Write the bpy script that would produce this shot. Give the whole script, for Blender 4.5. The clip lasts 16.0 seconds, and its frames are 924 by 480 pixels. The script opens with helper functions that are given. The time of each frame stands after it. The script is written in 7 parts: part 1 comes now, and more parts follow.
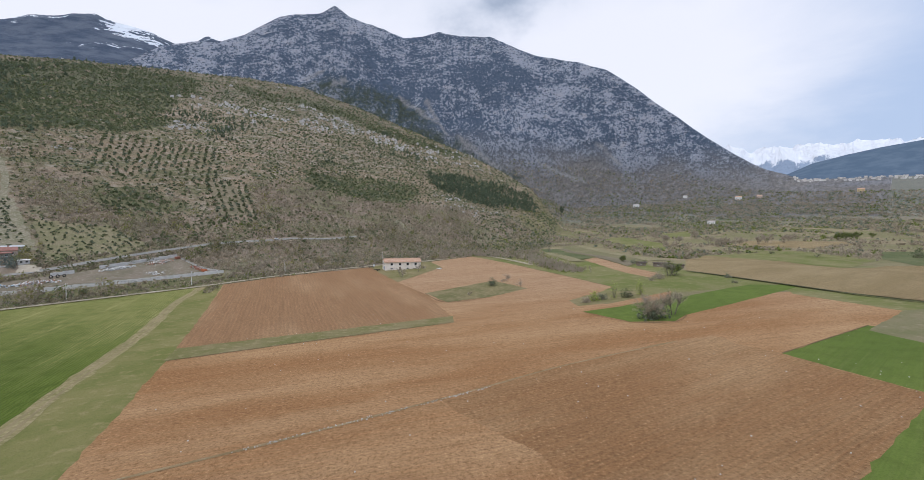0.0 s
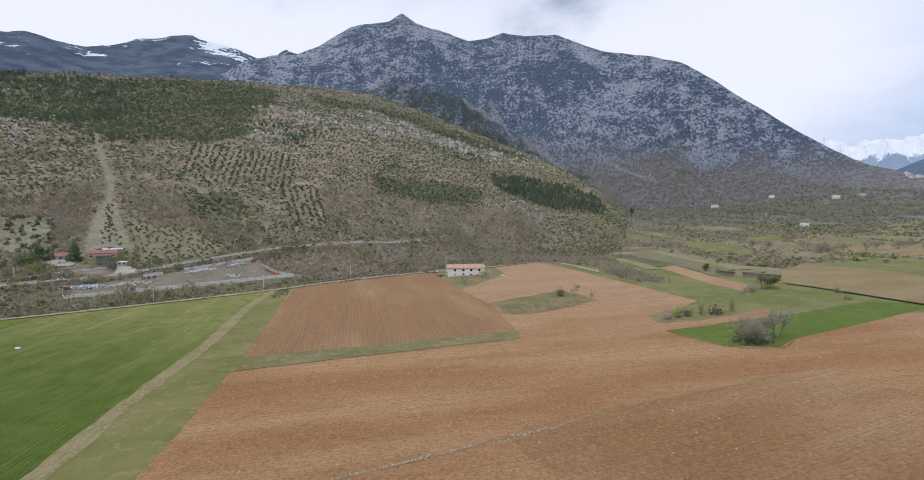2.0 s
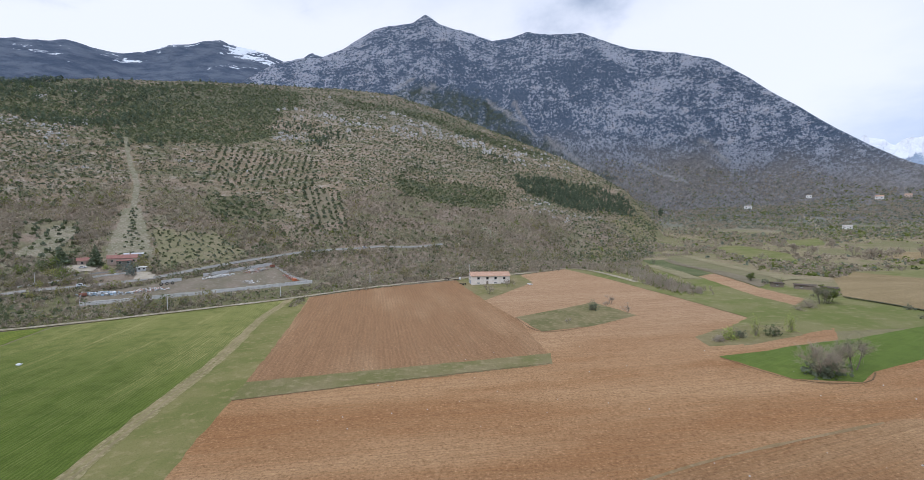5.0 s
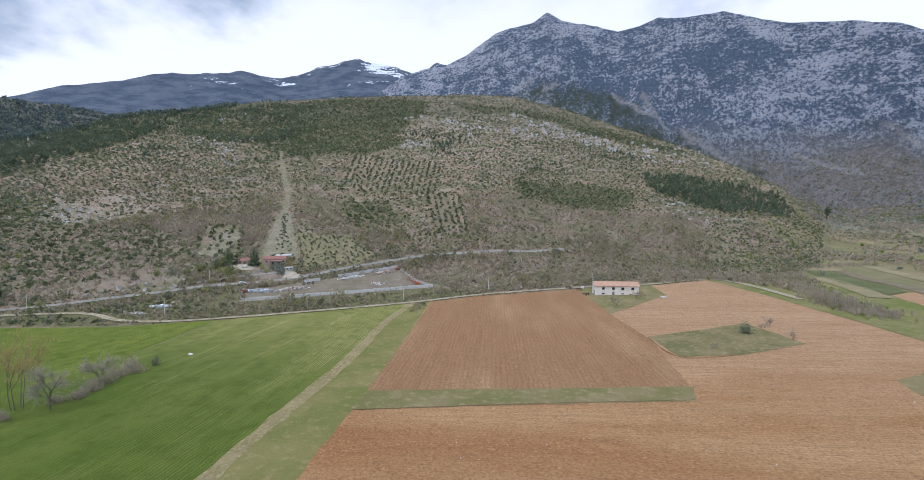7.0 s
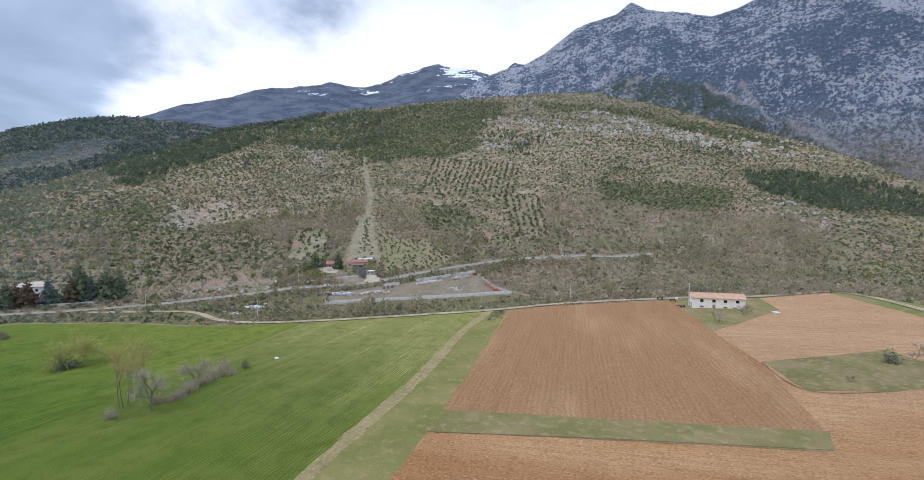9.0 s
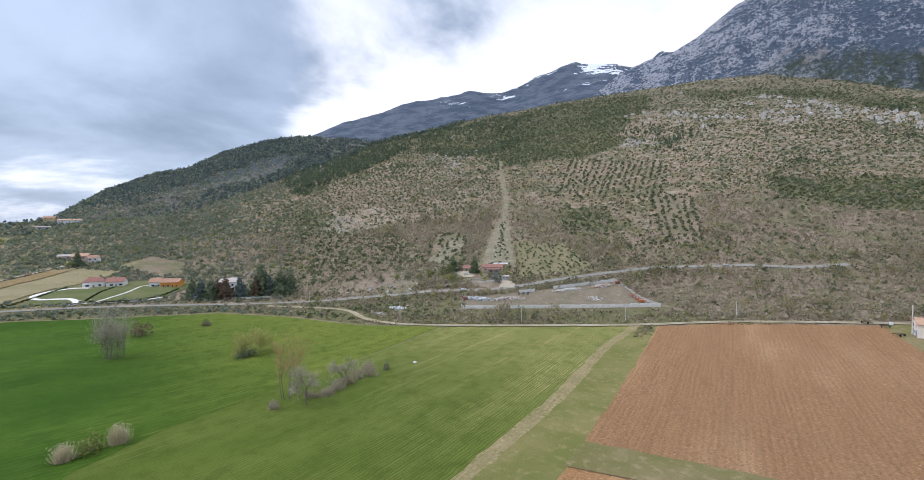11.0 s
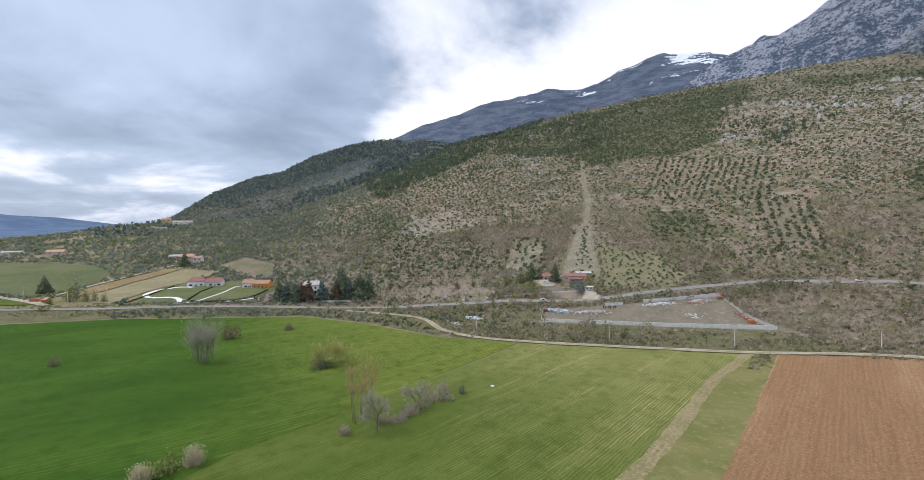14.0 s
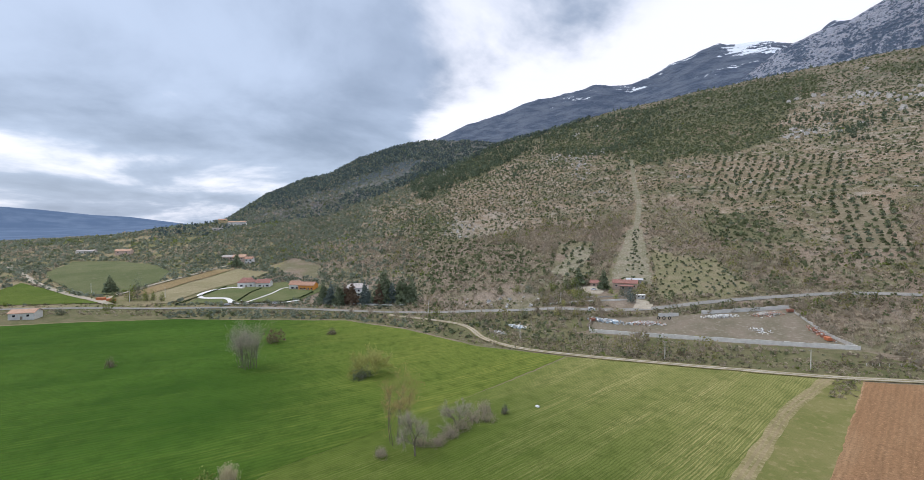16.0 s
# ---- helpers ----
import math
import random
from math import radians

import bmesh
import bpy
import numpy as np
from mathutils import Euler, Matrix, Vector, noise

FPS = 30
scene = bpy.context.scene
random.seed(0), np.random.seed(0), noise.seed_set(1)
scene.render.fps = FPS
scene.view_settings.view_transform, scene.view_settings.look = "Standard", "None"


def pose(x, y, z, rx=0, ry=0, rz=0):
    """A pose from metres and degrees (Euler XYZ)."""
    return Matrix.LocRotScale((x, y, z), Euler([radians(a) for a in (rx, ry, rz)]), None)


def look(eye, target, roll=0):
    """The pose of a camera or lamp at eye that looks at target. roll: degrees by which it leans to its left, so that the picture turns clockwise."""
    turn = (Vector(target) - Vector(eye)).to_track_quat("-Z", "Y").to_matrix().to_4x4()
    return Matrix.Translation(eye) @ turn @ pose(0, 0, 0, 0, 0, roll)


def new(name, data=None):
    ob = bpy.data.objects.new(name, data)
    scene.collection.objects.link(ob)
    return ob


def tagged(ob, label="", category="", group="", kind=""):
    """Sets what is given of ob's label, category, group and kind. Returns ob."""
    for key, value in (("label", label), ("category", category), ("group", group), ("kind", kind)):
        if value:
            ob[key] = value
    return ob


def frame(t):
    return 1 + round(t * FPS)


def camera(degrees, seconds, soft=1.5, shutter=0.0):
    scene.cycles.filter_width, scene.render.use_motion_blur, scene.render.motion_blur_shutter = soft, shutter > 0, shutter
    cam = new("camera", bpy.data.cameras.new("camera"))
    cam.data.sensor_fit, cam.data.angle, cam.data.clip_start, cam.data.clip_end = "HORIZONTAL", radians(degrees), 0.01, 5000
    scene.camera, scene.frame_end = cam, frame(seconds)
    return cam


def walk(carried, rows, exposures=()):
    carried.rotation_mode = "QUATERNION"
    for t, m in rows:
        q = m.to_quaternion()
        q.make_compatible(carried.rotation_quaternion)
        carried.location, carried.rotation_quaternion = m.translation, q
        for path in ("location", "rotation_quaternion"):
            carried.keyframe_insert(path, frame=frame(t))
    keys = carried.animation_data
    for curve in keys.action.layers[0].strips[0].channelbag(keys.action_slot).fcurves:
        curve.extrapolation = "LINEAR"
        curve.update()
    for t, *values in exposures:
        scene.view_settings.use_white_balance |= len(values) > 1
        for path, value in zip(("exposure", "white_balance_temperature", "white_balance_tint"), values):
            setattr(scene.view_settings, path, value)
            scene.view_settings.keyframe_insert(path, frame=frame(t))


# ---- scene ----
# ---- camera ----
cam = camera(91.44, 16.0, soft=0.75)
EXPOSURES = [(0.0, 0.0, 5950, 10), (6.5, 0.15, 5680, 10), (8.0, 0.26, 5700, 10), (11.0, 0.30, 5960, 10), (16.0, 0.19, 6040, 10)]
PATH = [
    (0.0, look((0.00, -0.00, 40.00), (-0.01, 99.85, 34.47), 0.57)),
    (0.5, look((0.02, 2.57, 40.45), (-3.67, 102.36, 34.95), 0.49)),
    (1.0, look((-0.43, 5.14, 40.96), (-7.94, 104.71, 35.55), 0.45)),
    (1.5, look((-0.90, 7.59, 41.59), (-11.72, 106.86, 36.19), 0.40)),
    (2.0, look((-1.44, 10.08, 42.26), (-15.41, 108.95, 36.91), 0.42)),
    (2.5, look((-1.97, 12.43, 42.84), (-17.68, 111.05, 37.51), 0.38)),
    (3.0, look((-2.43, 15.04, 43.45), (-19.21, 113.48, 38.12), 0.41)),
    (5.5, look((-4.91, 27.14, 45.73), (-25.68, 124.82, 40.52), 0.45)),
    (6.0, look((-5.49, 29.46, 46.45), (-32.35, 125.64, 41.17), 0.37)),
    (6.5, look((-5.87, 31.26, 47.31), (-41.47, 124.56, 41.99), 0.23)),
    (7.0, look((-6.92, 33.08, 48.01), (-50.79, 122.79, 42.79), 0.08)),
    (7.5, look((-8.18, 34.86, 48.84), (-56.00, 122.53, 43.57), 0.02)),
    (8.0, look((-9.44, 36.85, 49.56), (-60.63, 122.59, 44.33), -0.07)),
    (10.5, look((-16.54, 45.32, 51.27), (-90.17, 112.84, 46.91), -0.68)),
    (11.0, look((-18.61, 46.77, 51.82), (-98.36, 106.96, 47.71), -0.77)),
    (11.5, look((-20.77, 48.02, 52.39), (-105.28, 101.35, 48.50), -0.79)),
    (12.0, look((-22.68, 49.23, 53.18), (-109.42, 98.83, 49.34), -0.74)),
    (12.5, look((-24.68, 50.35, 54.01), (-112.37, 98.27, 50.15), -0.71)),
    (13.0, look((-26.92, 51.31, 54.72), (-115.12, 98.28, 50.91), -0.69)),
    (13.5, look((-29.13, 52.25, 55.50), (-117.61, 98.69, 51.63), -0.63)),
    (14.0, look((-31.47, 53.31, 56.25), (-120.16, 99.33, 52.35), -0.63)),
    (14.5, look((-33.61, 54.42, 56.94), (-122.49, 100.08, 52.98), -0.58)),
    (15.0, look((-35.85, 55.43, 57.68), (-124.85, 100.86, 53.68), -0.54)),
    (15.5, look((-37.76, 56.80, 58.57), (-127.92, 99.87, 54.52), -0.53)),
    (16.0, look((-39.24, 57.38, 59.73), (-131.96, 94.63, 55.72), -0.55)),
]
walk(cam, PATH, EXPOSURES)

# ---- sky and sun: a bright broken overcast ----
SUN_UP, SUN_ROUND = radians(52), radians(215)
world = bpy.data.worlds.new("world")
scene.world = world
world.use_nodes = True
wn, wl = world.node_tree.nodes, world.node_tree.links
wn.clear()


def wnode(kind, **values):
    n = wn.new(kind)
    for key, value in values.items():
        n.inputs[key.replace("_", " ")].default_value = value
    return n


def wmath(op, a, b=0.0, c=0.0):
    n = wn.new("ShaderNodeMath")
    n.operation = op
    for socket, v in zip(n.inputs, (a, b, c)):
        if isinstance(v, (int, float)):
            socket.default_value = v
        else:
            wl.new(v, socket)
    return n.outputs[0]


def wmix(fac, a, b):
    n = wn.new("ShaderNodeMix")
    n.data_type = "RGBA"
    for socket, v in ((n.inputs["Factor"], fac), (n.inputs["A"], a), (n.inputs["B"], b)):
        if isinstance(v, tuple):
            socket.default_value = (*v, 1)
        elif isinstance(v, (int, float)):
            socket.default_value = v
        else:
            wl.new(v, socket)
    return n.outputs["Result"]


def wramp(fac, lo, hi):
    n = wn.new("ShaderNodeMapRange")
    n.interpolation_type = "SMOOTHSTEP"
    wl.new(fac, n.inputs["Value"])
    n.inputs["From Min"].default_value, n.inputs["From Max"].default_value = lo, hi
    return n.outputs[0]


sky = wn.new("ShaderNodeTexSky")
sky.sky_type = "NISHITA"
sky.sun_disc = False
sky.sun_elevation, sky.sun_rotation = SUN_UP, SUN_ROUND
sky.air_density, sky.dust_density = 1.2, 2.0
gain = wn.new("ShaderNodeVectorMath")
gain.operation = "SCALE"
gain.inputs["Scale"].default_value = 0.12
wl.new(sky.outputs[0], gain.inputs[0])
place = wn.new("ShaderNodeTexCoord").outputs["Generated"]
split = wn.new("ShaderNodeSeparateXYZ")
wl.new(place, split.inputs[0])
# the cloud deck is a flat sheet high above: directions go through it at x/z, y/z
height = wmath("MAXIMUM", wmath("ADD", split.outputs["Z"], 0.22), 0.05)
flat = wn.new("ShaderNodeCombineXYZ")
wl.new(wmath("DIVIDE", split.outputs["X"], height), flat.inputs[0])
wl.new(wmath("DIVIDE", split.outputs["Y"], height), flat.inputs[1])
billow = wnode("ShaderNodeTexNoise", Scale=0.95, Detail=7.0, Roughness=0.55, Distortion=0.25)
wl.new(flat.outputs[0], billow.inputs["Vector"])
broad = wnode("ShaderNodeTexNoise", Scale=0.35, Detail=3.0, Roughness=0.5)
wl.new(flat.outputs[0], broad.inputs["Vector"])
# heavier grey cloud stands to the west, bright thin cloud over the mountain
west = wramp(wmath("MULTIPLY_ADD", split.outputs["Y"], -0.55, wmath("MULTIPLY", split.outputs["X"], -1.0)), 0.66, 0.90)
east = wramp(wmath("ADD", split.outputs["X"], wmath("MULTIPLY_ADD", billow.outputs["Fac"], 0.5, -0.25)), 0.40, 0.70)
lower = wramp(split.outputs["Z"], 0.05, 0.42)
heavy = wramp(wmath("ADD", wmath("MULTIPLY_ADD", lower, 0.20, -0.13), wmath("ADD", wmath("ADD", billow.outputs["Fac"], wmath("MULTIPLY", west, 0.36)), wmath("MULTIPLY", broad.outputs["Fac"], 0.2))), 0.68, 0.84)
# overcast: brightest overhead, a pale veil under it, bluer in the east
dome = wmix(wramp(split.outputs["Z"], 0.42, 0.9), (0.985, 0.95, 0.975), (1.55, 1.54, 1.57))
veil = wramp(wmath("ADD", split.outputs["Z"], wmath("MULTIPLY_ADD", billow.outputs["Fac"], 0.6, -0.3)), 0.34, 0.56)
dome = wmix(wmath("MULTIPLY", veil, wramp(split.outputs["Z"], 0.8, 0.5)), dome, (0.70, 0.725, 0.80))
thin = wmix(wmath("MULTIPLY", east, 0.9), dome, (0.47, 0.57, 0.76))
grey = wmix(wramp(billow.outputs["Fac"], 0.35, 0.75), (0.54, 0.61, 0.74), (0.255, 0.305, 0.395))
cloud = wmix(heavy, thin, grey)
back = wn.new("ShaderNodeBackground")
wl.new(wmix(0.9, gain.outputs[0], cloud), back.inputs["Color"])
wl.new(back.outputs[0], wn.new("ShaderNodeOutputWorld").inputs[0])

sun = new("sun", bpy.data.lights.new("sun", "SUN"))
sun.data.energy, sun.data.angle, sun.data.color = 1.4, radians(14), (1.0, 0.96, 0.9)
sun.matrix_world = pose(0, 0, 300) @ look((0, 0, 0), (-math.sin(SUN_ROUND) * math.cos(SUN_UP), -math.cos(SUN_ROUND) * math.cos(SUN_UP), -math.sin(SUN_UP)))

# ---- the lie of the land: polar layers round the middle of the flight ----
MID = (-15.0, 30.0)


def table(a, *pairs):
    """Smooth-cornered table of (azimuth, value) pairs."""
    xs, ys = np.array(pairs, float).T
    return np.interp(a, xs, ys)


def hashed(ix, iy, seed):
    h = (ix.astype(np.int64) * 374761393 + iy.astype(np.int64) * 668265263 + seed * 1442695041) & 0x7FFFFFFF
    h = ((h ^ (h >> 13)) * 1274126177) & 0x7FFFFFFF
    return ((h ^ (h >> 16)) & 0xFFFF) / 65535.0 * 2 - 1


def value_noise(x, y, seed=0):
    ix, iy = np.floor(x), np.floor(y)
    u, v = x - ix, y - iy
    u, v = u * u * (3 - 2 * u), v * v * (3 - 2 * v)
    a, b = hashed(ix, iy, seed), hashed(ix + 1, iy, seed)
    c, d = hashed(ix, iy + 1, seed), hashed(ix + 1, iy + 1, seed)
    return (a + (b - a) * u) * (1 - v) + (c + (d - c) * u) * v


def fractal(x, y, size, octaves=5, seed=0, ridged=False):
    total, amp, norm = 0.0, 1.0, 0.0
    for k in range(octaves):
        n = value_noise(x / size + 17.3 * k, y / size - 9.1 * k, seed + k)
        total = total + amp * ((1 - 2 * np.abs(n)) if ridged else n)
        norm, amp, size = norm + amp, amp * 0.5, size * 0.47
    return total / norm


def field_level(x, y):
    """The gently dished fields under the flight."""
    u, v = (x + 80) / 100, (y - 130) / 100
    return FIELD[0] + FIELD[1] * u + FIELD[2] * v + FIELD[3] * u * u + FIELD[4] * u * v + FIELD[5] * v * v


FIELD = (-0.64, 3.37, -1.52, 0.24, -0.73, 1.49)


def rise(r, base, ridge, top, power):
    s = np.clip((r - base) / (ridge - base), 0, None)
    return np.where(s < 1, top * s ** power, top * (1 - 0.35 * np.clip(s - 1, 0, 1)))


def land(x, y, rough=True):
    """Height of the ground at (x, y)."""
    x, y = np.asarray(x, float), np.asarray(y, float)
    dx, dy = x - MID[0], y - MID[1]
    r, az = np.hypot(dx, dy), np.degrees(np.arctan2(-dx, dy))
    near = np.clip((470 - r) / 170, 0, 1)
    near = near * near * (3 - 2 * near)
    right = table(r, (0, 0), (450, 2), (1000, 8), (1500, 28), (2500, 103), (3500, 283), (5000, 300))
    left = table(r, (0, 0), (300, -4), (500, 3), (640, 13), (1000, 14), (2500, 5), (5000, 0))
    side = np.clip((az + 5) / 60, 0, 1)
    z = (right * (1 - side) + left * side) * (1 - near) + field_level(x, y) * near
    h900 = table(az, (-15, 0), (-11.3, 65), (-9.7, 95), (-6, 130), (-2, 160), (5.6, 206), (13, 247), (19, 274), (25, 283), (32, 280), (40, 276),
                 (46, 266), (50, 256), (58, 224), (63, 206), (66, 184), (71, 158), (77, 117), (83, 74), (93, 56), (102, 0))
    ridge = table(az, (-15, 1000), (-11, 1100), (13, 1450), (50, 1450), (73, 1050), (95, 850))
    base = table(az, (-15, 700), (0, 430), (20, 330), (55, 300), (73, 380), (95, 520))
    hill = rise(r, base, ridge, (32 + (h900 - 47) * ridge / 900).clip(0), 1.25)
    main = table(az, (-42, 0), (-39, 170), (-36, 265), (-34.2, 302), (-31.4, 400), (-28.8, 500), (-25, 660), (-21.6, 804), (-17.6, 961), (-15, 1006),
                 (-10.1, 1070), (-6.8, 1141), (-3.5, 1203), (2.9, 1239), (5, 1200), (7.2, 1181), (10.9, 1255), (13.8, 1298), (15.6, 1350), (17.1, 1293),
                 (18.9, 1280), (21.8, 1241), (25.3, 1103), (28.1, 1020), (30.7, 1001), (33.3, 953), (40, 700), (48, 0))
    foot = 247 * (1 - side) + 3 * side
    main = rise(r, table(az, (-42, 2900), (-28, 2700), (-18, 2300), (-8, 1800), (20, 1500), (48, 2000)), 3300, (47 + (main - 47) * 1.1 - foot).clip(0), 1.2)
    blue = table(az, (45, 0), (60, 370), (67, 385), (72, 389), (74, 380), (77, 352), (80, 322), (83.7, 255), (86.5, 235), (90.5, 178), (92.6, 130), (95, 78), (101, 15))
    blue = rise(r, 600.0, 1900, (blue - 12).clip(0), 1.3)
    snow = table(az, (20, 0), (26, 1300), (29, 1355), (31.6, 1255), (33, 1285), (36, 1360), (38.6, 1405), (42.3, 1335), (45.9, 1235), (47.4, 1205), (51.8, 1260),
                 (56.2, 1200), (60, 1147), (62.6, 1057), (67.3, 958), (71, 832), (76, 650), (82, 400), (88, 60))
    snow = rise(r, 2300.0, 4300, snow, 1.2)
    knoll = table(az, (82, 0), (88, 34), (91, 52), (94.2, 53), (96.2, 46.5), (98.6, 42), (101, 36), (103, 29), (105, 23), (107, 20), (112, 10), (120, 0))
    knoll = rise(r, 720.0, 1150, knoll, 1.0)
    far = table(az, (93, 0), (96, 30), (100, 75), (104, 126), (107, 142), (111, 183), (114, 205), (120, 240), (180, 220))
    far = rise(r, 3700.0, 4600, far, 1.0)
    dark = table(az, (-180, 300), (-70, 560), (-56, 620), (-46, 570), (-43, 537), (-40.7, 502), (-38, 450), (-36, 375), (-34.5, 300), (-33, 0))
    dark = rise(r, 3500.0, 4250, (dark - 290).clip(0), 1.0)
    white = table(az, (-90, 0), (-65, 400), (-50, 600), (-40, 590), (-38, 615), (-35, 640), (-32.5, 600), (-30.8, 640), (-27, 500), (-23, 0))
    white = rise(r, 4300.0, 4750, (white - 250).clip(0), 1.0) * (1 + 0.34 * (fractal(x, y, 230, 5, 41, True) - 0.5))
    if rough:
        gully = fractal(np.radians(az) * 3000, r * 0.22, 210, 4, 7, True)
        n1, n2 = fractal(x, y, 420, 6, 3, True), fractal(x, y, 260, 5, 11)
        main = main * (1 + 0.02 * (n1 - 0.25)) + np.clip(main, 0, 400) * (0.12 * n1 + 0.13 * gully - 0.03) * np.clip((3250 - r) / 900, 0, 1)
        hill = hill * (1 + 0.035 * n2) + np.clip(hill, 0, 60) * 0.22 * n2 * np.clip((ridge - r) / 300, 0, 1)
        blue, snow = blue * (1 + 0.05 * n2), snow * (1 + 0.025 * (n1 - 0.25))
    return z + np.maximum.reduce([hill, main, blue, snow, far, dark, white, knoll])


# ---- what grows where on the slopes ----
def inside(x, y, poly):
    hit = np.zeros(len(x), bool)
    for (a, b), (c, d) in zip(poly, poly[1:] + poly[:1]):
        cross = (b > y) != (d > y)
        hit ^= cross & (x < (c - a) * (y - b) / ((d - b) or 1e-9) + a)
    return hit


def fade(v, lo, hi):
    return np.clip((v - lo) / (hi - lo), 0, 1)


def near_line(x, y, line, dist):
    hit = np.zeros(len(x), bool)
    for (a, b), (c, d) in zip(line, line[1:]):
        t = np.clip(((x - a) * (c - a) + (y - b) * (d - b)) / ((c - a) ** 2 + (d - b) ** 2), 0, 1)
        hit |= np.hypot(x - a - t * (c - a), y - b - t * (d - b)) < dist
    return hit


COVER = {}


def zone(kind, *corners):
    COVER.setdefault(kind, []).append(list(corners))


zone("pines", (-1330, 477), (-1260, 620), (-1170, 800), (-1080, 1000), (-1014, 1000), (-1034, 807), (-979, 639), (-884, 531), (-802, 427), (-785, 360), (-735, 302), (-716, 269), (-900, 290))
zone("pines", (-76, 936), (-17, 1034), (86, 1063), (165, 1049), (150, 930), (66, 828), (18, 791), (-51, 861))
zone("lone_pines", (-1050, 700), (-1040, 1000), (-909, 1132), (-837, 949), (-700, 667), (-718, 579), (-863, 577))
zone("terraced", (-713, 329), (-797, 433), (-1000, 640), (-706, 570), (-606, 569), (-441, 418), (-482, 359), (-565, 337), (-632, 300))
zone("terraced", (-847, 189), (-716, 294), (-850, 522), (-591, 514), (-434, 387), (-513, 251), (-589, 174))
zone("terraced", (-439, 802), (-329, 899), (-239, 1024), (-137, 1092), (-76, 936), (-193, 830), (-200, 640), (-279, 600), (-300, 700))
zone("stony", (-602, 257), (-593, 299), (-558, 334), (-500, 307), (-501, 275), (-543, 243))
zone("stony", (-400, 192), (-368, 224), (-322, 238), (-296, 209), (-365, 174))
zone("dark", (-688, 259), (-612, 260), (-542, 242), (-461, 290), (-407, 295), (-349, 252), (-355, 221), (-404, 162), (-520, 190))
zone("dark", (-909, 860), (-882, 1099), (-655, 1033), (-511, 789), (-515, 660), (-594, 570), (-700, 600))
zone("dark", (-1014, 1000), (-909, 1132), (-720, 1230), (-655, 1140), (-600, 1000), (-700, 900), (-860, 800))
zone("dark", (-620, 1215), (-500, 1235), (-309, 1330), (-130, 1270), (10, 1235), (-10, 1190), (-150, 1200), (-320, 1260), (-500, 1160))
zone("dark", (-380, 472), (-325, 489), (-274, 432), (-305, 394))
zone("dark", (-234, 670), (-160, 769), (-81, 782), (-82, 655), (-144, 621), (-198, 591))
zone("rocks", (-694, 1064), (-624, 1203), (-502, 1220), (-309, 1317), (-130, 1259), (17, 1226), (-19, 1121), (-137, 1092), (-239, 1024), (-329, 899), (-439, 802), (-505, 759))
zone("bare", (-515, 650), (-497, 767), (-329, 899), (-232, 994), (-76, 1094), (-76, 936), (-193, 830), (-279, 685), (-363, 668))
zone("copse", (-460, 379), (-440, 419), (-409, 384), (-334, 304), (-341, 289), (-402, 346))
zone("copse", (-466, 471), (-397, 483), (-313, 395), (-261, 423), (-221, 372), (-253, 362), (-337, 362))
zone("copse", (-262, 565), (-210, 601), (-132, 636), (-62, 667), (16, 739), (18, 593), (-86, 473), (-155, 416), (-202, 440))
zone("copse", (-214, 359), (-146, 409), (18, 593), (9, 390), (-63, 343), (-155, 296))
zone("copse", (-674, 108), (-603, 177), (-503, 247), (-478, 351), (-422, 377), (-358, 291), (-323, 212), (-370, 163), (-417, 167), (-538, 107))
zone("fir_slope", (-900, 2350), (-839, 2452), (-541, 2573), (-333, 2643), (-164, 2376), (36, 2237), (257, 2103), (200, 1400), (-100, 1330), (-300, 1380), (-720, 1330))
zone("fir_slope", (-1455, 0), (-1776, 112), (-1950, 240), (-1819, 229), (-1441, 184), (-1458, 100), (-1248, 19))
zone("fir_slope", (-1819, 229), (-1900, 425), (-1850, 573), (-1544, 563), (-1355, 409), (-1378, 312), (-1393, 202))
CHUTES = [[(-362, 2633), (-194, 2421), (-113, 2394), (36, 2253), (183, 2150)], [(-209, 2582), (-141, 2428)], [(775, 2635), (839, 2587), (887, 2576)], [(382, 2301), (502, 2308), (621, 2337)],
          [(-865, 2527), (-788, 2557)], [(-700, 2450), (-660, 2560)]]


def cover(kind, x, y, blur=16.0):
    """How much of a kind of growth stands at each point, 0 to 1, with wandering, ragged edges."""
    total = np.zeros(np.shape(x))
    for k, (size, far) in enumerate(((90, 2.6), (40, 1.8), (18, 1.2), (60, 2.2))):
        u, v = x + blur * far * fractal(x, y, size, 3, 101 + k), y + blur * far * fractal(x, y, size, 3, 111 + k)
        hit = np.zeros(np.shape(x), bool)
        for poly in COVER[kind]:
            hit |= inside(u, v, poly)
        total += hit
    return total / 4


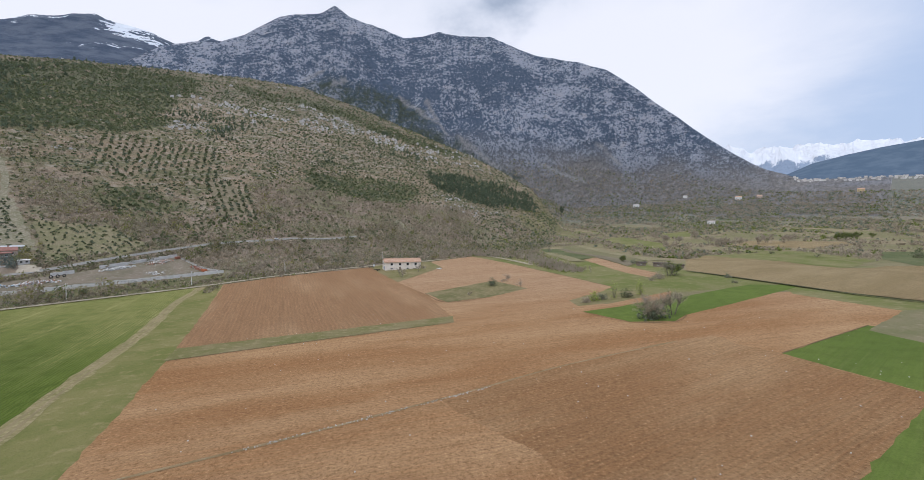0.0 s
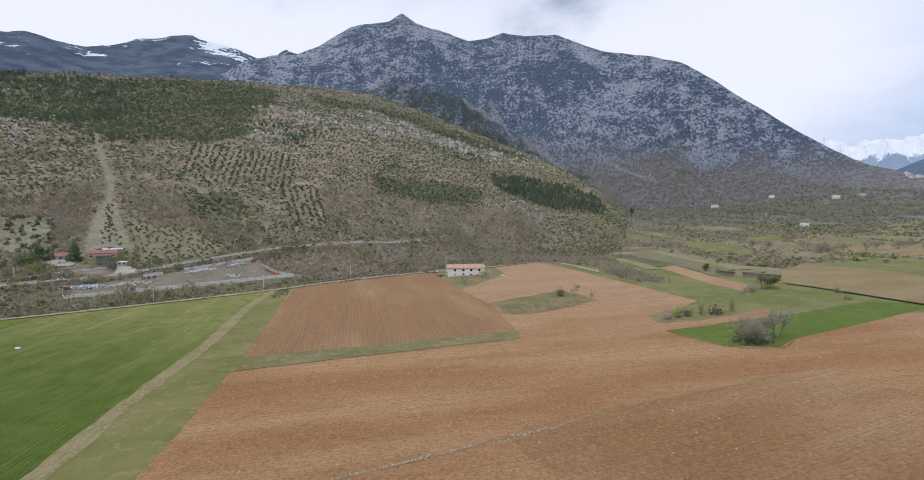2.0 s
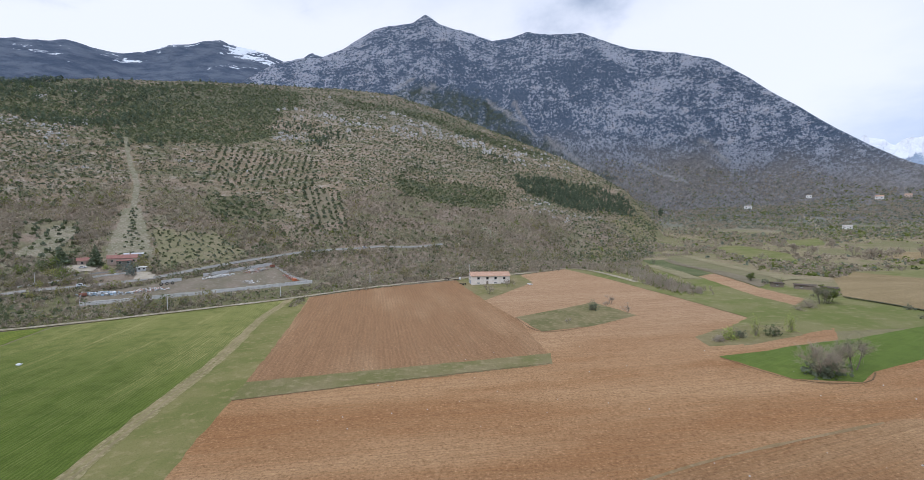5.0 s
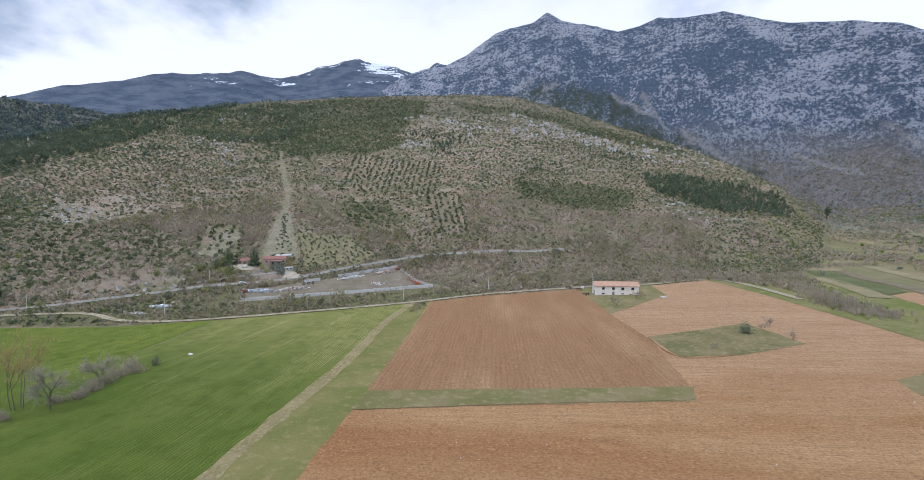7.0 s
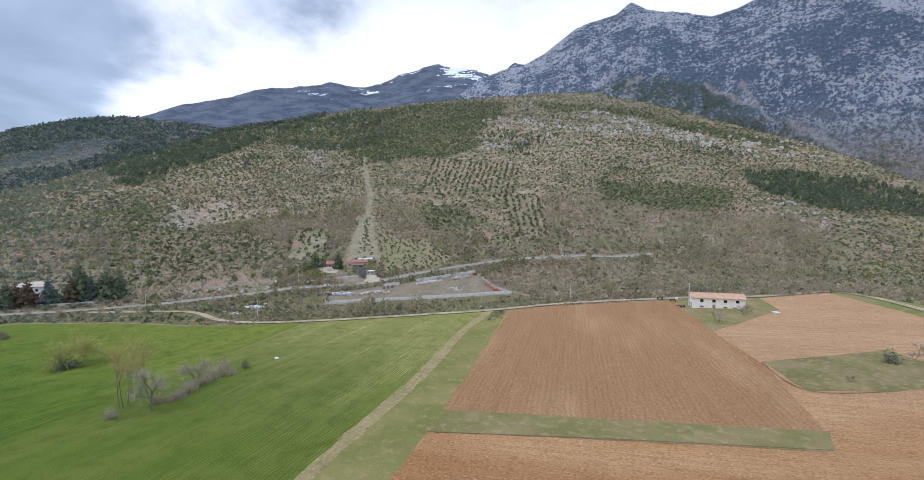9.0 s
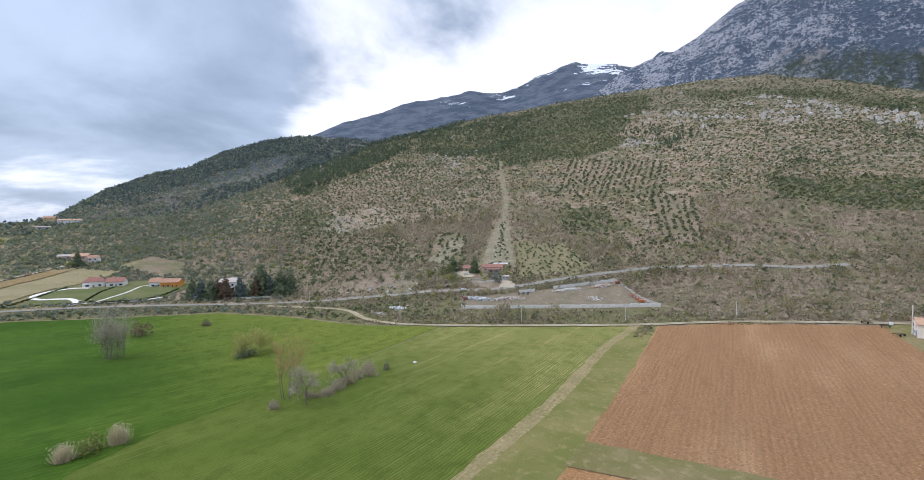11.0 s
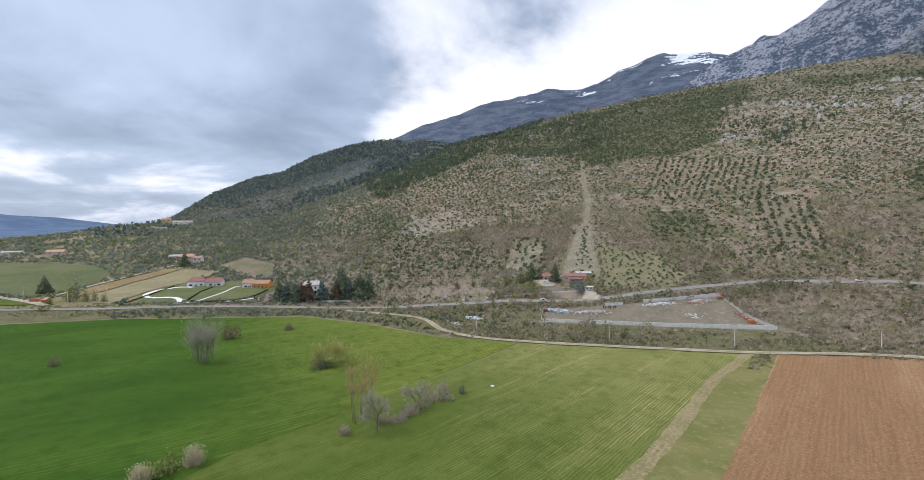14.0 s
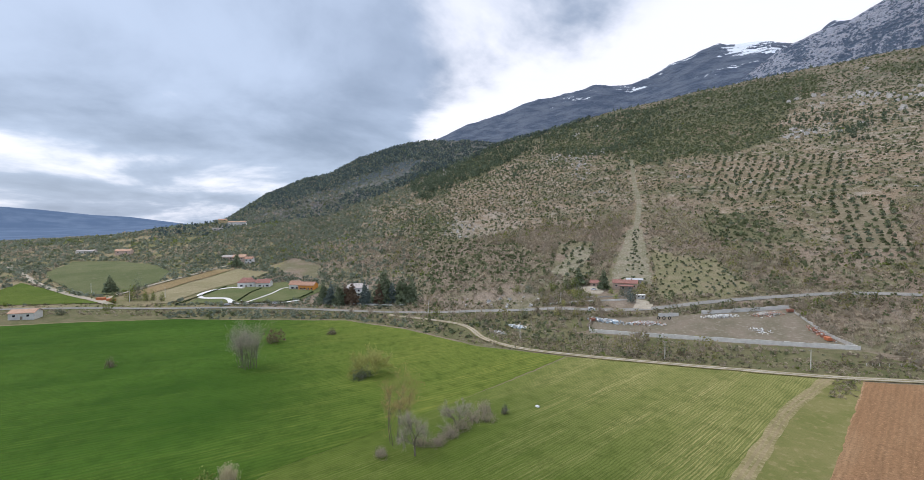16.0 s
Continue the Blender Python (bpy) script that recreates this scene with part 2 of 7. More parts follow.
# ---- materials ----
class Mat:
    """A small builder for node materials in world-size coordinates."""

    def __init__(self, name, rough=0.9, metal=0.0, spec=0.3):
        self.m = bpy.data.materials.new(name)
        self.m.use_nodes = True
        self.n, self.l = self.m.node_tree.nodes, self.m.node_tree.links
        self.b = self.n["Principled BSDF"]
        self.b.inputs["Roughness"].default_value = rough
        self.b.inputs["Metallic"].default_value = metal
        self.b.inputs["Specular IOR Level"].default_value = spec
        self.at = self.n.new("ShaderNodeTexCoord").outputs["Object"]

    def put(self, socket, v):
        if isinstance(v, tuple):
            socket.default_value = (*v, 1) if len(socket.default_value) == 4 else v
        elif isinstance(v, (int, float)):
            socket.default_value = v
        else:
            self.l.new(v, socket)

    def mapped(self, turn=0.0, scale=(1, 1, 1)):
        n = self.n.new("ShaderNodeMapping")
        n.vector_type = "TEXTURE"
        n.inputs["Rotation"].default_value = (0, 0, radians(turn))
        n.inputs["Scale"].default_value = scale
        self.l.new(self.at, n.inputs["Vector"])
        return n.outputs[0]

    def noise(self, size, detail=4.0, rough=0.55, vec=None, warp=0.0):
        n = self.n.new("ShaderNodeTexNoise")
        n.inputs["Scale"].default_value = 1.0 / size
        n.inputs["Detail"].default_value, n.inputs["Roughness"].default_value, n.inputs["Distortion"].default_value = detail, rough, warp
        self.l.new(vec or self.at, n.inputs["Vector"])
        return n.outputs["Fac"]

    def cells(self, size, vec=None, feature="F1", out="Distance"):
        n = self.n.new("ShaderNodeTexVoronoi")
        n.feature = feature
        n.inputs["Scale"].default_value = 1.0 / size
        self.l.new(vec or self.at, n.inputs["Vector"])
        return n.outputs[out]

    def wave(self, size, turn, warp=1.0, detail=2.0):
        n = self.n.new("ShaderNodeTexWave")
        n.inputs["Scale"].default_value = 0.314 / size
        n.inputs["Distortion"].default_value, n.inputs["Detail"].default_value = warp, detail
        n.inputs["Detail Scale"].default_value = 0.6
        self.l.new(self.mapped(turn), n.inputs["Vector"])
        return n.outputs["Fac"]

    def math(self, op, a, b=0.0, c=0.0):
        n = self.n.new("ShaderNodeMath")
        n.operation = op
        for s, v in zip(n.inputs, (a, b, c)):
            self.put(s, v)
        return n.outputs[0]

    def ramp(self, v, lo, hi, a=0.0, b=1.0):
        n = self.n.new("ShaderNodeMapRange")
        n.interpolation_type = "SMOOTHSTEP"
        for s, u in zip(n.inputs, (v, lo, hi, a, b)):
            self.put(s, u)
        return n.outputs[0]

    def mix(self, f, a, b, blend="MIX"):
        n = self.n.new("ShaderNodeMix")
        n.data_type, n.blend_type = "RGBA", blend
        self.put(n.inputs["Factor"], f)
        self.put(n.inputs["A"], a)
        self.put(n.inputs["B"], b)
        return n.outputs["Result"]

    def random(self, island=False):
        if island:
            return self.n.new("ShaderNodeNewGeometry").outputs["Random Per Island"]
        return self.n.new("ShaderNodeObjectInfo").outputs["Random"]

    def mask(self, name):
        """A mask of ground cover that the mesh carries."""
        n = self.n.new("ShaderNodeAttribute")
        n.attribute_name = name
        return n.outputs["Fac"]

    def along_slope(self, run, climb):
        """Coordinates that follow the contour lines: metres along, metres up."""
        x, y, z = self.xyz()
        turn = self.math("ARCTAN2", self.math("SUBTRACT", x, MID[0]), self.math("SUBTRACT", y, MID[1]))
        n = self.n.new("ShaderNodeCombineXYZ")
        self.put(n.inputs[0], self.math("MULTIPLY", turn, run))
        self.put(n.inputs[1], self.math("MULTIPLY", z, climb))
        return n.outputs[0]

    def xyz(self):
        s = self.n.new("ShaderNodeSeparateXYZ")
        self.l.new(self.at, s.inputs[0])
        return s.outputs

    def bump(self, v, metres, strength=1.0):
        n = self.n.new("ShaderNodeBump")
        n.inputs["Strength"].default_value, n.inputs["Distance"].default_value = strength, metres
        self.l.new(v, n.inputs["Height"])
        self.l.new(n.outputs[0], self.b.inputs["Normal"])

    def done(self, colour, rough=None):
        self.put(self.b.inputs["Base Color"], colour)
        if rough is not None:
            self.put(self.b.inputs["Roughness"], rough)
        return self.m


def soil(name, turn, dark, pale, furrow=1.3, dryness=0.5, stripes=0.5, far=None):
    m = Mat(name, 0.95, spec=0.06)
    along = m.noise(1.0, 6, 0.66, m.mapped(turn, (34, furrow * 0.5, 1)))
    broad = m.noise(1.0, 4, 0.55, m.mapped(turn, (95, 22, 30)))
    clod = m.noise(0.6, 6, 0.8)
    lumps = m.noise(2.6, 4, 0.6)
    rows = m.wave(furrow, turn + 90, 5.0, 4.0)
    dry = m.ramp(m.math("ADD", broad, m.math("MULTIPLY", along, 0.45)), dryness + 0.08, dryness + 0.42)
    c = m.mix(dry, dark, pale)
    if far:
        # paler towards the farmhouse, with distance haze put into the soil colour
        c = m.mix(m.ramp(m.math("ADD", m.xyz()[1], m.math("MULTIPLY", broad, 60.0)), far[0], far[1], 0.0, 0.6), c, (0.455, 0.325, 0.215))
    c = m.mix(m.math("MULTIPLY", m.ramp(rows, 0.2, 0.9), stripes * 0.34), c, tuple(0.62 * v for v in dark))
    c = m.mix(m.ramp(along, 0.40, 0.64, 0.0, 0.46), c, tuple(0.6 * v for v in dark))
    c = m.mix(m.ramp(lumps, 0.4, 0.7, 0.0, 0.25), c, tuple(0.7 * v for v in dark))
    c = m.mix(m.ramp(clod, 0.38, 0.5, 0.62, 0.0), c, tuple(0.45 * v for v in dark))
    c = m.mix(m.ramp(clod, 0.54, 0.70, 0.0, 0.6), c, tuple(min(1, 1.45 * v) for v in pale))
    m.bump(m.math("ADD", m.math("MULTIPLY", rows, 0.6 * stripes), m.math("ADD", clod, along)), 0.22)
    return m.done(c)


def crop(name, turn, deep, fresh, straw, rows=2.2, strawy=0.3, far=None, lines=0.38):
    """A crop in drill rows; far: the stretch of y over which it turns thinner and strawier."""
    m = Mat(name, 0.9, spec=0.05)
    along = m.noise(1.0, 5, 0.62, m.mapped(turn, (28, rows * 0.36, 1)))
    broad = m.noise(1.0, 3, 0.5, m.mapped(turn, (70, 30, 30)))
    blade = m.noise(0.35, 3, 0.7)
    lane = m.wave(rows * 1.6, turn + 90, 4.5, 4.0)
    thin = m.ramp(m.noise(1.0, 4, 0.6, m.mapped(turn, (60, 14, 20))), 0.36, 0.66, 0.15, 1.1)
    if far:
        thin = m.math("MULTIPLY", thin, m.ramp(m.xyz()[1], far[0], far[1], 0.25, 1.5))
    c = m.mix(m.ramp(broad, 0.3, 0.7), deep, fresh)
    if far:
        c = m.mix(m.ramp(m.xyz()[1], far[0], far[1], 0.0, 0.85), c, tuple(0.48 * v + 0.5 * w for v, w in zip(straw, fresh)))
    c = m.mix(m.math("MULTIPLY", m.ramp(along, 0.45, 0.68), m.math("MULTIPLY", thin, strawy)), c, straw)
    c = m.mix(m.math("MULTIPLY", m.ramp(lane, 0.6, 0.95), m.math("MULTIPLY", thin, strawy * 0.28)), c, straw)
    c = m.mix(m.ramp(m.wave(rows * 1.15, turn + 90, 6.0, 4.0), 0.5, 0.95, 0.0, lines), c, tuple(0.62 * v for v in deep))
    c = m.mix(m.ramp(m.noise(5, 5, 0.65), 0.42, 0.7, 0.0, 0.4), c, tuple(0.62 * v for v in deep))
    c = m.mix(m.ramp(blade, 0.4, 0.8, 0.0, 0.45), c, tuple(0.5 * v for v in deep))
    m.bump(m.math("ADD", blade, along), 0.25)
    return m.done(c)


def turf(name, green, brown, pale, size=9.0, bare=0.5):
    m = Mat(name, 0.92, spec=0.06)
    broad, mid, fine = m.noise(size * 3, 4), m.noise(size * 0.5, 5, 0.6), m.noise(0.5, 4, 0.7)
    c = m.mix(m.ramp(broad, 0.35, 0.65), green, brown)
    c = m.mix(m.ramp(mid, bare, bare + 0.25, 0, 0.8), c, pale)
    c = m.mix(m.ramp(fine, 0.45, 0.8, 0, 0.4), c, tuple(0.5 * v for v in green))
    m.bump(m.math("ADD", mid, fine), 0.3)
    return m.done(c)


SOIL_MAIN = soil("ploughed_soil", 19, (0.305, 0.158, 0.070), (0.450, 0.286, 0.152), 0.9, 0.48, 0.26, (160, 290))
SOIL_WEDGE = soil("ploughed_soil_ridged", 112, (0.292, 0.168, 0.088), (0.412, 0.266, 0.150), 1.5, 0.60, 0.62)
SOIL_FAR = soil("ploughed_soil_dry", 35, (0.260, 0.192, 0.098), (0.350, 0.268, 0.150), 1.2, 0.5, 0.4)
SOIL_DARK = soil("ploughed_soil_moist", 31, (0.282, 0.152, 0.070), (0.418, 0.272, 0.145), 0.9, 0.52, 0.45)
CROP_LIGHT = crop("thin_crop", 110, (0.076, 0.118, 0.017), (0.120, 0.156, 0.030), (0.39, 0.34, 0.145), 0.8, 0.85, (75, 228))
CROP_DARK = crop("dense_crop", 103, (0.036, 0.085, 0.009), (0.062, 0.122, 0.015), (0.26, 0.26, 0.06), 1.6, 0.62, (20, 140), 0.26)
CROP_BRIGHT = crop("young_crop", 40, (0.108, 0.150, 0.032), (0.146, 0.190, 0.042), (0.26, 0.25, 0.10), 1.4, 0.2, None, 0.08)
GRASS = turf("verge_grass", (0.160, 0.152, 0.060), (0.218, 0.182, 0.094), (0.30, 0.245, 0.140), 5, 0.48)
VERGE = turf("track_verge", (0.152, 0.158, 0.050), (0.208, 0.190, 0.076), (0.29, 0.24, 0.12), 5, 0.50)
LAWN = turf("garden_lawn", (0.108, 0.128, 0.052), (0.142, 0.148, 0.068), (0.20, 0.18, 0.10), 5, 0.56)
PASTURE = turf("green_pasture", (0.104, 0.120, 0.052), (0.140, 0.146, 0.070), (0.20, 0.185, 0.11), 12, 0.54)
PATCH = turf("weedy_fallow", (0.150, 0.140, 0.062), (0.215, 0.178, 0.092), (0.29, 0.235, 0.135), 4, 0.46)
STUBBLE = turf("mown_stubble", (0.235, 0.205, 0.115), (0.275, 0.235, 0.140), (0.33, 0.285, 0.18), 8, 0.5)
BALK = turf("dead_grass_balk", (0.24, 0.168, 0.085), (0.31, 0.225, 0.125), (0.42, 0.33, 0.21), 2, 0.5)
MEADOW = turf("meadow_grass", (0.142, 0.158, 0.048), (0.205, 0.188, 0.085), (0.28, 0.24, 0.13), 9, 0.50)
DIRT = turf("dirt_track", (0.23, 0.192, 0.100), (0.30, 0.242, 0.138), (0.39, 0.322, 0.20), 3, 0.5)
GRAVEL = turf("gravel_lane", (0.36, 0.31, 0.24), (0.43, 0.38, 0.30), (0.5, 0.46, 0.38), 4, 0.5)
FALLOW = turf("fallow_plot", (0.168, 0.162, 0.078), (0.215, 0.186, 0.108), (0.27, 0.225, 0.145), 6, 0.5)
DITCH = turf("weedy_ditch", (0.055, 0.065, 0.030), (0.08, 0.08, 0.045), (0.13, 0.12, 0.07), 3, 0.5)
ORCHARD = turf("orchard_soil", (0.165, 0.142, 0.090), (0.205, 0.170, 0.115), (0.30, 0.255, 0.190), 5, 0.5)
WASTE = turf("waste_ground", (0.165, 0.145, 0.100), (0.215, 0.178, 0.135), (0.32, 0.280, 0.225), 4, 0.5)
CLEARED = turf("cleared_slope", (0.160, 0.155, 0.092), (0.235, 0.205, 0.145), (0.38, 0.335, 0.265), 3, 0.46)
BANK = turf("weedy_bank", (0.112, 0.114, 0.052), (0.165, 0.148, 0.082), (0.225, 0.19, 0.115), 4, 0.5)
DRYSOD = turf("dry_sod", (0.165, 0.158, 0.082), (0.222, 0.190, 0.118), (0.33, 0.28, 0.19), 3, 0.52)
# dark earth colour that stands for the shade along turf edges
EDGESHADE = turf("edge_shade_soil", (0.13, 0.09, 0.05), (0.18, 0.12, 0.066), (0.24, 0.165, 0.095), 2, 0.5)
WORN = turf("worn_track_grass", (0.190, 0.176, 0.070), (0.275, 0.230, 0.115), (0.38, 0.315, 0.185), 2, 0.42)
RUTTED = turf("grassy_track", (0.205, 0.178, 0.078), (0.272, 0.224, 0.112), (0.35, 0.292, 0.165), 3, 0.46)
ROAD = turf("worn_asphalt", (0.235, 0.225, 0.205), (0.28, 0.265, 0.24), (0.34, 0.32, 0.29), 6, 0.6)


def hillside():
    m = Mat("hillside_earth", 0.95, spec=0.05)
    a, b, c, d = m.noise(190, 4, 0.55), m.noise(38, 5, 0.6), m.noise(8, 6, 0.72), m.noise(1.8, 4, 0.7)
    ledge = m.noise(9, 5, 0.65, m.along_slope(300.0, 1.5), 0.4)
    z = m.xyz()[2]
    stones, greens, litter = m.mask("stones"), m.mask("greens"), m.mask("litter")
    col = m.mix(m.ramp(a, 0.36, 0.62), (0.218, 0.176, 0.112), (0.285, 0.218, 0.150))
    col = m.mix(m.ramp(m.math("ADD", b, m.math("MULTIPLY", greens, 0.18)), 0.44, 0.64, 0, 0.8), col, (0.128, 0.132, 0.068))
    # pale stony ground breaking out along the contours
    pale = m.math("ADD", m.math("MULTIPLY", c, 0.6), m.math("ADD", m.math("MULTIPLY", ledge, 0.55), m.math("MULTIPLY_ADD", stones, 0.075, m.math("MULTIPLY", greens, -0.10))))
    col = m.mix(m.ramp(pale, 0.56, 0.72, 0, 0.85), col, m.mix(m.ramp(d, 0.35, 0.65), (0.300, 0.248, 0.190), (0.420, 0.370, 0.310)))
    col = m.mix(m.ramp(m.math("ADD", z, m.math("MULTIPLY", a, 160.0)), 300, 420, 0, 0.35), col, (0.110, 0.116, 0.092))
    under = m.mix(m.ramp(b, 0.42, 0.6), (0.262, 0.206, 0.160), (0.205, 0.186, 0.112))
    col = m.mix(m.math("MULTIPLY", litter, 0.75), col, under)
    bared = m.math("MULTIPLY_ADD", litter, -0.5, 0.75)
    col = m.mix(m.math("MULTIPLY", m.ramp(c, 0.46, 0.32), bared), col, (0.100, 0.100, 0.056))
    col = m.mix(m.ramp(d, 0.52, 0.74, 0, 0.35), col, (0.108, 0.102, 0.064))
    m.bump(m.math("ADD", m.math("MULTIPLY", c, 2.0), m.math("ADD", d, ledge)), 1.4)
    return m.done(col)


def valley_floor():
    m = Mat("valley_scrub", 0.95, spec=0.04)
    a, b, c = m.noise(120, 4, 0.55), m.noise(25, 5, 0.65), m.noise(5, 5, 0.7)
    col = m.mix(m.ramp(a, 0.38, 0.62), (0.205, 0.182, 0.098), (0.285, 0.228, 0.145))
    col = m.mix(m.ramp(b, 0.46, 0.66, 0, 0.75), col, (0.172, 0.182, 0.072))
    # farther up the valley olive groves take over
    col = m.mix(m.ramp(m.math("ADD", m.xyz()[1], m.math("MULTIPLY", a, 500.0)), 1250, 1800, 0, 0.8), col, m.mix(m.ramp(m.wave(14, 62, 3.0, 2.0), 0.35, 0.75), (0.205, 0.205, 0.185), (0.130, 0.142, 0.138)))
    col = m.mix(m.ramp(c, 0.5, 0.75, 0, 0.6), col, (0.095, 0.097, 0.060))
    m.bump(m.math("ADD", m.math("MULTIPLY", b, 2.0), c), 2.0)
    return m.done(col)


def limestone():
    m = Mat("hazy_limestone_mountain", 0.95, spec=0.05)
    x, y, z = m.xyz()
    flank = m.along_slope(3000.0, 0.9)
    turn = m.math("ARCTAN2", m.math("SUBTRACT", x, MID[0]), m.math("SUBTRACT", y, MID[1]))
    # beds of rock dipping gently across the face, gullies straight down it
    tilt = m.n.new("ShaderNodeCombineXYZ")
    m.put(tilt.inputs[0], m.math("MULTIPLY_ADD", turn, 2300.0, m.math("MULTIPLY", z, 0.6)))
    m.put(tilt.inputs[1], m.math("MULTIPLY", m.math("MULTIPLY_ADD", turn, -1100.0, z), 1.5))
    beds = m.noise(85, 8, 0.70, tilt.outputs[0], 0.45)
    streak = m.noise(60, 6, 0.64, m.along_slope(3000.0, 0.25), 0.6)
    a, b = m.noise(430, 4, 0.55, warp=0.5), m.noise(70, 7, 0.72, flank, 0.3)
    c, d = m.noise(17, 6, 0.78, flank), m.noise(6, 4, 0.7)
    bushes = m.cells(17, flank)
    bare = m.math("ADD", m.math("MULTIPLY", a, 0.50), m.math("ADD", m.math("MULTIPLY", beds, 0.55), m.math("ADD", m.math("MULTIPLY", b, 0.36), m.math("ADD", m.math("MULTIPLY", c, 0.95), m.math("MULTIPLY", streak, 0.25)))))
    cliffs = m.ramp(bare, 1.27, 1.38)
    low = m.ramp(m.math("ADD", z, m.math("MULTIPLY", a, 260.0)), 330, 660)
    # blue distance haze is painted into the scrub and rock colours
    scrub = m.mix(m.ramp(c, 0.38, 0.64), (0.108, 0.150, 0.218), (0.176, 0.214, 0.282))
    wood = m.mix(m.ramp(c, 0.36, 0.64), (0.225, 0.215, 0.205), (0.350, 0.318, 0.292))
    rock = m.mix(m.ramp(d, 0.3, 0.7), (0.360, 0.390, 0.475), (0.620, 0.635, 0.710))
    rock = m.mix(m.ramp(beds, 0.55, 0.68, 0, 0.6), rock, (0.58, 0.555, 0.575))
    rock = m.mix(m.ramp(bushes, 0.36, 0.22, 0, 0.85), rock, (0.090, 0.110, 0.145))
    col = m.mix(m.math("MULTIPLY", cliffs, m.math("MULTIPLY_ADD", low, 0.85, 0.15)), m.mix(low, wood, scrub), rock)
    firs = m.mix(m.ramp(c, 0.36, 0.62), (0.068, 0.092, 0.082), (0.132, 0.150, 0.116))
    col = m.mix(m.math("MULTIPLY", m.mask("firs"), m.ramp(b, 0.62, 0.42, 0.35, 1.0)), col, firs)
    scree = m.math("MULTIPLY", m.mask("scree"), m.ramp(c, 0.36, 0.52, 0.35, 0.9))
    col = m.mix(scree, col, m.mix(m.ramp(d, 0.35, 0.65), (0.36, 0.345, 0.345), (0.50, 0.48, 0.475)))
    m.bump(m.math("ADD", m.math("MULTIPLY", b, 3.0), m.math("ADD", c, m.math("MULTIPLY", beds, 3.0))), 26.0)
    return m.done(col)


def forest_slope():
    m = Mat("wooded_slope", 0.95, spec=0.1)
    a, b, c = m.noise(260, 4, 0.55), m.noise(40, 6, 0.65), m.noise(9, 5, 0.7)
    firs = m.mask("firs")
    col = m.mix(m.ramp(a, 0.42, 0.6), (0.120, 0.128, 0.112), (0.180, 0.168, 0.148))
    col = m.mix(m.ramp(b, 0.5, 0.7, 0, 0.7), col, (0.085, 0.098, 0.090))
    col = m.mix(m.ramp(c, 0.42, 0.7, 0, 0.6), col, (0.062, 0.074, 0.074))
    # fir patches carry bluish distance haze in their colour
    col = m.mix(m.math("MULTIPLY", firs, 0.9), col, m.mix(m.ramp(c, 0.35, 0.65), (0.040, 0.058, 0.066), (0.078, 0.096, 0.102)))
    m.bump(m.math("ADD", b, c), 6.0)
    return m.done(col)


def snow_mountain():
    m = Mat("hazy_snow_streaked_mountain", 0.9, spec=0.15)
    b, c = m.noise(130, 6, 0.62, m.mapped(30, (1, 1, 0.5))), m.noise(30, 5, 0.65)
    # slopes between the snow streaks are coloured with blue haze
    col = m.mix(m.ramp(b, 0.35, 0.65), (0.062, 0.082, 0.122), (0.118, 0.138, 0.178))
    lie = m.math("ADD", m.math("MULTIPLY", m.noise(230, 4, 0.6, m.mapped(45, (2.2, 0.5, 1))), 0.9), m.math("MULTIPLY", c, 0.25))
    high = m.ramp(m.xyz()[2], 850, 1350)
    white = m.ramp(m.math("ADD", lie, m.math("MULTIPLY", high, 0.15)), 0.772, 0.800)
    col = m.mix(m.math("MULTIPLY", white, m.ramp(m.xyz()[2], 880, 1020)), col, (0.74, 0.77, 0.82))
    m.bump(m.math("ADD", m.math("MULTIPLY", b, 3.0), c), 12.0)
    return m.done(col)


def white_range():
    m = Mat("hazy_snow_range", 0.8, spec=0.15)
    b = m.noise(120, 6, 0.65, m.mapped(0, (1, 1, 0.6)))
    rib = m.noise(70, 6, 0.66, m.along_slope(4500.0, 0.3), 0.8)
    white = m.ramp(m.math("ADD", m.math("MULTIPLY_ADD", rib, 0.7, m.math("MULTIPLY", b, 0.5)), m.ramp(m.xyz()[2], 380, 600, -0.22, 0.16)), 0.54, 0.64)
    m.bump(m.math("ADD", b, rib), 35.0)
    # the rock between the snow is tinted with sky-blue haze
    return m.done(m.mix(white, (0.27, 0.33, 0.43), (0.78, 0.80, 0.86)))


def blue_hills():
    m = Mat("hazy_wooded_hills", 0.95, spec=0.1)
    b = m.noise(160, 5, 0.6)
    # distance haze put into the base colour turns these hills blue
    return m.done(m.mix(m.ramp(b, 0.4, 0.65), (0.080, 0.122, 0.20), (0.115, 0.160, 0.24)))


def dark_hill():
    m = Mat("hazy_dark_hill", 0.95, spec=0.05)
    # the blue of distant air is mixed into this hill's colour
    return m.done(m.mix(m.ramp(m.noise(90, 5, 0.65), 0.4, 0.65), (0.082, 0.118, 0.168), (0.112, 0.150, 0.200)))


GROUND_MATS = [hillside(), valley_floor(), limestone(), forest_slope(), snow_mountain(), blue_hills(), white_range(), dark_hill()]

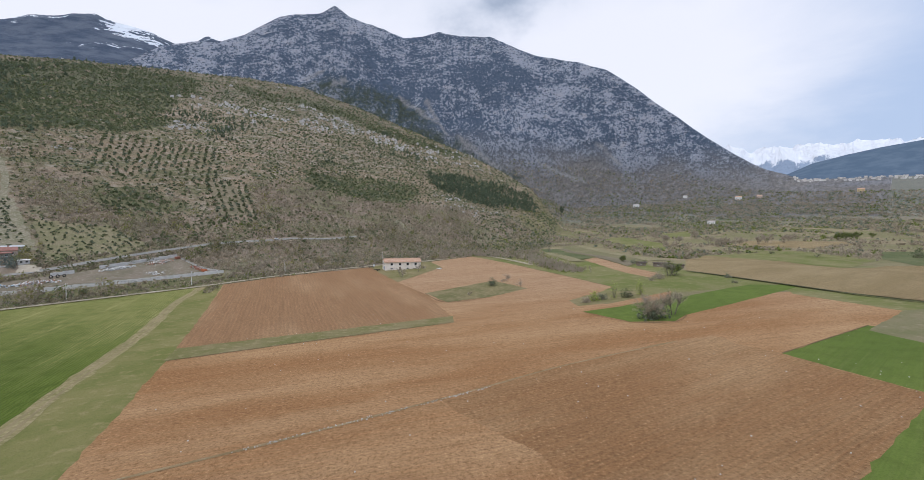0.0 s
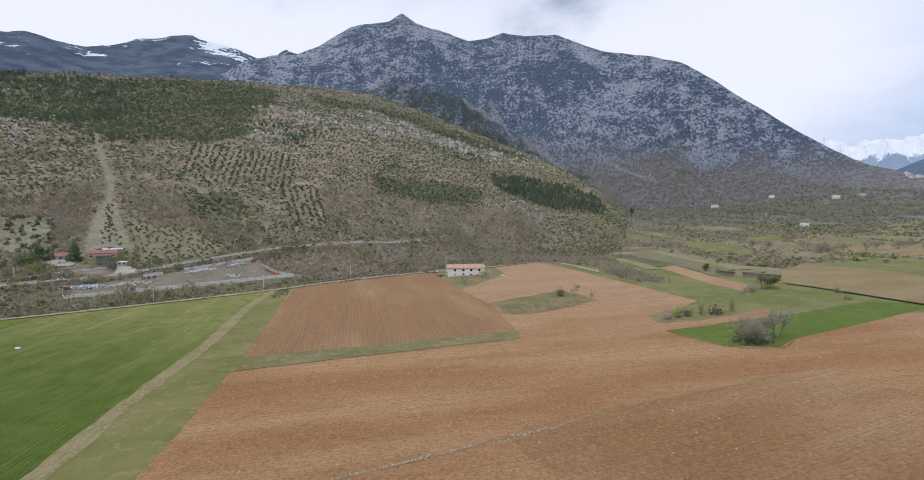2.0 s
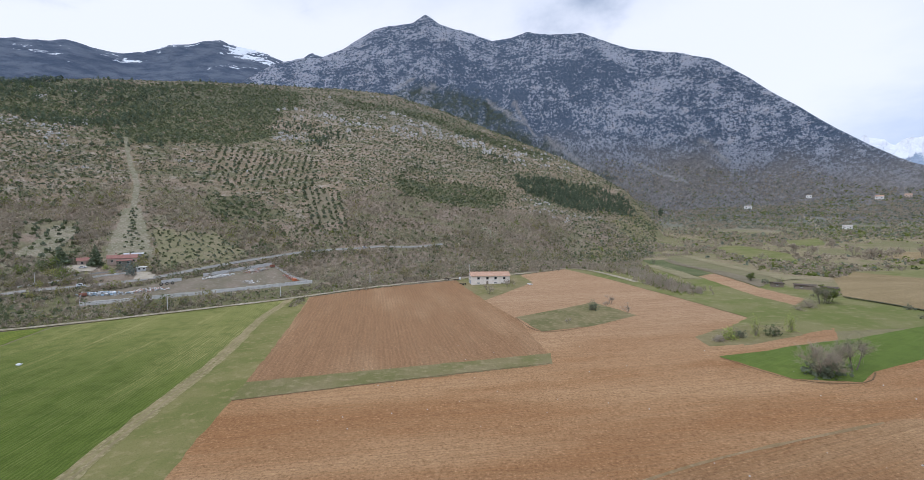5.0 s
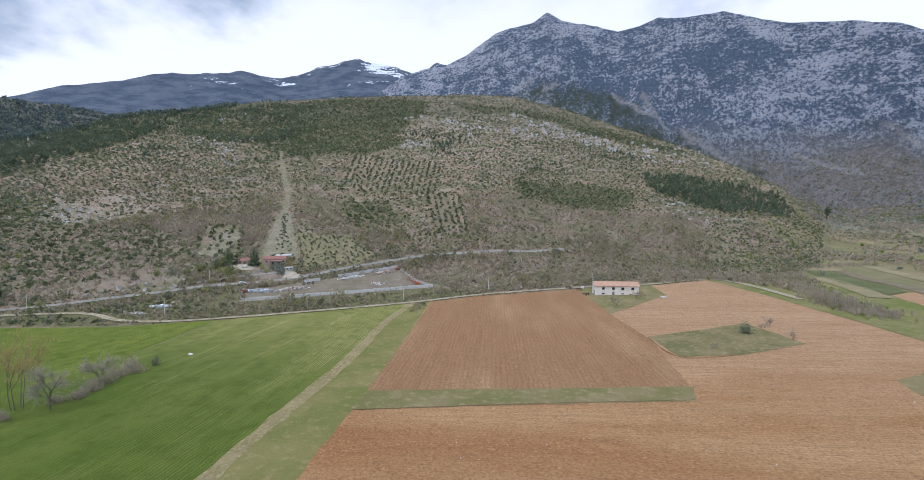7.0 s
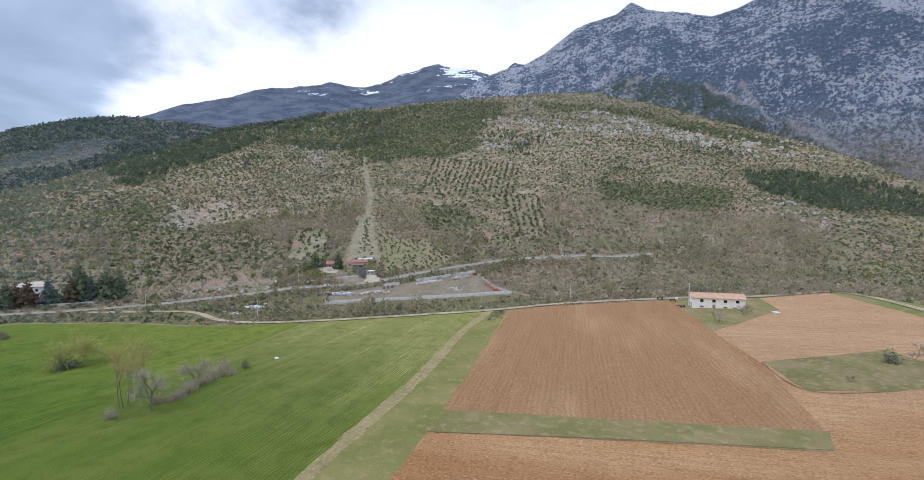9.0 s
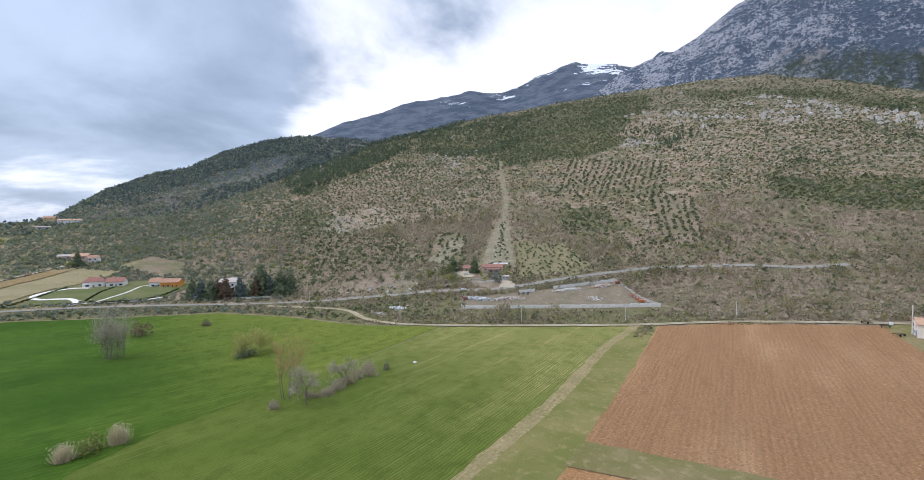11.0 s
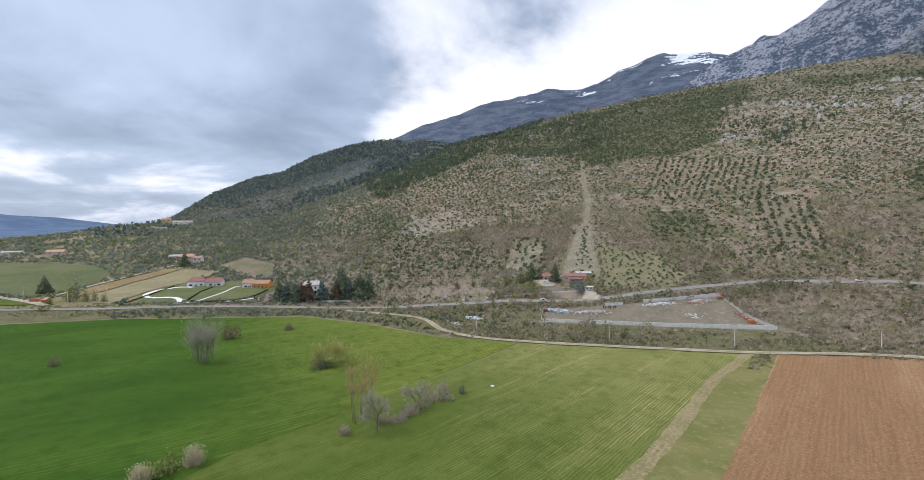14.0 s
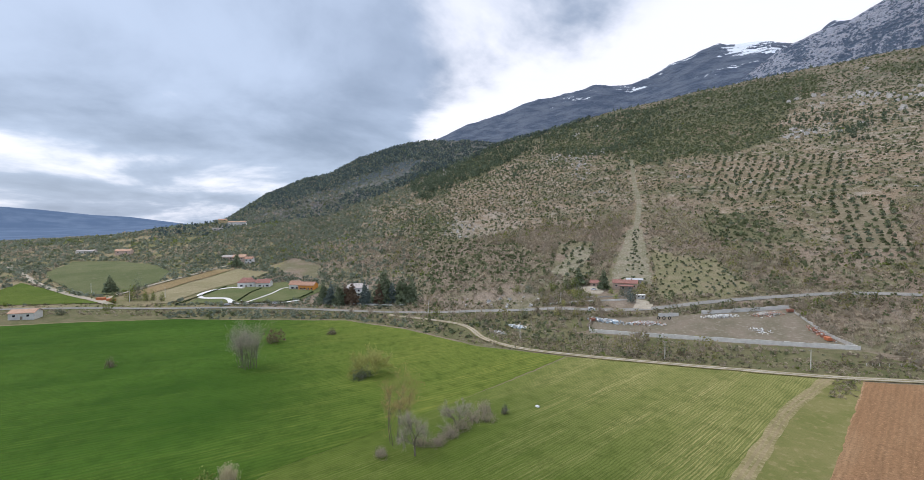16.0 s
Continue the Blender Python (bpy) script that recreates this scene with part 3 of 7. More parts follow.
# ---- helpers for meshes ----
def sheet(name, verts, faces, mat, parent=None, smooth=False):
    """One mesh object from arrays of points and faces."""
    me = bpy.data.meshes.new(name)
    me.from_pydata(verts if isinstance(verts, list) else verts.tolist(), [], faces if isinstance(faces, list) else faces.tolist())
    for m in mat if isinstance(mat, list) else [mat]:
        me.materials.append(m)
    if smooth:
        me.shade_smooth()
    ob = new(name, me)
    ob.parent = parent
    return ob


def part(name, bm, material, parent=None, label=""):
    """Links a bmesh as one mesh object under a thing or a part."""
    me = bpy.data.meshes.new(name)
    bm.to_mesh(me)
    bm.free()
    me.materials.append(material)
    ob = new(name, me)
    ob.parent = parent
    return tagged(ob, label)


def thing(name, place, turn=0.0, label="", category="", group="", kind=""):
    """An Empty at the base of a thing."""
    ob = new(name)
    ob.empty_display_size = 0.5
    ob.matrix_world = pose(*place, 0, 0, turn)
    return tagged(ob, label, category, group, kind)


def height(x, y, rough=True):
    return float(land(np.array([x]), np.array([y]), rough)[0])


# ---- the ground: one sheet from under the camera to the horizon ----
def build_ground():
    az = np.r_[np.arange(-62, 126, 0.25), np.arange(126, 298, 2.0)]
    rad = np.r_[0.5, np.arange(6, 330, 6.0), 330 * np.exp(np.arange(0, 2.69, 0.0085))]
    a, r = np.meshgrid(np.radians(az), rad)
    x, y = MID[0] - r * np.sin(a), MID[1] + r * np.cos(a)
    z = land(x, y)
    nr, na = x.shape
    verts = np.stack([x, y, z], -1).reshape(-1, 3)
    i, j = np.meshgrid(np.arange(nr - 1), np.arange(na), indexing="ij")
    k = (j + 1) % na
    faces = np.stack([i * na + j, i * na + k, (i + 1) * na + k, (i + 1) * na + j], -1).reshape(-1, 4)[:, ::-1]
    me = bpy.data.meshes.new("ground")
    me.vertices.add(len(verts))
    me.vertices.foreach_set("co", verts.ravel())
    me.loops.add(faces.size)
    me.loops.foreach_set("vertex_index", faces.ravel().astype(np.int32))
    me.polygons.add(len(faces))
    me.polygons.foreach_set("loop_start", np.arange(0, faces.size, 4, dtype=np.int32))
    mid = verts[faces].mean(1)
    me.polygons.foreach_set("material_index", ground_kind(mid[:, 0], mid[:, 1]).astype(np.int32))
    me.update(calc_edges=True)
    me.validate()
    for m in GROUND_MATS:
        me.materials.append(m)
    me.shade_smooth()
    vx, vy, vz = verts.T
    terraced, rocks, bare = cover("terraced", vx, vy), cover("rocks", vx, vy), cover("bare", vx, vy)
    copse, dark = cover("copse", vx, vy), cover("dark", vx, vy)
    low = fade(-(vz + 20 * fractal(vx, vy, 60, 3, 107)), -62, -30)
    masks = {"stones": np.clip(0.30 * terraced + 1.0 * cover("stony", vx, vy) + 0.55 * rocks + 0.25 * bare, 0, 1.2), "greens": np.clip(dark + cover("pines", vx, vy) + 0.8 * cover("lone_pines", vx, vy), 0, 1),
             "litter": np.clip(np.maximum(low * 0.8, copse), 0, 1), "firs": cover("fir_slope", vx, vy, 60.0)}
    scree = np.zeros(len(vx))
    for line in CHUTES:
        scree = np.maximum(scree, 0.5 * near_line(vx, vy, line, 15) + 0.5 * near_line(vx, vy, line, 8))
    masks["scree"] = scree
    for key, value in masks.items():
        me.attributes.new(key, "FLOAT", "POINT").data.foreach_set("value", value.astype(np.float32))
    return tagged(new("ground", me), "valley floor, scrubby hillside and rocky mountains round it", "ground", kind="structure")


def ground_kind(x, y):
    dx, dy = x - MID[0], y - MID[1]
    r, az = np.hypot(dx, dy), np.degrees(np.arctan2(-dx, dy))
    wob = fractal(x, y, 160, 3, 77) * 5
    kind = np.zeros(len(x))
    kind[(az + wob < -8) | (az + wob > 88)] = 1
    ridge = table(az, (-15, 1000), (-11, 1100), (13, 1450), (50, 1450), (73, 1050), (95, 850))
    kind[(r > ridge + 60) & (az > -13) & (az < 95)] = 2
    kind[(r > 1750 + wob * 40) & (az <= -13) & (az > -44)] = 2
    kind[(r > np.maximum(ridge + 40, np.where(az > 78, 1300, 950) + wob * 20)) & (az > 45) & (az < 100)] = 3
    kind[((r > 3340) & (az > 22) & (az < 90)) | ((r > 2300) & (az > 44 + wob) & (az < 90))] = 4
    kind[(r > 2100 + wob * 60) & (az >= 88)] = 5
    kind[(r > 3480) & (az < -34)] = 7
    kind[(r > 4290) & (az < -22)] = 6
    return kind


build_ground()

# ---- fields, tracks and roads, draped on the ground ----
def drape(name, corners, lift, mat, label, category, cell=7.0, wander=0.8, kind="structure"):
    """A patch of ground with a slightly wandering edge, laid on the land."""
    if all(math.hypot(x - MID[0], y - MID[1]) < 400 for x, y in corners) and lift < 0.25:
        lift *= 0.35
    rim = []
    for k, (x, y) in enumerate(corners):
        u, v = corners[(k + 1) % len(corners)]
        n = max(1, int(math.hypot(u - x, v - y) / 3.0))
        for s in range(n):
            px, py = x + (u - x) * s / n, y + (v - y) * s / n
            j = wander if s else 0.0
            rim.append((px + j * noise.noise((px * 0.31, py * 0.31, 1.7)), py + j * noise.noise((px * 0.31, py * 0.31, 9.2))))
    bm = bmesh.new()
    bm.faces.new([bm.verts.new((x, y, 0)) for x, y in rim])
    xs, ys = [p[0] for p in rim], [p[1] for p in rim]
    for axis, lo, hi in ((0, min(xs), max(xs)), (1, min(ys), max(ys))):
        for q in np.arange(lo + cell, hi, cell):
            at, no = ((q, 0, 0), (1, 0, 0)) if axis == 0 else ((0, q, 0), (0, 1, 0))
            bmesh.ops.bisect_plane(bm, geom=bm.verts[:] + bm.edges[:] + bm.faces[:], plane_co=at, plane_no=no)
    bmesh.ops.triangulate(bm, faces=[f for f in bm.faces if len(f.verts) > 4])
    pts = np.array([v.co[:2] for v in bm.verts])
    zs = land(pts[:, 0], pts[:, 1])
    for v, z in zip(bm.verts, zs):
        v.co.z = z + lift
    for f in bm.faces:
        f.smooth = True
        if f.normal.z < 0:
            f.normal_flip()
    return tagged(part(name, bm, mat), label, category, kind=kind)


def smooth_line(points, step=4.0):
    """A rounded line through the given points."""
    out = []
    p = [points[0], *points, points[-1]]
    for a, b, c, d in zip(p, p[1:], p[2:], p[3:]):
        n = max(2, int(math.dist(b, c) / step))
        for s in range(n):
            t = s / n
            out.append(tuple(0.5 * (2 * b[k] + (c[k] - a[k]) * t + (2 * a[k] - 5 * b[k] + 4 * c[k] - d[k]) * t * t + (3 * b[k] - a[k] - 3 * c[k] + d[k]) * t ** 3) for k in (0, 1)))
    return out + [tuple(points[-1])]


def ribbon(name, points, width, lift, mat, label, category, kind="structure", wander=0.15):
    line = smooth_line(points)
    if all(math.hypot(x - MID[0], y - MID[1]) < 400 for x, y in points) and lift < 0.3:
        lift *= 0.4
    left, right = [], []
    for k, (x, y) in enumerate(line):
        a, b = line[max(0, k - 1)], line[min(len(line) - 1, k + 1)]
        dx, dy = b[0] - a[0], b[1] - a[1]
        n = math.hypot(dx, dy) or 1
        w = width / 2 * (1 + wander * noise.noise((x * 0.15, y * 0.15, 3)))
        left.append((x - dy / n * w, y + dx / n * w))
        right.append((x + dy / n * w, y - dx / n * w))
    rows = []
    for l, r in zip(left, right):
        rows += [(l[0] + (r[0] - l[0]) * s, l[1] + (r[1] - l[1]) * s) for s in (0, 0.33, 0.67, 1)]
    pts = np.array(rows)
    z = land(pts[:, 0], pts[:, 1]) + lift
    faces = [(4 * k + s, 4 * k + s + 1, 4 * k + s + 5, 4 * k + s + 4) for k in range(len(line) - 1) for s in range(3)]
    return tagged(sheet(name, np.c_[pts, z], faces, mat, smooth=True), label, category, kind=kind)


drape("ploughed_field", [(-138, 258), (-84, 130), (-57, 62), (-40, 20), (-8, -60), (130, -60), (150, 40), (150, 112), (170, 140), (160, 158), (156, 204), (132, 200), (100, 180), (70, 165),
                         (56, 176), (60, 188), (73, 214), (77, 229), (63, 269), (36, 328), (8, 376), (-24, 343), (-64, 320), (-102, 290)],
      0.06, SOIL_MAIN, "bare ploughed field of pale reddish-brown earth", "field")
drape("ploughed_field", [(-4, 88), (26, 108), (62, 127), (74, 132), (81, 112), (88, 84), (150, 30), (128, -56), (60, -56), (30, 20), (14, 60)], 0.11, SOIL_DARK, "ploughed field of red-brown earth beyond the balk", "field", wander=2.5)
drape("ploughed_field", [(-85.5, 133), (-137, 258), (-113, 287), (-64, 320), (-37, 258), (-17, 218), (-3.3, 168)], 0.14, SOIL_WEDGE,
      "ploughed field of red-brown earth with ridges running away", "field")
drape("grass_strip", [(-81, 120), (-85.5, 133), (-45, 151), (-3, 170), (-2.6, 159), (-40, 141)], 0.22, GRASS, "narrow strip of rough grass between ploughed fields", "grass")
drape("grass_yard", [(-66, 321), (-37, 258), (-14, 316), (-24, 343), (-45, 338)], 0.24, GRASS, "patchy grass yard round the farmhouse", "grass")
drape("grass_patch", [(-18, 222), (-6.5, 198), (14, 209), (34, 230), (18, 258), (4, 243)], 0.22, PATCH, "unploughed patch of grass in the field", "grass")
drape("crop_field", [(-147, 256), (-217, 182), (-180, 101), (-159, 55), (-143, 36), (-100, 20), (-100, -60), (-28, -60), (-60, 20), (-77, 72), (-86, 93), (-103, 131), (-133, 208)], 0.06, CROP_LIGHT,
      "field of thin yellow-green young crop in rows", "field")
drape("crop_field", [(-218, 182), (-254, 152), (-313, 128), (-354, 97), (-369, 61), (-393, -8), (-398, -66), (-395, -170), (-60, -170), (-28, -60), (-100, -60), (-100, 20), (-143, 36), (-159, 55), (-180, 101)],
      0.06, CROP_DARK, "broad field of dense green young corn", "field")
drape("verge", [(-147, 257), (-133, 208), (-103, 131), (-86, 93), (-77, 72), (-60, 20), (-28, -60), (-8, -60), (-40, 20), (-57, 62), (-84, 130), (-138, 259)], 0.1, VERGE,
      "grassy verge beside the farm track", "grass")
def beside(points, off):
    """The same line moved sideways."""
    out = []
    for k, p in enumerate(points):
        a, b = points[max(0, k - 1)], points[min(len(points) - 1, k + 1)]
        n = math.hypot(b[0] - a[0], b[1] - a[1])
        out.append((p[0] - (b[1] - a[1]) / n * off, p[1] + (b[0] - a[0]) / n * off))
    return out


TRACK = [(-147, 256), (-140, 232), (-133, 208), (-120, 177), (-109, 151), (-97, 118), (-88.5, 95.5), (-77.5, 70.5), (-58, 22), (-27, -58)]
ribbon("farm_track", TRACK, 4.2, 0.2, WORN, "bare dirt farm track between crop and plough", "track", wander=0.5)
for off in (-0.8, 0.8):
    ribbon("wheel_rut", beside(TRACK, off), 0.8, 0.24, DIRT, "bare wheel rut in the farm track", "track", wander=0.7)
LANEWAY = [(-357, 128), (-310, 163), (-268, 162), (-243, 168), (-220, 184), (-190, 211), (-170, 230), (-145, 254), (-115, 288), (-68, 323), (-25, 348), (8, 379), (27, 368), (50, 320)]
ribbon("gravel_lane", LANEWAY, 4.4, 0.3, RUTTED, "pale gravel lane along the field edge", "lane", wander=0.4)
for off in (-0.95, 0.95):
    ribbon("wheel_rut", beside(LANEWAY, off), 1.2, 0.36, GRAVEL, "pale gravel wheel rut in the lane", "lane", wander=0.5)
ribbon("road", [(-455, -160), (-440, -79), (-427, -30), (-416, 24), (-396, 74), (-368, 124), (-338, 179), (-312, 210), (-281, 247), (-262, 275), (-244, 315), (-209, 370), (-168, 403), (-133, 436), (-110, 470)],
       4.5, 0.35, ROAD, "worn grey asphalt country road", "road")
drape("crop_field", [(81, 77), (51, 55.6), (30, 38), (22, -56), (130, -56), (150, 60)], 0.18, CROP_BRIGHT, "green field of young crop beyond the plough", "field")
drape("crop_field", [(81, 112), (126, 138), (135, 127), (150, 110), (88, 84)], 0.12, CROP_BRIGHT, "bright green field of young crop", "field")
ribbon("stony_balk", [(-52, 59), (-32, 70.5), (-20, 78), (2, 92), (26, 108), (62, 127)], 0.8, 0.18, BALK, "line of stones and dead grass across the plough", "balk", wander=0.7)
drape("meadow", [(77, 229), (58, 204), (60, 190), (90, 205), (128, 216), (158, 224), (146, 197), (157, 152), (185, 158), (165, 208), (152, 255), (141, 283), (128, 312), (110, 380), (92, 470),
                 (70, 440), (40, 374), (9, 379), (8, 376.4), (36, 328), (63, 269)], 0.04, MEADOW, "rough meadow between ploughed land and allotments", "meadow")
drape("crop_field", [(47, 172), (58, 153), (73, 152), (81, 161), (110, 180), (138, 199), (158, 212), (168, 226), (156, 222), (145, 225), (128, 216), (97, 197), (73, 186), (64, 180)],
      0.16, CROP_BRIGHT, "bright green strip of young crop", "field", wander=0.4)
drape("bare_strip", [(47, 172), (55, 182), (78, 198), (100, 213), (92, 196), (72, 185), (63, 179)], 0.12, SOIL_MAIN, "narrow ploughed strip between balk and crop", "field")
drape("grass_balk", [(47, 195), (58, 207), (72, 216), (87, 215), (84, 201), (63, 188), (48, 183)], 0.2, GRASS, "rough grass balk with bushes between fields", "grass")
drape("fallow_plot", [(121, 132), (157, 158), (185, 160), (190, 130), (150, 100), (122, 117)], 0.14, FALLOW, "grey-green fallow plot beside the bright crop", "field")
drape("stubble_field", [(182, 365), (238, 440), (281, 388), (262, 315), (337, 357), (430, 370), (440, 300), (215, 150), (182, 164), (163, 208), (151, 252), (140, 280)],
      0.3, SOIL_FAR, "wide dry tan field in the valley", "field", cell=6)
drape("crop_strip", [(238, 441), (314, 472), (343, 405), (341, 380), (270, 320), (282, 390)], 0.22, MEADOW, "yellow-green crop strip in the valley", "field", cell=7)
drape("crop_strip", [(298, 501), (370, 494), (369, 400), (345, 384), (345, 405), (316, 473)], 0.22, MEADOW, "green pasture strip in the valley", "field", cell=7)
drape("crop_strip", [(386, 412), (450, 484), (520, 498), (600, 470), (480, 360), (365, 354)], 0.22, PASTURE, "green pasture at the valley's edge", "field", cell=7)
drape("stubble_field", [(345, 580), (425, 667), (560, 660), (521, 600), (414, 533)], 0.3, SOIL_FAR, "tan strip behind a line of bare trees", "field", cell=7)
drape("crop_strip", [(213, 683), (265, 745), (270, 605), (232, 510), (200, 552)], 0.4, MEADOW, "rough pasture behind the allotments", "field", cell=7)
drape("crop_strip", [(380, 875), (472, 949), (406, 787), (340, 732)], 0.3, MEADOW, "narrow green strip before the white farmhouse", "field", cell=7)
# the allotments: long narrow plots side by side
drape("tilled_strip", [(94, 347), (110, 367), (112, 305), (120, 273), (108, 256), (101, 279), (97, 312)], 0.24, SOIL_MAIN, "reddish tilled allotment beside the meadow", "field", cell=6)
drape("mown_strip", [(74, 426), (88, 449), (92, 335), (81, 336)], 0.3, STUBBLE, "pale mown allotment strip", "field", cell=6)
drape("crop_strip", [(88, 505), (109, 509), (107, 366), (93, 347), (85, 399)], 0.3, PASTURE, "narrow green allotment strip", "field", cell=6)
drape("tilled_strip", [(110, 509), (135, 533), (125, 321), (113, 305), (110, 366)], 0.3, ORCHARD, "brown tilled allotment beside the sheds", "field", cell=6)
drape("fallow_strip", [(117, 526), (138, 562), (148, 445), (137, 334), (126, 321)], 0.34, FALLOW, "grey-green fallow allotment strip", "field", cell=6)
drape("mown_strip", [(139, 562), (150, 562), (161, 467), (159, 350), (138, 334), (149, 445)], 0.34, STUBBLE, "pale bare allotment strip", "field", cell=6)
ribbon("ditch", [(139, 277), (148, 258), (160, 220), (174, 172), (200, 128)], 1.6, 0.5, DITCH, "dark weedy ditch along the tan field", "ditch", wander=0.6)
# dark strips paint the shadow line where the plough cut into the turf
for edge in ([(-80, 120.5), (-40, 141.5), (-3, 159.5)], [(47, 171), (58, 152.5), (73, 151.5), (81, 160.5)], [(-18, 221), (-6.5, 198), (13, 208.5)], [(77, 229), (63, 269), (36, 328)], [(81, 112), (126, 138)]):
    ribbon("edge_shade_strip", edge, 0.4, 0.24, EDGESHADE, "narrow dark strip painting the shadow line along the turf's edge", "furrow", wander=0.8)
# open ground on the hill and round the villas
drape("cleared_strip", [(-398, 381), (-387, 390), (-292, 308), (-311, 286)], 0.25, CLEARED, "pale cleared strip up the slope", "clearing", wander=3.5)
ribbon("cleared_line", [(-392, 386), (-447, 442), (-520, 503), (-612, 582)], 5.0, 0.3, CLEARED, "pale line cut up the hillside", "clearing", wander=0.6)
drape("bare_slope", [(-351, 248), (-372, 285), (-399, 322), (-378, 327), (-350, 285), (-333, 259)], 0.25, CLEARED, "bare eroded slope", "clearing", wander=2.5)
drape("bare_slope", [(-279, 364), (-238, 348), (-243, 340), (-262, 350)], 0.25, CLEARED, "bare eroded slope", "clearing", wander=2.0)
drape("bare_slope", [(-93, 580), (-53, 543), (-70, 531)], 0.3, CLEARED, "pale fallow plot among brush", "clearing", wander=2.0)
drape("compound_yard", [(-251, 221), (-160, 301), (-212, 334), (-237, 293), (-270, 238)], 0.12, WASTE, "dusty walled yard with dead grass", "yard")
drape("cottage_yard", [(-311, 258), (-300, 270), (-305, 278), (-312, 277), (-321, 267)], 0.4, GRAVEL, "pale gravel yard before the cottage", "yard", cell=4, wander=1.2)
drape("cottage_yard", [(-278, 281), (-268, 286), (-260, 276), (-268, 269)], 0.4, GRAVEL, "pale gravel forecourt at the gate building", "yard", cell=4, wander=0.8)
drape("tilled_plot", [(-482, -64), (-535, -45), (-579, -10), (-576, 11), (-536, -24.5), (-479, -47)], 0.50, SOIL_FAR, "long tilled plot behind the villa", "field")
drape("tilled_plot", [(-477, -45), (-533, -22.5), (-573, 13), (-546, 45), (-499, 2), (-440, -24), (-446, -36)], 0.50, STUBBLE, "pale mown plot beside the villa hedge", "field")
drape("pasture", [(-500, -100), (-600, -160), (-735, -182), (-723, -126), (-650, -78), (-592, -52), (-540, -52), (-490, -74)], 0.50, PASTURE, "green pasture on the plain", "field", cell=6)
drape("pasture", [(-452, -63), (-497, -103), (-560, -160), (-470, -160)], 0.50, CROP_LIGHT, "yellow-green pasture beside the road", "field", cell=6)
drape("garden_lawn", [(-437, -10), (-505, 5), (-500, 60), (-460, 96), (-424, 70), (-431, 25)], 0.50, LAWN, "villa gardens with mown lawn", "lawn")
ribbon("side_lane", [(-447, -62), (-497, -103), (-560, -150), (-700, -230)], 5.0, 0.7, GRAVEL, "pale side lane over the plain", "lane")
ribbon("side_lane", [(-449, -66), (-480, -69), (-540, -46), (-584, -10), (-592, 8)], 3.5, 0.7, GRAVEL, "pale farm drive up the slope", "lane")
drape("rough_bank", [(-254, 154), (-313, 131), (-356, 100), (-371, 61), (-395, -8), (-400, -66), (-398, -165), (-455, -165), (-440, -79), (-427, -30), (-416, 24), (-396, 74), (-368, 124), (-338, 179), (-310, 165), (-268, 163)],
      0.05, BANK, "dark weedy bank between crop and road", "bank", wander=2.0)
drape("rough_bank", [(-338, 180), (-310, 165), (-268, 164), (-243, 170), (-220, 186), (-145, 257), (-112, 291), (-158, 300), (-251, 219), (-270, 238), (-281, 246), (-312, 209)], 0.05, BANK,
      "rough grassy waste between lane and walled yard", "bank", wander=2.0)
drape("orchard_grass", [(-268, 288), (-342, 356), (-286, 372), (-236, 348), (-243, 320)], 0.25, DRYSOD, "pale dry grass under young orchard rows", "orchard", wander=7.0)
drape("orchard_soil", [(-244, 447), (-307, 547), (-283, 558), (-219, 463)], 0.3, ORCHARD, "pale tilled soil under rows of olives", "orchard", cell=8, wander=3.0)
# ---- plants: materials ----
def leafy(name, a, b, spread=0.5):
    m = Mat(name, 0.8, spec=0.2)
    r = m.random(island=True)
    big = m.noise(35, 3)
    c = m.mix(r, a, b)
    c = m.mix(m.ramp(big, 0.35, 0.65, 0, spread), c, tuple(0.7 * v for v in a))
    # thin leaves let light through
    thin = m.n.new("ShaderNodeBsdfTranslucent")
    m.put(thin.inputs["Color"], c)
    both = m.n.new("ShaderNodeMixShader")
    both.inputs[0].default_value = 0.42
    m.l.new(m.b.outputs[0], both.inputs[1])
    m.l.new(thin.outputs[0], both.inputs[2])
    m.l.new(both.outputs[0], m.n["Material Output"].inputs["Surface"])
    return m.done(c)


DUSK = leafy("dusky_brush", (0.150, 0.128, 0.085), (0.235, 0.200, 0.140))
SPRING = leafy("spring_leaves", (0.30, 0.36, 0.085), (0.42, 0.47, 0.14), 0.2)
WILLOW = leafy("willow_buds", (0.37, 0.37, 0.11), (0.50, 0.48, 0.19))
EVERGREEN = leafy("evergreen_scrub", (0.122, 0.148, 0.074), (0.208, 0.226, 0.118))
OLIVE = leafy("olive_leaves", (0.150, 0.178, 0.112), (0.228, 0.250, 0.166))
BROWN = leafy("leafless_scrub", (0.345, 0.290, 0.210), (0.490, 0.420, 0.315))
BUDDING = leafy("budding_crowns", (0.240, 0.225, 0.085), (0.350, 0.320, 0.135))
GROVE = leafy("grey_olive_groves", (0.190, 0.218, 0.160), (0.290, 0.318, 0.235))
FRESH = leafy("fresh_leaves", (0.165, 0.205, 0.050), (0.26, 0.295, 0.085))
DRYGRASS = leafy("dry_grass", (0.26, 0.215, 0.13), (0.36, 0.31, 0.20))
PINE = leafy("pine_needles", (0.116, 0.150, 0.096), (0.182, 0.216, 0.140))
BLUESPRUCE = leafy("blue_cedar_needles", (0.145, 0.185, 0.165), (0.24, 0.285, 0.255))
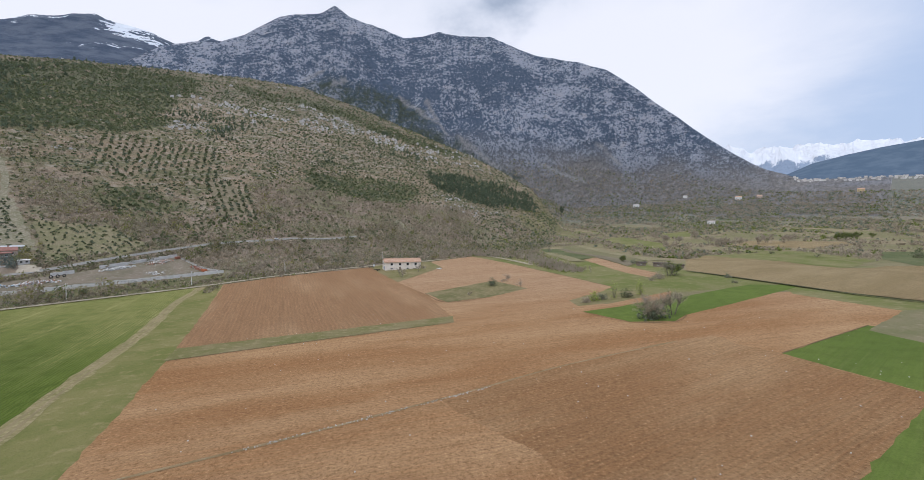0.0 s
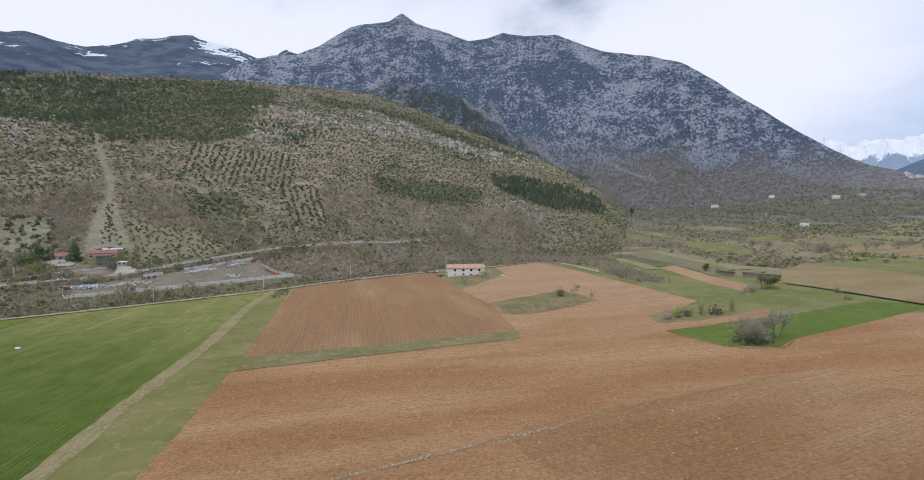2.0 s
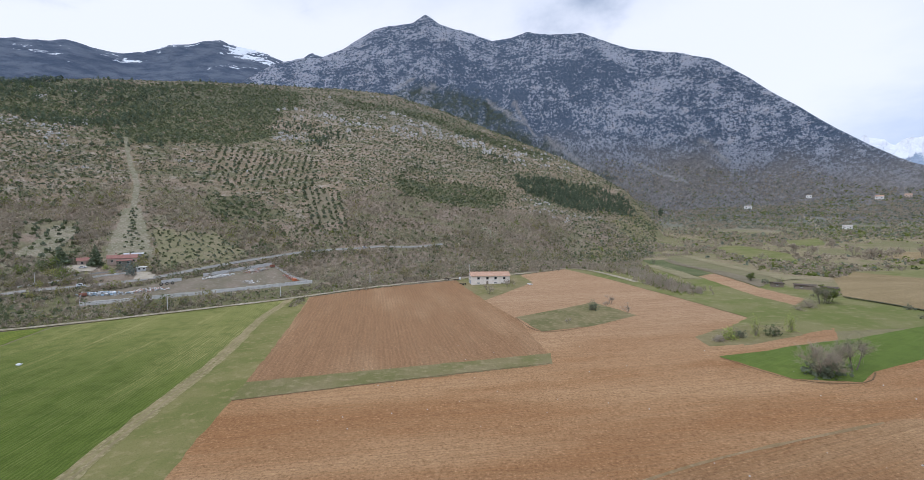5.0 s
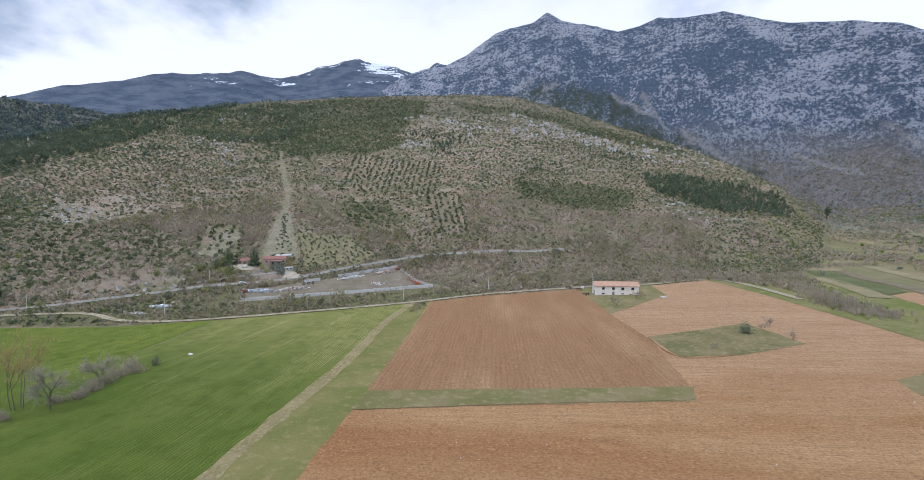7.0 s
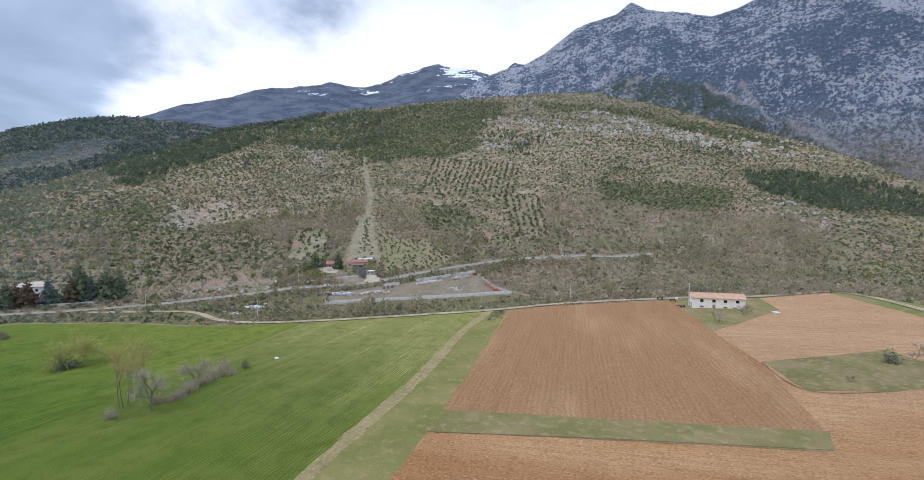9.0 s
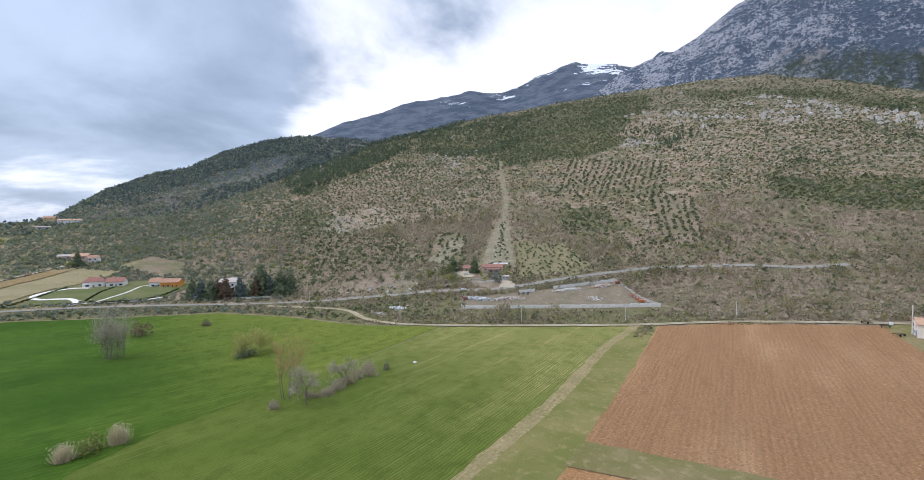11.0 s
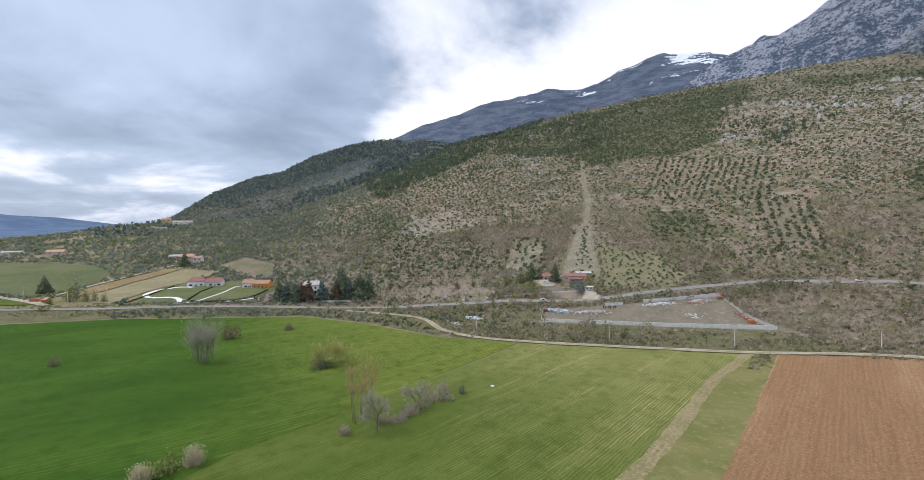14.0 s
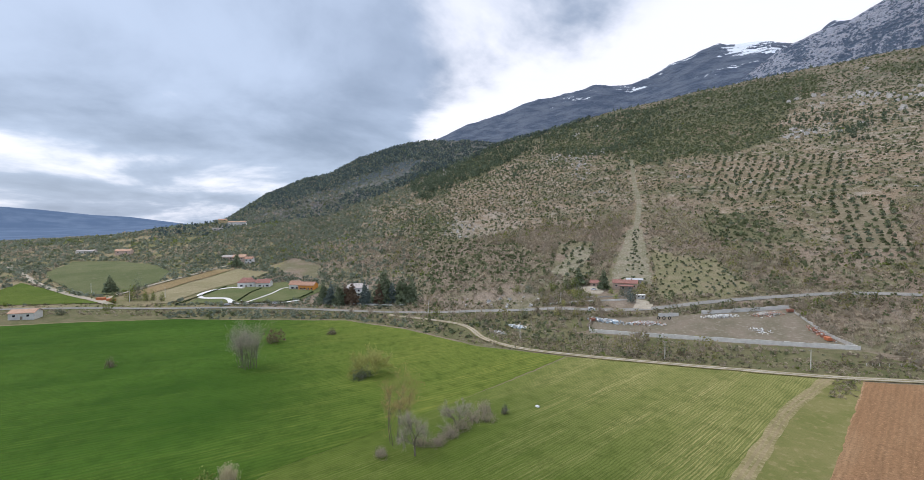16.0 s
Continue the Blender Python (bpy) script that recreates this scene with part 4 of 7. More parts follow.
GARDENPINE = leafy("garden_conifer_needles", (0.165, 0.205, 0.125), (0.265, 0.300, 0.185))
# foliage colour lightened and blued to paint in distance haze
HAZYWOOD = leafy("hazy_far_woods", (0.082, 0.118, 0.122), (0.132, 0.165, 0.156))
RUSSET = leafy("russet_foliage", (0.165, 0.115, 0.080), (0.24, 0.175, 0.120))
TWIG = leafy("grey_twigs", (0.372, 0.312, 0.242), (0.520, 0.446, 0.352))
PALETWIG = leafy("pale_twigs", (0.36, 0.322, 0.262), (0.50, 0.450, 0.372))
ORANGETWIG = leafy("budding_twigs", (0.40, 0.27, 0.12), (0.52, 0.38, 0.20))
REED = leafy("dry_reeds", (0.48, 0.42, 0.27), (0.64, 0.57, 0.39), 0.2)
HEDGE = leafy("clipped_hedge", (0.028, 0.05, 0.016), (0.055, 0.085, 0.03))


def bark():
    m = Mat("bark", 0.95, spec=0.1)
    c = m.mix(m.noise(0.25, 5, 0.7), (0.10, 0.08, 0.06), (0.24, 0.21, 0.18))
    m.bump(m.noise(0.12, 4), 0.03)
    return m.done(c)


BARK = bark()
LIMESTONE = turf("loose_limestone", (0.40, 0.38, 0.35), (0.48, 0.46, 0.43), (0.58, 0.56, 0.53), 1.2, 0.5)


def quads(name, verts, mats, index=None, sides=4, parent=None):
    """One mesh of many loose small faces: verts (n, sides, 3), a material index each."""
    n = len(verts)
    me = bpy.data.meshes.new(name)
    me.vertices.add(n * sides)
    me.vertices.foreach_set("co", np.ascontiguousarray(verts, dtype=np.float32).ravel())
    me.loops.add(n * sides)
    me.loops.foreach_set("vertex_index", np.arange(n * sides, dtype=np.int32))
    me.polygons.add(n)
    me.polygons.foreach_set("loop_start", np.arange(0, n * sides, sides, dtype=np.int32))
    if index is not None:
        me.polygons.foreach_set("material_index", np.asarray(index, dtype=np.int32))
    me.update(calc_edges=True)
    for m in mats:
        me.materials.append(m)
    ob = new(name, me)
    ob.parent = parent
    return ob


def unit(rng, n):
    v = rng.normal(size=(n, 3))
    return v / np.linalg.norm(v, axis=1, keepdims=True)


def clumps(rng, base, wide, tall, count, card, lift=0.12):
    """Leaf clumps filling a rounded crown on each base point: arrays of four-cornered faces."""
    n = len(base)
    d = unit(rng, n * count).reshape(n, count, 3)
    d[..., 2] = np.abs(d[..., 2]) * 1.15 - 0.15
    d *= rng.uniform(0.35, 1.0, (n, count, 1)) ** 0.6
    # lobes make the outline uneven
    lobe = 1 + 0.35 * np.sin(np.arctan2(d[..., 1], d[..., 0]) * 3 + rng.uniform(0, 6.3, (n, 1)))[..., None]
    c = base[:, None] + d * lobe * np.stack([wide, wide, tall], -1)[:, None]
    c[..., 2] += (tall * lift)[:, None]
    c = c.reshape(-1, 3)
    u = unit(rng, len(c))
    w = np.cross(u, unit(rng, len(c)))
    w /= np.linalg.norm(w, axis=1, keepdims=True) + 1e-9
    s = np.repeat(wide, count) * card * rng.uniform(0.6, 1.4, len(c))
    u, w = u * s[:, None], w * (s * rng.uniform(0.5, 1.0, len(c)))[:, None]
    return np.stack([c - u - w * 0.6, c + u * 0.7 - w, c + u + w * 0.7, c - u * 0.6 + w], 1)


def sprays(rng, base, wide, tall, count, thick):
    """Bare twigs fanning up out of each base point: slender three-cornered faces."""
    n = len(base)
    d = unit(rng, n * count).reshape(n, count, 3)
    d[..., 2] = np.abs(d[..., 2]) + 0.35
    d /= np.linalg.norm(d, axis=2, keepdims=True)
    size = np.stack([wide, wide, tall], -1)[:, None]
    a = base[:, None] + d * size * rng.uniform(0.05, 0.62, (n, count, 1))
    turn = d + 0.55 * unit(rng, n * count).reshape(n, count, 3)
    b = a + turn * size * rng.uniform(0.22, 0.45, (n, count, 1))
    a, b = a.reshape(-1, 3), b.reshape(-1, 3)
    w = np.cross(b - a, unit(rng, len(a)))
    w *= thick / (np.linalg.norm(w, axis=1, keepdims=True) + 1e-9)
    return np.stack([a - w, a + w, b], 1)


LANE = [(-357, 128), (-310, 163), (-268, 162), (-243, 168), (-220, 184), (-190, 211), (-170, 230), (-145, 254), (-115, 288), (-68, 323), (-25, 348), (8, 379), (27, 368), (50, 320)]
ROADLINE = [(-455, -160), (-440, -79), (-427, -30), (-416, 24), (-396, 74), (-368, 124), (-338, 179), (-312, 210), (-281, 247), (-262, 275), (-244, 315), (-209, 370), (-168, 403), (-133, 436), (-110, 470)]
CUTLINE = [(-392, 386), (-447, 442), (-520, 503), (-612, 582)]
COMPOUND = [(-251, 221), (-160, 301), (-212, 334), (-237, 293), (-270, 238)]
OPEN_GROUND = [
    [(-138, 260), (-84, 130), (-57, 62), (-40, -60), (60, -60), (160, 100), (215, 197), (160, 292), (120, 312), (60, 345), (8, 380), (-24, 346), (-64, 323), (-102, 292)],
    [(-147, 258), (-218, 184), (-254, 154), (-313, 131), (-356, 100), (-371, 61), (-395, -8), (-400, -66), (-395, -200), (0, -200), (-40, 20), (-84, 130)],
    COMPOUND,
    [(-440, -20), (-520, 5), (-500, 60), (-460, 100), (-425, 75), (-432, 25)],
    [(-398, 381), (-387, 390), (-290, 308), (-262, 270), (-282, 262), (-316, 284)],
    [(-318, 262), (-312, 300), (-292, 308), (-262, 274), (-282, 258)],
]


VALLEY_FIELDS = [[(182, 365), (238, 440), (314, 472), (343, 405), (337, 357), (430, 370), (440, 300), (215, 150), (140, 280)], [(298, 501), (370, 494), (369, 400), (345, 384), (316, 473)],
                 [(386, 412), (450, 484), (520, 498), (600, 470), (480, 360), (365, 354)], [(345, 580), (425, 667), (560, 660), (521, 600), (414, 533)], [(213, 683), (265, 745), (270, 605), (232, 510), (200, 552)],
                 [(380, 875), (472, 949), (406, 787), (340, 732)], [(74, 426), (84, 520), (150, 565), (162, 467), (160, 350), (128, 270), (108, 254), (90, 330)], [(77, 229), (66, 290), (72, 400), (92, 470), (150, 300), (141, 230)]]
WEST_FIELDS = [[(-440, -24), (-446, -66), (-482, -66), (-540, -48), (-582, -10), (-573, 14), (-546, 47), (-499, 4)], [(-500, -100), (-600, -160), (-735, -182), (-723, -126), (-650, -78), (-592, -52), (-540, -52), (-490, -74)],
               [(-452, -63), (-497, -103), (-560, -160), (-470, -160)], [(-540, 60), (-575, 45), (-600, 70), (-560, 95), (-500, 90)]]


def allowed(x, y, margin=5.0):
    ok = ~(near_line(x, y, ROADLINE, margin + 1) | near_line(x, y, LANE, margin) | near_line(x, y, CUTLINE, 4.5) | near_line(x, y, COMPOUND[:2], 8.0))
    for poly in OPEN_GROUND + WEST_FIELDS + VALLEY_FIELDS:
        ok &= ~inside(x, y, poly)
    return ok


def scatter(rng, n, a0, a1, r0, r1, power=1.0):
    """Random places in a sector round the middle of the flight."""
    az, r = np.radians(rng.uniform(a0, a1, n)), r0 + (r1 - r0) * rng.uniform(0, 1, n) ** power
    return MID[0] - r * np.sin(az), MID[1] + r * np.cos(az)


def ground_points(x, y):
    return np.stack([x, y, land(x, y)], -1)


def hill_top(x, y):
    az = np.degrees(np.arctan2(MID[0] - x, y - MID[1]))
    return table(az, (-15, 1000), (-11, 1100), (13, 1450), (50, 1450), (73, 1050), (95, 850))


# ---- scrub over the hillside ----
ORCHARDS = [((-412, 500), (-512, 655), (-375, 706), (-300, 548), 17, 26, 1.0), ((-228, 432), (-309, 545), (-268, 557), (-204, 449), 6, 22, 1.0),
            ((-270, 292), (-338, 352), (-287, 370), (-238, 342), 12, 17, 0.55), ((-356, 262), (-421, 316), (-398, 338), (-331, 281), 5, 13, 0.9), ((-292, 302), (-390, 380), (-388, 386), (-304, 290), 3, 24, 0.55)]


def build_scrub():
    """Shrubs in loose rows along the contours, thicker or thinner by what grows where."""
    rng = np.random.default_rng(5)
    px, py, rad = [], [], 288.0
    while rad < 1530:
        step = 4.1 + (rad - 288) * 0.0028
        az = np.radians(np.arange(-13, 97, math.degrees(step / rad)))
        az = az + rng.uniform(-0.42, 0.42, len(az)) * step / rad
        r = rad + rng.uniform(-0.40, 0.40, len(az)) * step + 7 * np.sin(az * 23 + 2.1) + 4 * np.sin(az * 61)
        px.append(MID[0] - r * np.sin(az))
        py.append(MID[1] + r * np.cos(az))
        rad += step
    x, y = np.concatenate(px), np.concatenate(py)
    r = np.hypot(x - MID[0], y - MID[1])
    az = np.degrees(np.arctan2(MID[0] - x, y - MID[1]))
    top = hill_top(x, y)
    keep = allowed(x, y) & (r < top + 60)
    for a, b, c, d, *_ in ORCHARDS:
        keep &= ~inside(x, y, [a, b, c, d])
    x, y, r, az, top = x[keep], y[keep], r[keep], az[keep], top[keep]
    patch = fractal(x, y, 140, 4, 21) + 0.45 * fractal(x, y, 28, 3, 31)
    terraced, stony, dark = cover("terraced", x, y), cover("stony", x, y), np.maximum(cover("dark", x, y), 0.8 * cover("lone_pines", x, y))
    copse, bare, rocks, pines = cover("copse", x, y), cover("bare", x, y), cover("rocks", x, y), cover("pines", x, y)
    turned = az + 9 * fractal(x, y, 220, 3, 29)
    groves = fade(turned, 66, 75) * (1 - terraced)
    copse = np.maximum(copse, fade(-r, -470, -400) * fade(-turned, -56, -46) * (1 - stony)) * (1 - 0.55 * dark)
    want = 0.72 + 0.55 * patch + 0.40 * dark + 0.22 * terraced - 0.42 * stony - 0.12 * bare - 0.14 * rocks + 0.30 * groves + 0.1 * copse
    keep = rng.uniform(size=len(x)) < np.clip(want, 0.10, 0.97)
    x, y, r, dark, copse, bare, terraced, groves, pines = (v[keep] for v in (x, y, r, dark, copse, bare, terraced, groves, pines))
    base = ground_points(x, y)
    n = len(x)
    wide = (0.85 + 0.95 * rng.uniform(0, 1, n) ** 1.6) * (0.85 + r / 1500) * (1 + 0.30 * dark + 0.15 * groves)
    tall = wide * rng.uniform(0.65, 1.1, n) * (1 + 0.35 * copse)
    u = rng.uniform(size=n) + 0.35 * fractal(x, y, 90, 3, 51)
    brown = 0.16 + 0.66 * copse + 0.10 * bare - 0.12 * dark - 0.10 * terraced - 0.16 * groves
    kind = np.where(u < brown, 2, np.where(u < brown + 0.55 + 0.15 * dark - 0.3 * groves, 0, np.where(u < 1.10 - 0.16 * copse, 1, 3)))
    kind = np.where((groves > 0.4) & (kind < 2) & (rng.uniform(size=n) < 0.75), 4, kind)
    count = 10
    v = clumps(rng, base, wide, tall, count, 0.46)
    tagged(quads("hillside_scrub", v, [EVERGREEN, OLIVE, BROWN, FRESH, GROVE], np.repeat(kind, count)), "dark evergreen and brown shrubs scattered over the stony hillside", "scrub", kind="stuff")
    # low tufts between the shrubs
    x, y = scatter(rng, 40000, -13, 92, 290, 1300, 0.8)
    ok = allowed(x, y) & (np.hypot(x - MID[0], y - MID[1]) < hill_top(x, y)) & (rng.uniform(size=len(x)) < 0.75 - 0.35 * cover("stony", x, y))
    base = ground_points(x[ok], y[ok])
    n = len(base)
    wide = rng.uniform(0.3, 0.8, n) * 1.3
    v = clumps(rng, base, wide, wide * 0.6, 4, 0.6)
    tagged(quads("hillside_tufts", v, [BROWN, EVERGREEN, OLIVE], np.repeat(rng.choice(3, n, p=(0.4, 0.35, 0.25)), 4)), "brown and green tufts among the hillside shrubs", "scrub", kind="stuff")


def build_orchards():
    rng = np.random.default_rng(8)
    for a, b, c, d, rows, trees, grown in ORCHARDS:
        pts = []
        for i in range(rows):
            s = i / (rows - 1)
            for j in range(trees):
                t = j / (trees - 1)
                p = np.array(a) * (1 - s) * (1 - t) + np.array(b) * (1 - s) * t + np.array(c) * s * t + np.array(d) * s * (1 - t)
                if rng.uniform() < 0.8:
                    pts.append(p + rng.normal(0, 1.2, 2))
        pts = np.array(pts)
        base = ground_points(pts[:, 0], pts[:, 1])
        n = len(base)
        wide = rng.uniform(1.3, 2.2, n) * grown
        v = clumps(rng, base + (0, 0, 0.5), wide, wide * 0.95, 14, 0.5)
        ob = quads("olive_grove", v, [OLIVE, EVERGREEN], np.repeat((rng.uniform(size=n) < 0.6).astype(int), 14))
        tagged(ob, "olive trees planted in rows up the pale slope", "olive grove", kind="stuff")


def build_bare_woods():
    """Leafless copses between lane, road and the foot of the hill."""
    rng = np.random.default_rng(12)
    x1, y1 = scatter(rng, 24000, -14, 62, 255, 760, 0.85)
    x2, y2 = scatter(rng, 15000, 46, 78, 330, 720, 0.9)
    x3, y3 = scatter(rng, 5200, -16, 10, 330, 1000, 0.9)
    x, y = np.r_[x1, x2, x3], np.r_[y1, y2, y3]
    r = np.hypot(x - MID[0], y - MID[1])
    thick = 0.78 + 0.9 * fractal(x, y, 70, 3, 61) - np.clip((r - 430) / 420, 0, 0.5) * (1 - fade(np.degrees(np.arctan2(MID[0] - x, y - MID[1])), 40, 50))
    copse = cover("copse", x, y)
    ok = allowed(x, y, 4) & (rng.uniform(size=len(x)) < np.where(r > 400, 0.25 * thick + 0.75 * copse, thick)) & (cover("dark", x, y) + cover("stony", x, y) < 0.6)
    turn = np.degrees(np.arctan2(MID[0] - x, y - MID[1]))
    ok &= rng.uniform(size=len(x)) < np.repeat([1.0, 0.0, 0.0], [len(x1), len(x2), len(x3)]) * fade(-turn, -62, -48) + np.repeat([0.0, 1.0, 0.0], [len(x1), len(x2), len(x3)]) * fade(-turn, -78, -60) + np.repeat([0.0, 0.0, 1.0], [len(x1), len(x2), len(x3)])
    for a, b, c, d, *_ in ORCHARDS:
        ok &= ~inside(x, y, [a, b, c, d])
    x, y = x[ok], y[ok]
    base = ground_points(x, y)
    n = len(x)
    az = np.degrees(np.arctan2(MID[0] - x, y - MID[1]))
    tall = np.where(rng.uniform(size=n) < 0.12, rng.uniform(6.5, 10, n), rng.uniform(2.2, 6.2, n)) * (0.75 + 0.5 * np.clip(fractal(x, y, 120, 2, 71), -0.4, 1))
    wide = tall * rng.uniform(0.38, 0.6, n)
    kind = np.where(rng.uniform(size=n) < 0.62, 0, np.where(rng.uniform(size=n) < 0.7, 1, 2))
    v = sprays(rng, base, wide, tall, 24, 0.14)
    ob = quads("bare_woodland", v, [TWIG, BROWN, PALETWIG], np.repeat(kind, 24), 3)
    tagged(ob, "leafless grey-brown trees and brush at the foot of the hill", "woodland", kind="stuff")
    # fine crowns of buds and dead leaves
    some = rng.uniform(size=n) < 0.72
    green = fractal(x, y, 60, 3, 73) + rng.uniform(-0.4, 0.4, n) + 0.5 * np.clip((az - 70) / 8, 0, 1) + 0.3 * near_line(x, y, ROADLINE, 32) + 0.05
    k = np.where(green > 0.46, 2, np.where(green > 0.14, 1, np.where(green > 0.07, 3, 0)))[some]
    v = clumps(rng, base[some] + np.c_[np.zeros((some.sum(), 2)), tall[some] * 0.25], wide[some] * 0.85, tall[some] * 0.6, 18, 0.2)
    ob = quads("undergrowth", v, [BROWN, BUDDING, EVERGREEN, FRESH], np.repeat(k, 18))
    tagged(ob, "brown and budding yellow-green crowns among bare trees", "undergrowth", kind="stuff")


def build_roadside():
    """Brush and dry grass on the rough ground beside lane and road."""
    rng = np.random.default_rng(14)
    x, y = scatter(rng, 62000, 12, 118, 200, 470)
    near = near_line(x, y, LANE, 24) | near_line(x, y, ROADLINE, 20)
    ok = near & allowed(x, y, 3.0) & (fractal(x, y, 30, 3, 81) + rng.uniform(-0.5, 0.5, len(x)) > -0.15)
    base = ground_points(x[ok], y[ok])
    n = len(base)
    wide = rng.uniform(0.35, 1.1, n)
    kind = rng.choice(5, n, p=(0.44, 0.12, 0.11, 0.11, 0.22))
    v = clumps(rng, base, wide, wide * rng.uniform(0.6, 1.3, n), 14, 0.28)
    tagged(quads("roadside_brush", v, [BROWN, DRYGRASS, EVERGREEN, FRESH, DUSK], np.repeat(kind, 14)), "brown brush and dry grass beside lane and road", "brush", kind="stuff")


def build_field_edge():
    """Brown brush along the far edge of the ploughed land and the field balks."""
    rng = np.random.default_rng(15)
    out, kinds = [], []
    for line, n, wide in (([(40, 400), (50, 350), (57, 306), (64, 284)], 1100, 15.0), ([(-20, 352), (8, 384), (30, 372)], 160, 8.0), 
                          ([(182, 372), (240, 450)], 70, 5.0), ([(60, 440), (80, 520), (150, 580)], 260, 14.0)):
        t = rng.uniform(0, len(line) - 1.001, n)
        i, f = t.astype(int), t - t.astype(int)
        p = np.array(line, float)
        q = p[i] + (p[i + 1] - p[i]) * f[:, None] + rng.normal(0, wide / 3, (n, 2)) + (wide / 2, wide / 3)
        base = ground_points(q[:, 0], q[:, 1])
        out.append(sprays(rng, base, rng.uniform(1.0, 2.4, n), rng.uniform(1.5, 4.2, n), 30, 0.12))
        kinds.append(np.repeat(rng.choice(3, n, p=(0.6, 0.3, 0.1)), 30))
    tagged(quads("field_edge_brush", np.concatenate(out), [TWIG, BROWN, FRESH], np.concatenate(kinds), 3), "leafless brown brush along the field edges", "brush", kind="stuff")


def build_pines():
    """Dark pines along the skyline of the hill and in the plantation at its end."""
    rng = np.random.default_rng(17)
    x, y = scatter(rng, 26000, -14, 96, 560, 1560)
    r, top = np.hypot(x - MID[0], y - MID[1]), hill_top(x, y)
    az = np.degrees(np.arctan2(MID[0] - x, y - MID[1]))
    ok = (r < top + 40) & (cover("pines", x, y) > 0.4) & (fractal(x, y, 60, 3, 91) > -0.45)
    ok |= (r < top + 40) & (cover("lone_pines", x, y) > 0.4) & (fractal(x, y, 90, 3, 95) + rng.uniform(-0.6, 0.6, len(x)) > 0.12)
    ok |= (r > 760) & (r < top + 30) & (az > 2) & (az < 62) & (fractal(x, y, 110, 3, 95) + rng.uniform(-0.5, 0.5, len(x)) + 0.25 * fade(r, top - 120, top) > 0.72)
    x, y = x[ok], y[ok]
    more = rng.uniform(size=(420, 2)) * (250, 320) + (-70, 770)
    more = more[inside(more[:, 0], more[:, 1], [(-65, 928), (87, 1079), (175, 1030), (150, 930), (9, 774)])]
    base = ground_points(np.r_[x, more[:, 0]], np.r_[y, more[:, 1]])
    n = len(base)
    tall = rng.uniform(6, 12, n)
    v = []
    for tier in range(4):
        f = tier / 3.4
        v.append(clumps(rng, base + np.c_[np.zeros(n), np.zeros(n), tall * (0.15 + 0.72 * f)], tall * 0.27 * (1 - 0.8 * f), tall * 0.22, 7, 0.5))
    tagged(quads("pine_wood", np.concatenate(v), [PINE]), "dark green pines along the hill's skyline", "pine wood", kind="stuff")


def build_far_woods():
    rng = np.random.default_rng(19)
    # hedges, copses and groves over the valley floor
    x, y = scatter(rng, 42000, -60, -6, 400, 2900, 1.15)
    r = np.hypot(x - MID[0], y - MID[1])
    lines = np.abs(np.sin(x / 61 + 1.5 * fractal(x, y, 300, 2, 5))) < 0.10
    ok = allowed(x, y) & (land(x, y, False) < 290) & ((fractal(x, y, 110, 3, 15) + rng.uniform(-0.2, 0.2, len(x)) > 0.22 - np.clip((r - 700) / 1600, 0, 0.6)) | lines)
    for poly in VALLEY_FIELDS:
        ok &= ~inside(x, y, poly)
    x2, y2 = scatter(rng, 32000, 64, 122, 470, 1900, 1.0)
    ok2 = allowed(x2, y2, 6) & (fractal(x2, y2, 90, 3, 25) > -0.5)
    turn = np.degrees(np.arctan2(MID[0] - x2, y2 - MID[1])) + 7 * fractal(x2, y2, 120, 3, 19)
    ok2 &= rng.uniform(size=len(x2)) < fade(turn, 68, 86)
    for poly in WEST_FIELDS:
        ok2 &= ~inside(x2, y2, poly)
    px, py = np.r_[x[ok], x2[ok2]], np.r_[y[ok], y2[ok2]]
    base = ground_points(px, py)
    n = len(base)
    rr = np.hypot(px - MID[0], py - MID[1])
    wide = rng.uniform(1.1, 2.7, n) * (0.7 + rr / 1700)
    u = rng.uniform(size=n) + 0.4 * fractal(px, py, 150, 2, 35)
    west = px < -250
    far = fade(rr, 800, 1150) * (1 - west)
    kind = np.where(u < 0.78 - 0.66 * west - 0.22 * far, 2, np.where(u < 0.84 - 0.44 * west - 0.2 * far, 0, np.where(u < 0.86 + 0.16 * west, 1, 3)))
    kind = np.where((kind < 2) & (rng.uniform(size=n) < 0.7), 4, kind)
    v = clumps(rng, base, wide, wide * rng.uniform(0.8, 1.4, n), 9, 0.40)
    tagged(quads("valley_trees", v, [EVERGREEN, OLIVE, BROWN, FRESH, GROVE], np.repeat(kind, 9)), "hedges, olive groves and copses over the valley floor", "trees", kind="stuff")
    # woods on the slope beyond
    x, y = scatter(rng, 32000, 52, 101, 950, 1960)
    r = np.hypot(x - MID[0], y - MID[1])
    ok = (r > hill_top(x, y) - 40) & (fractal(x, y, 170, 3, 45) > -0.35) & (rng.uniform(size=len(x)) < 0.15 + fade(land(x, y, False), 90, 190))
    base = ground_points(x[ok], y[ok])
    n = len(base)
    wide = rng.uniform(2.2, 4.2, n)
    v = clumps(rng, base, wide, wide * 1.9, 5, 0.62)
    tagged(quads("slope_woods", v, [HAZYWOOD, GROVE], np.repeat((rng.uniform(size=n) < 0.3).astype(int), 5)), "dark woods over the slope beyond the hill", "woods", kind="stuff")


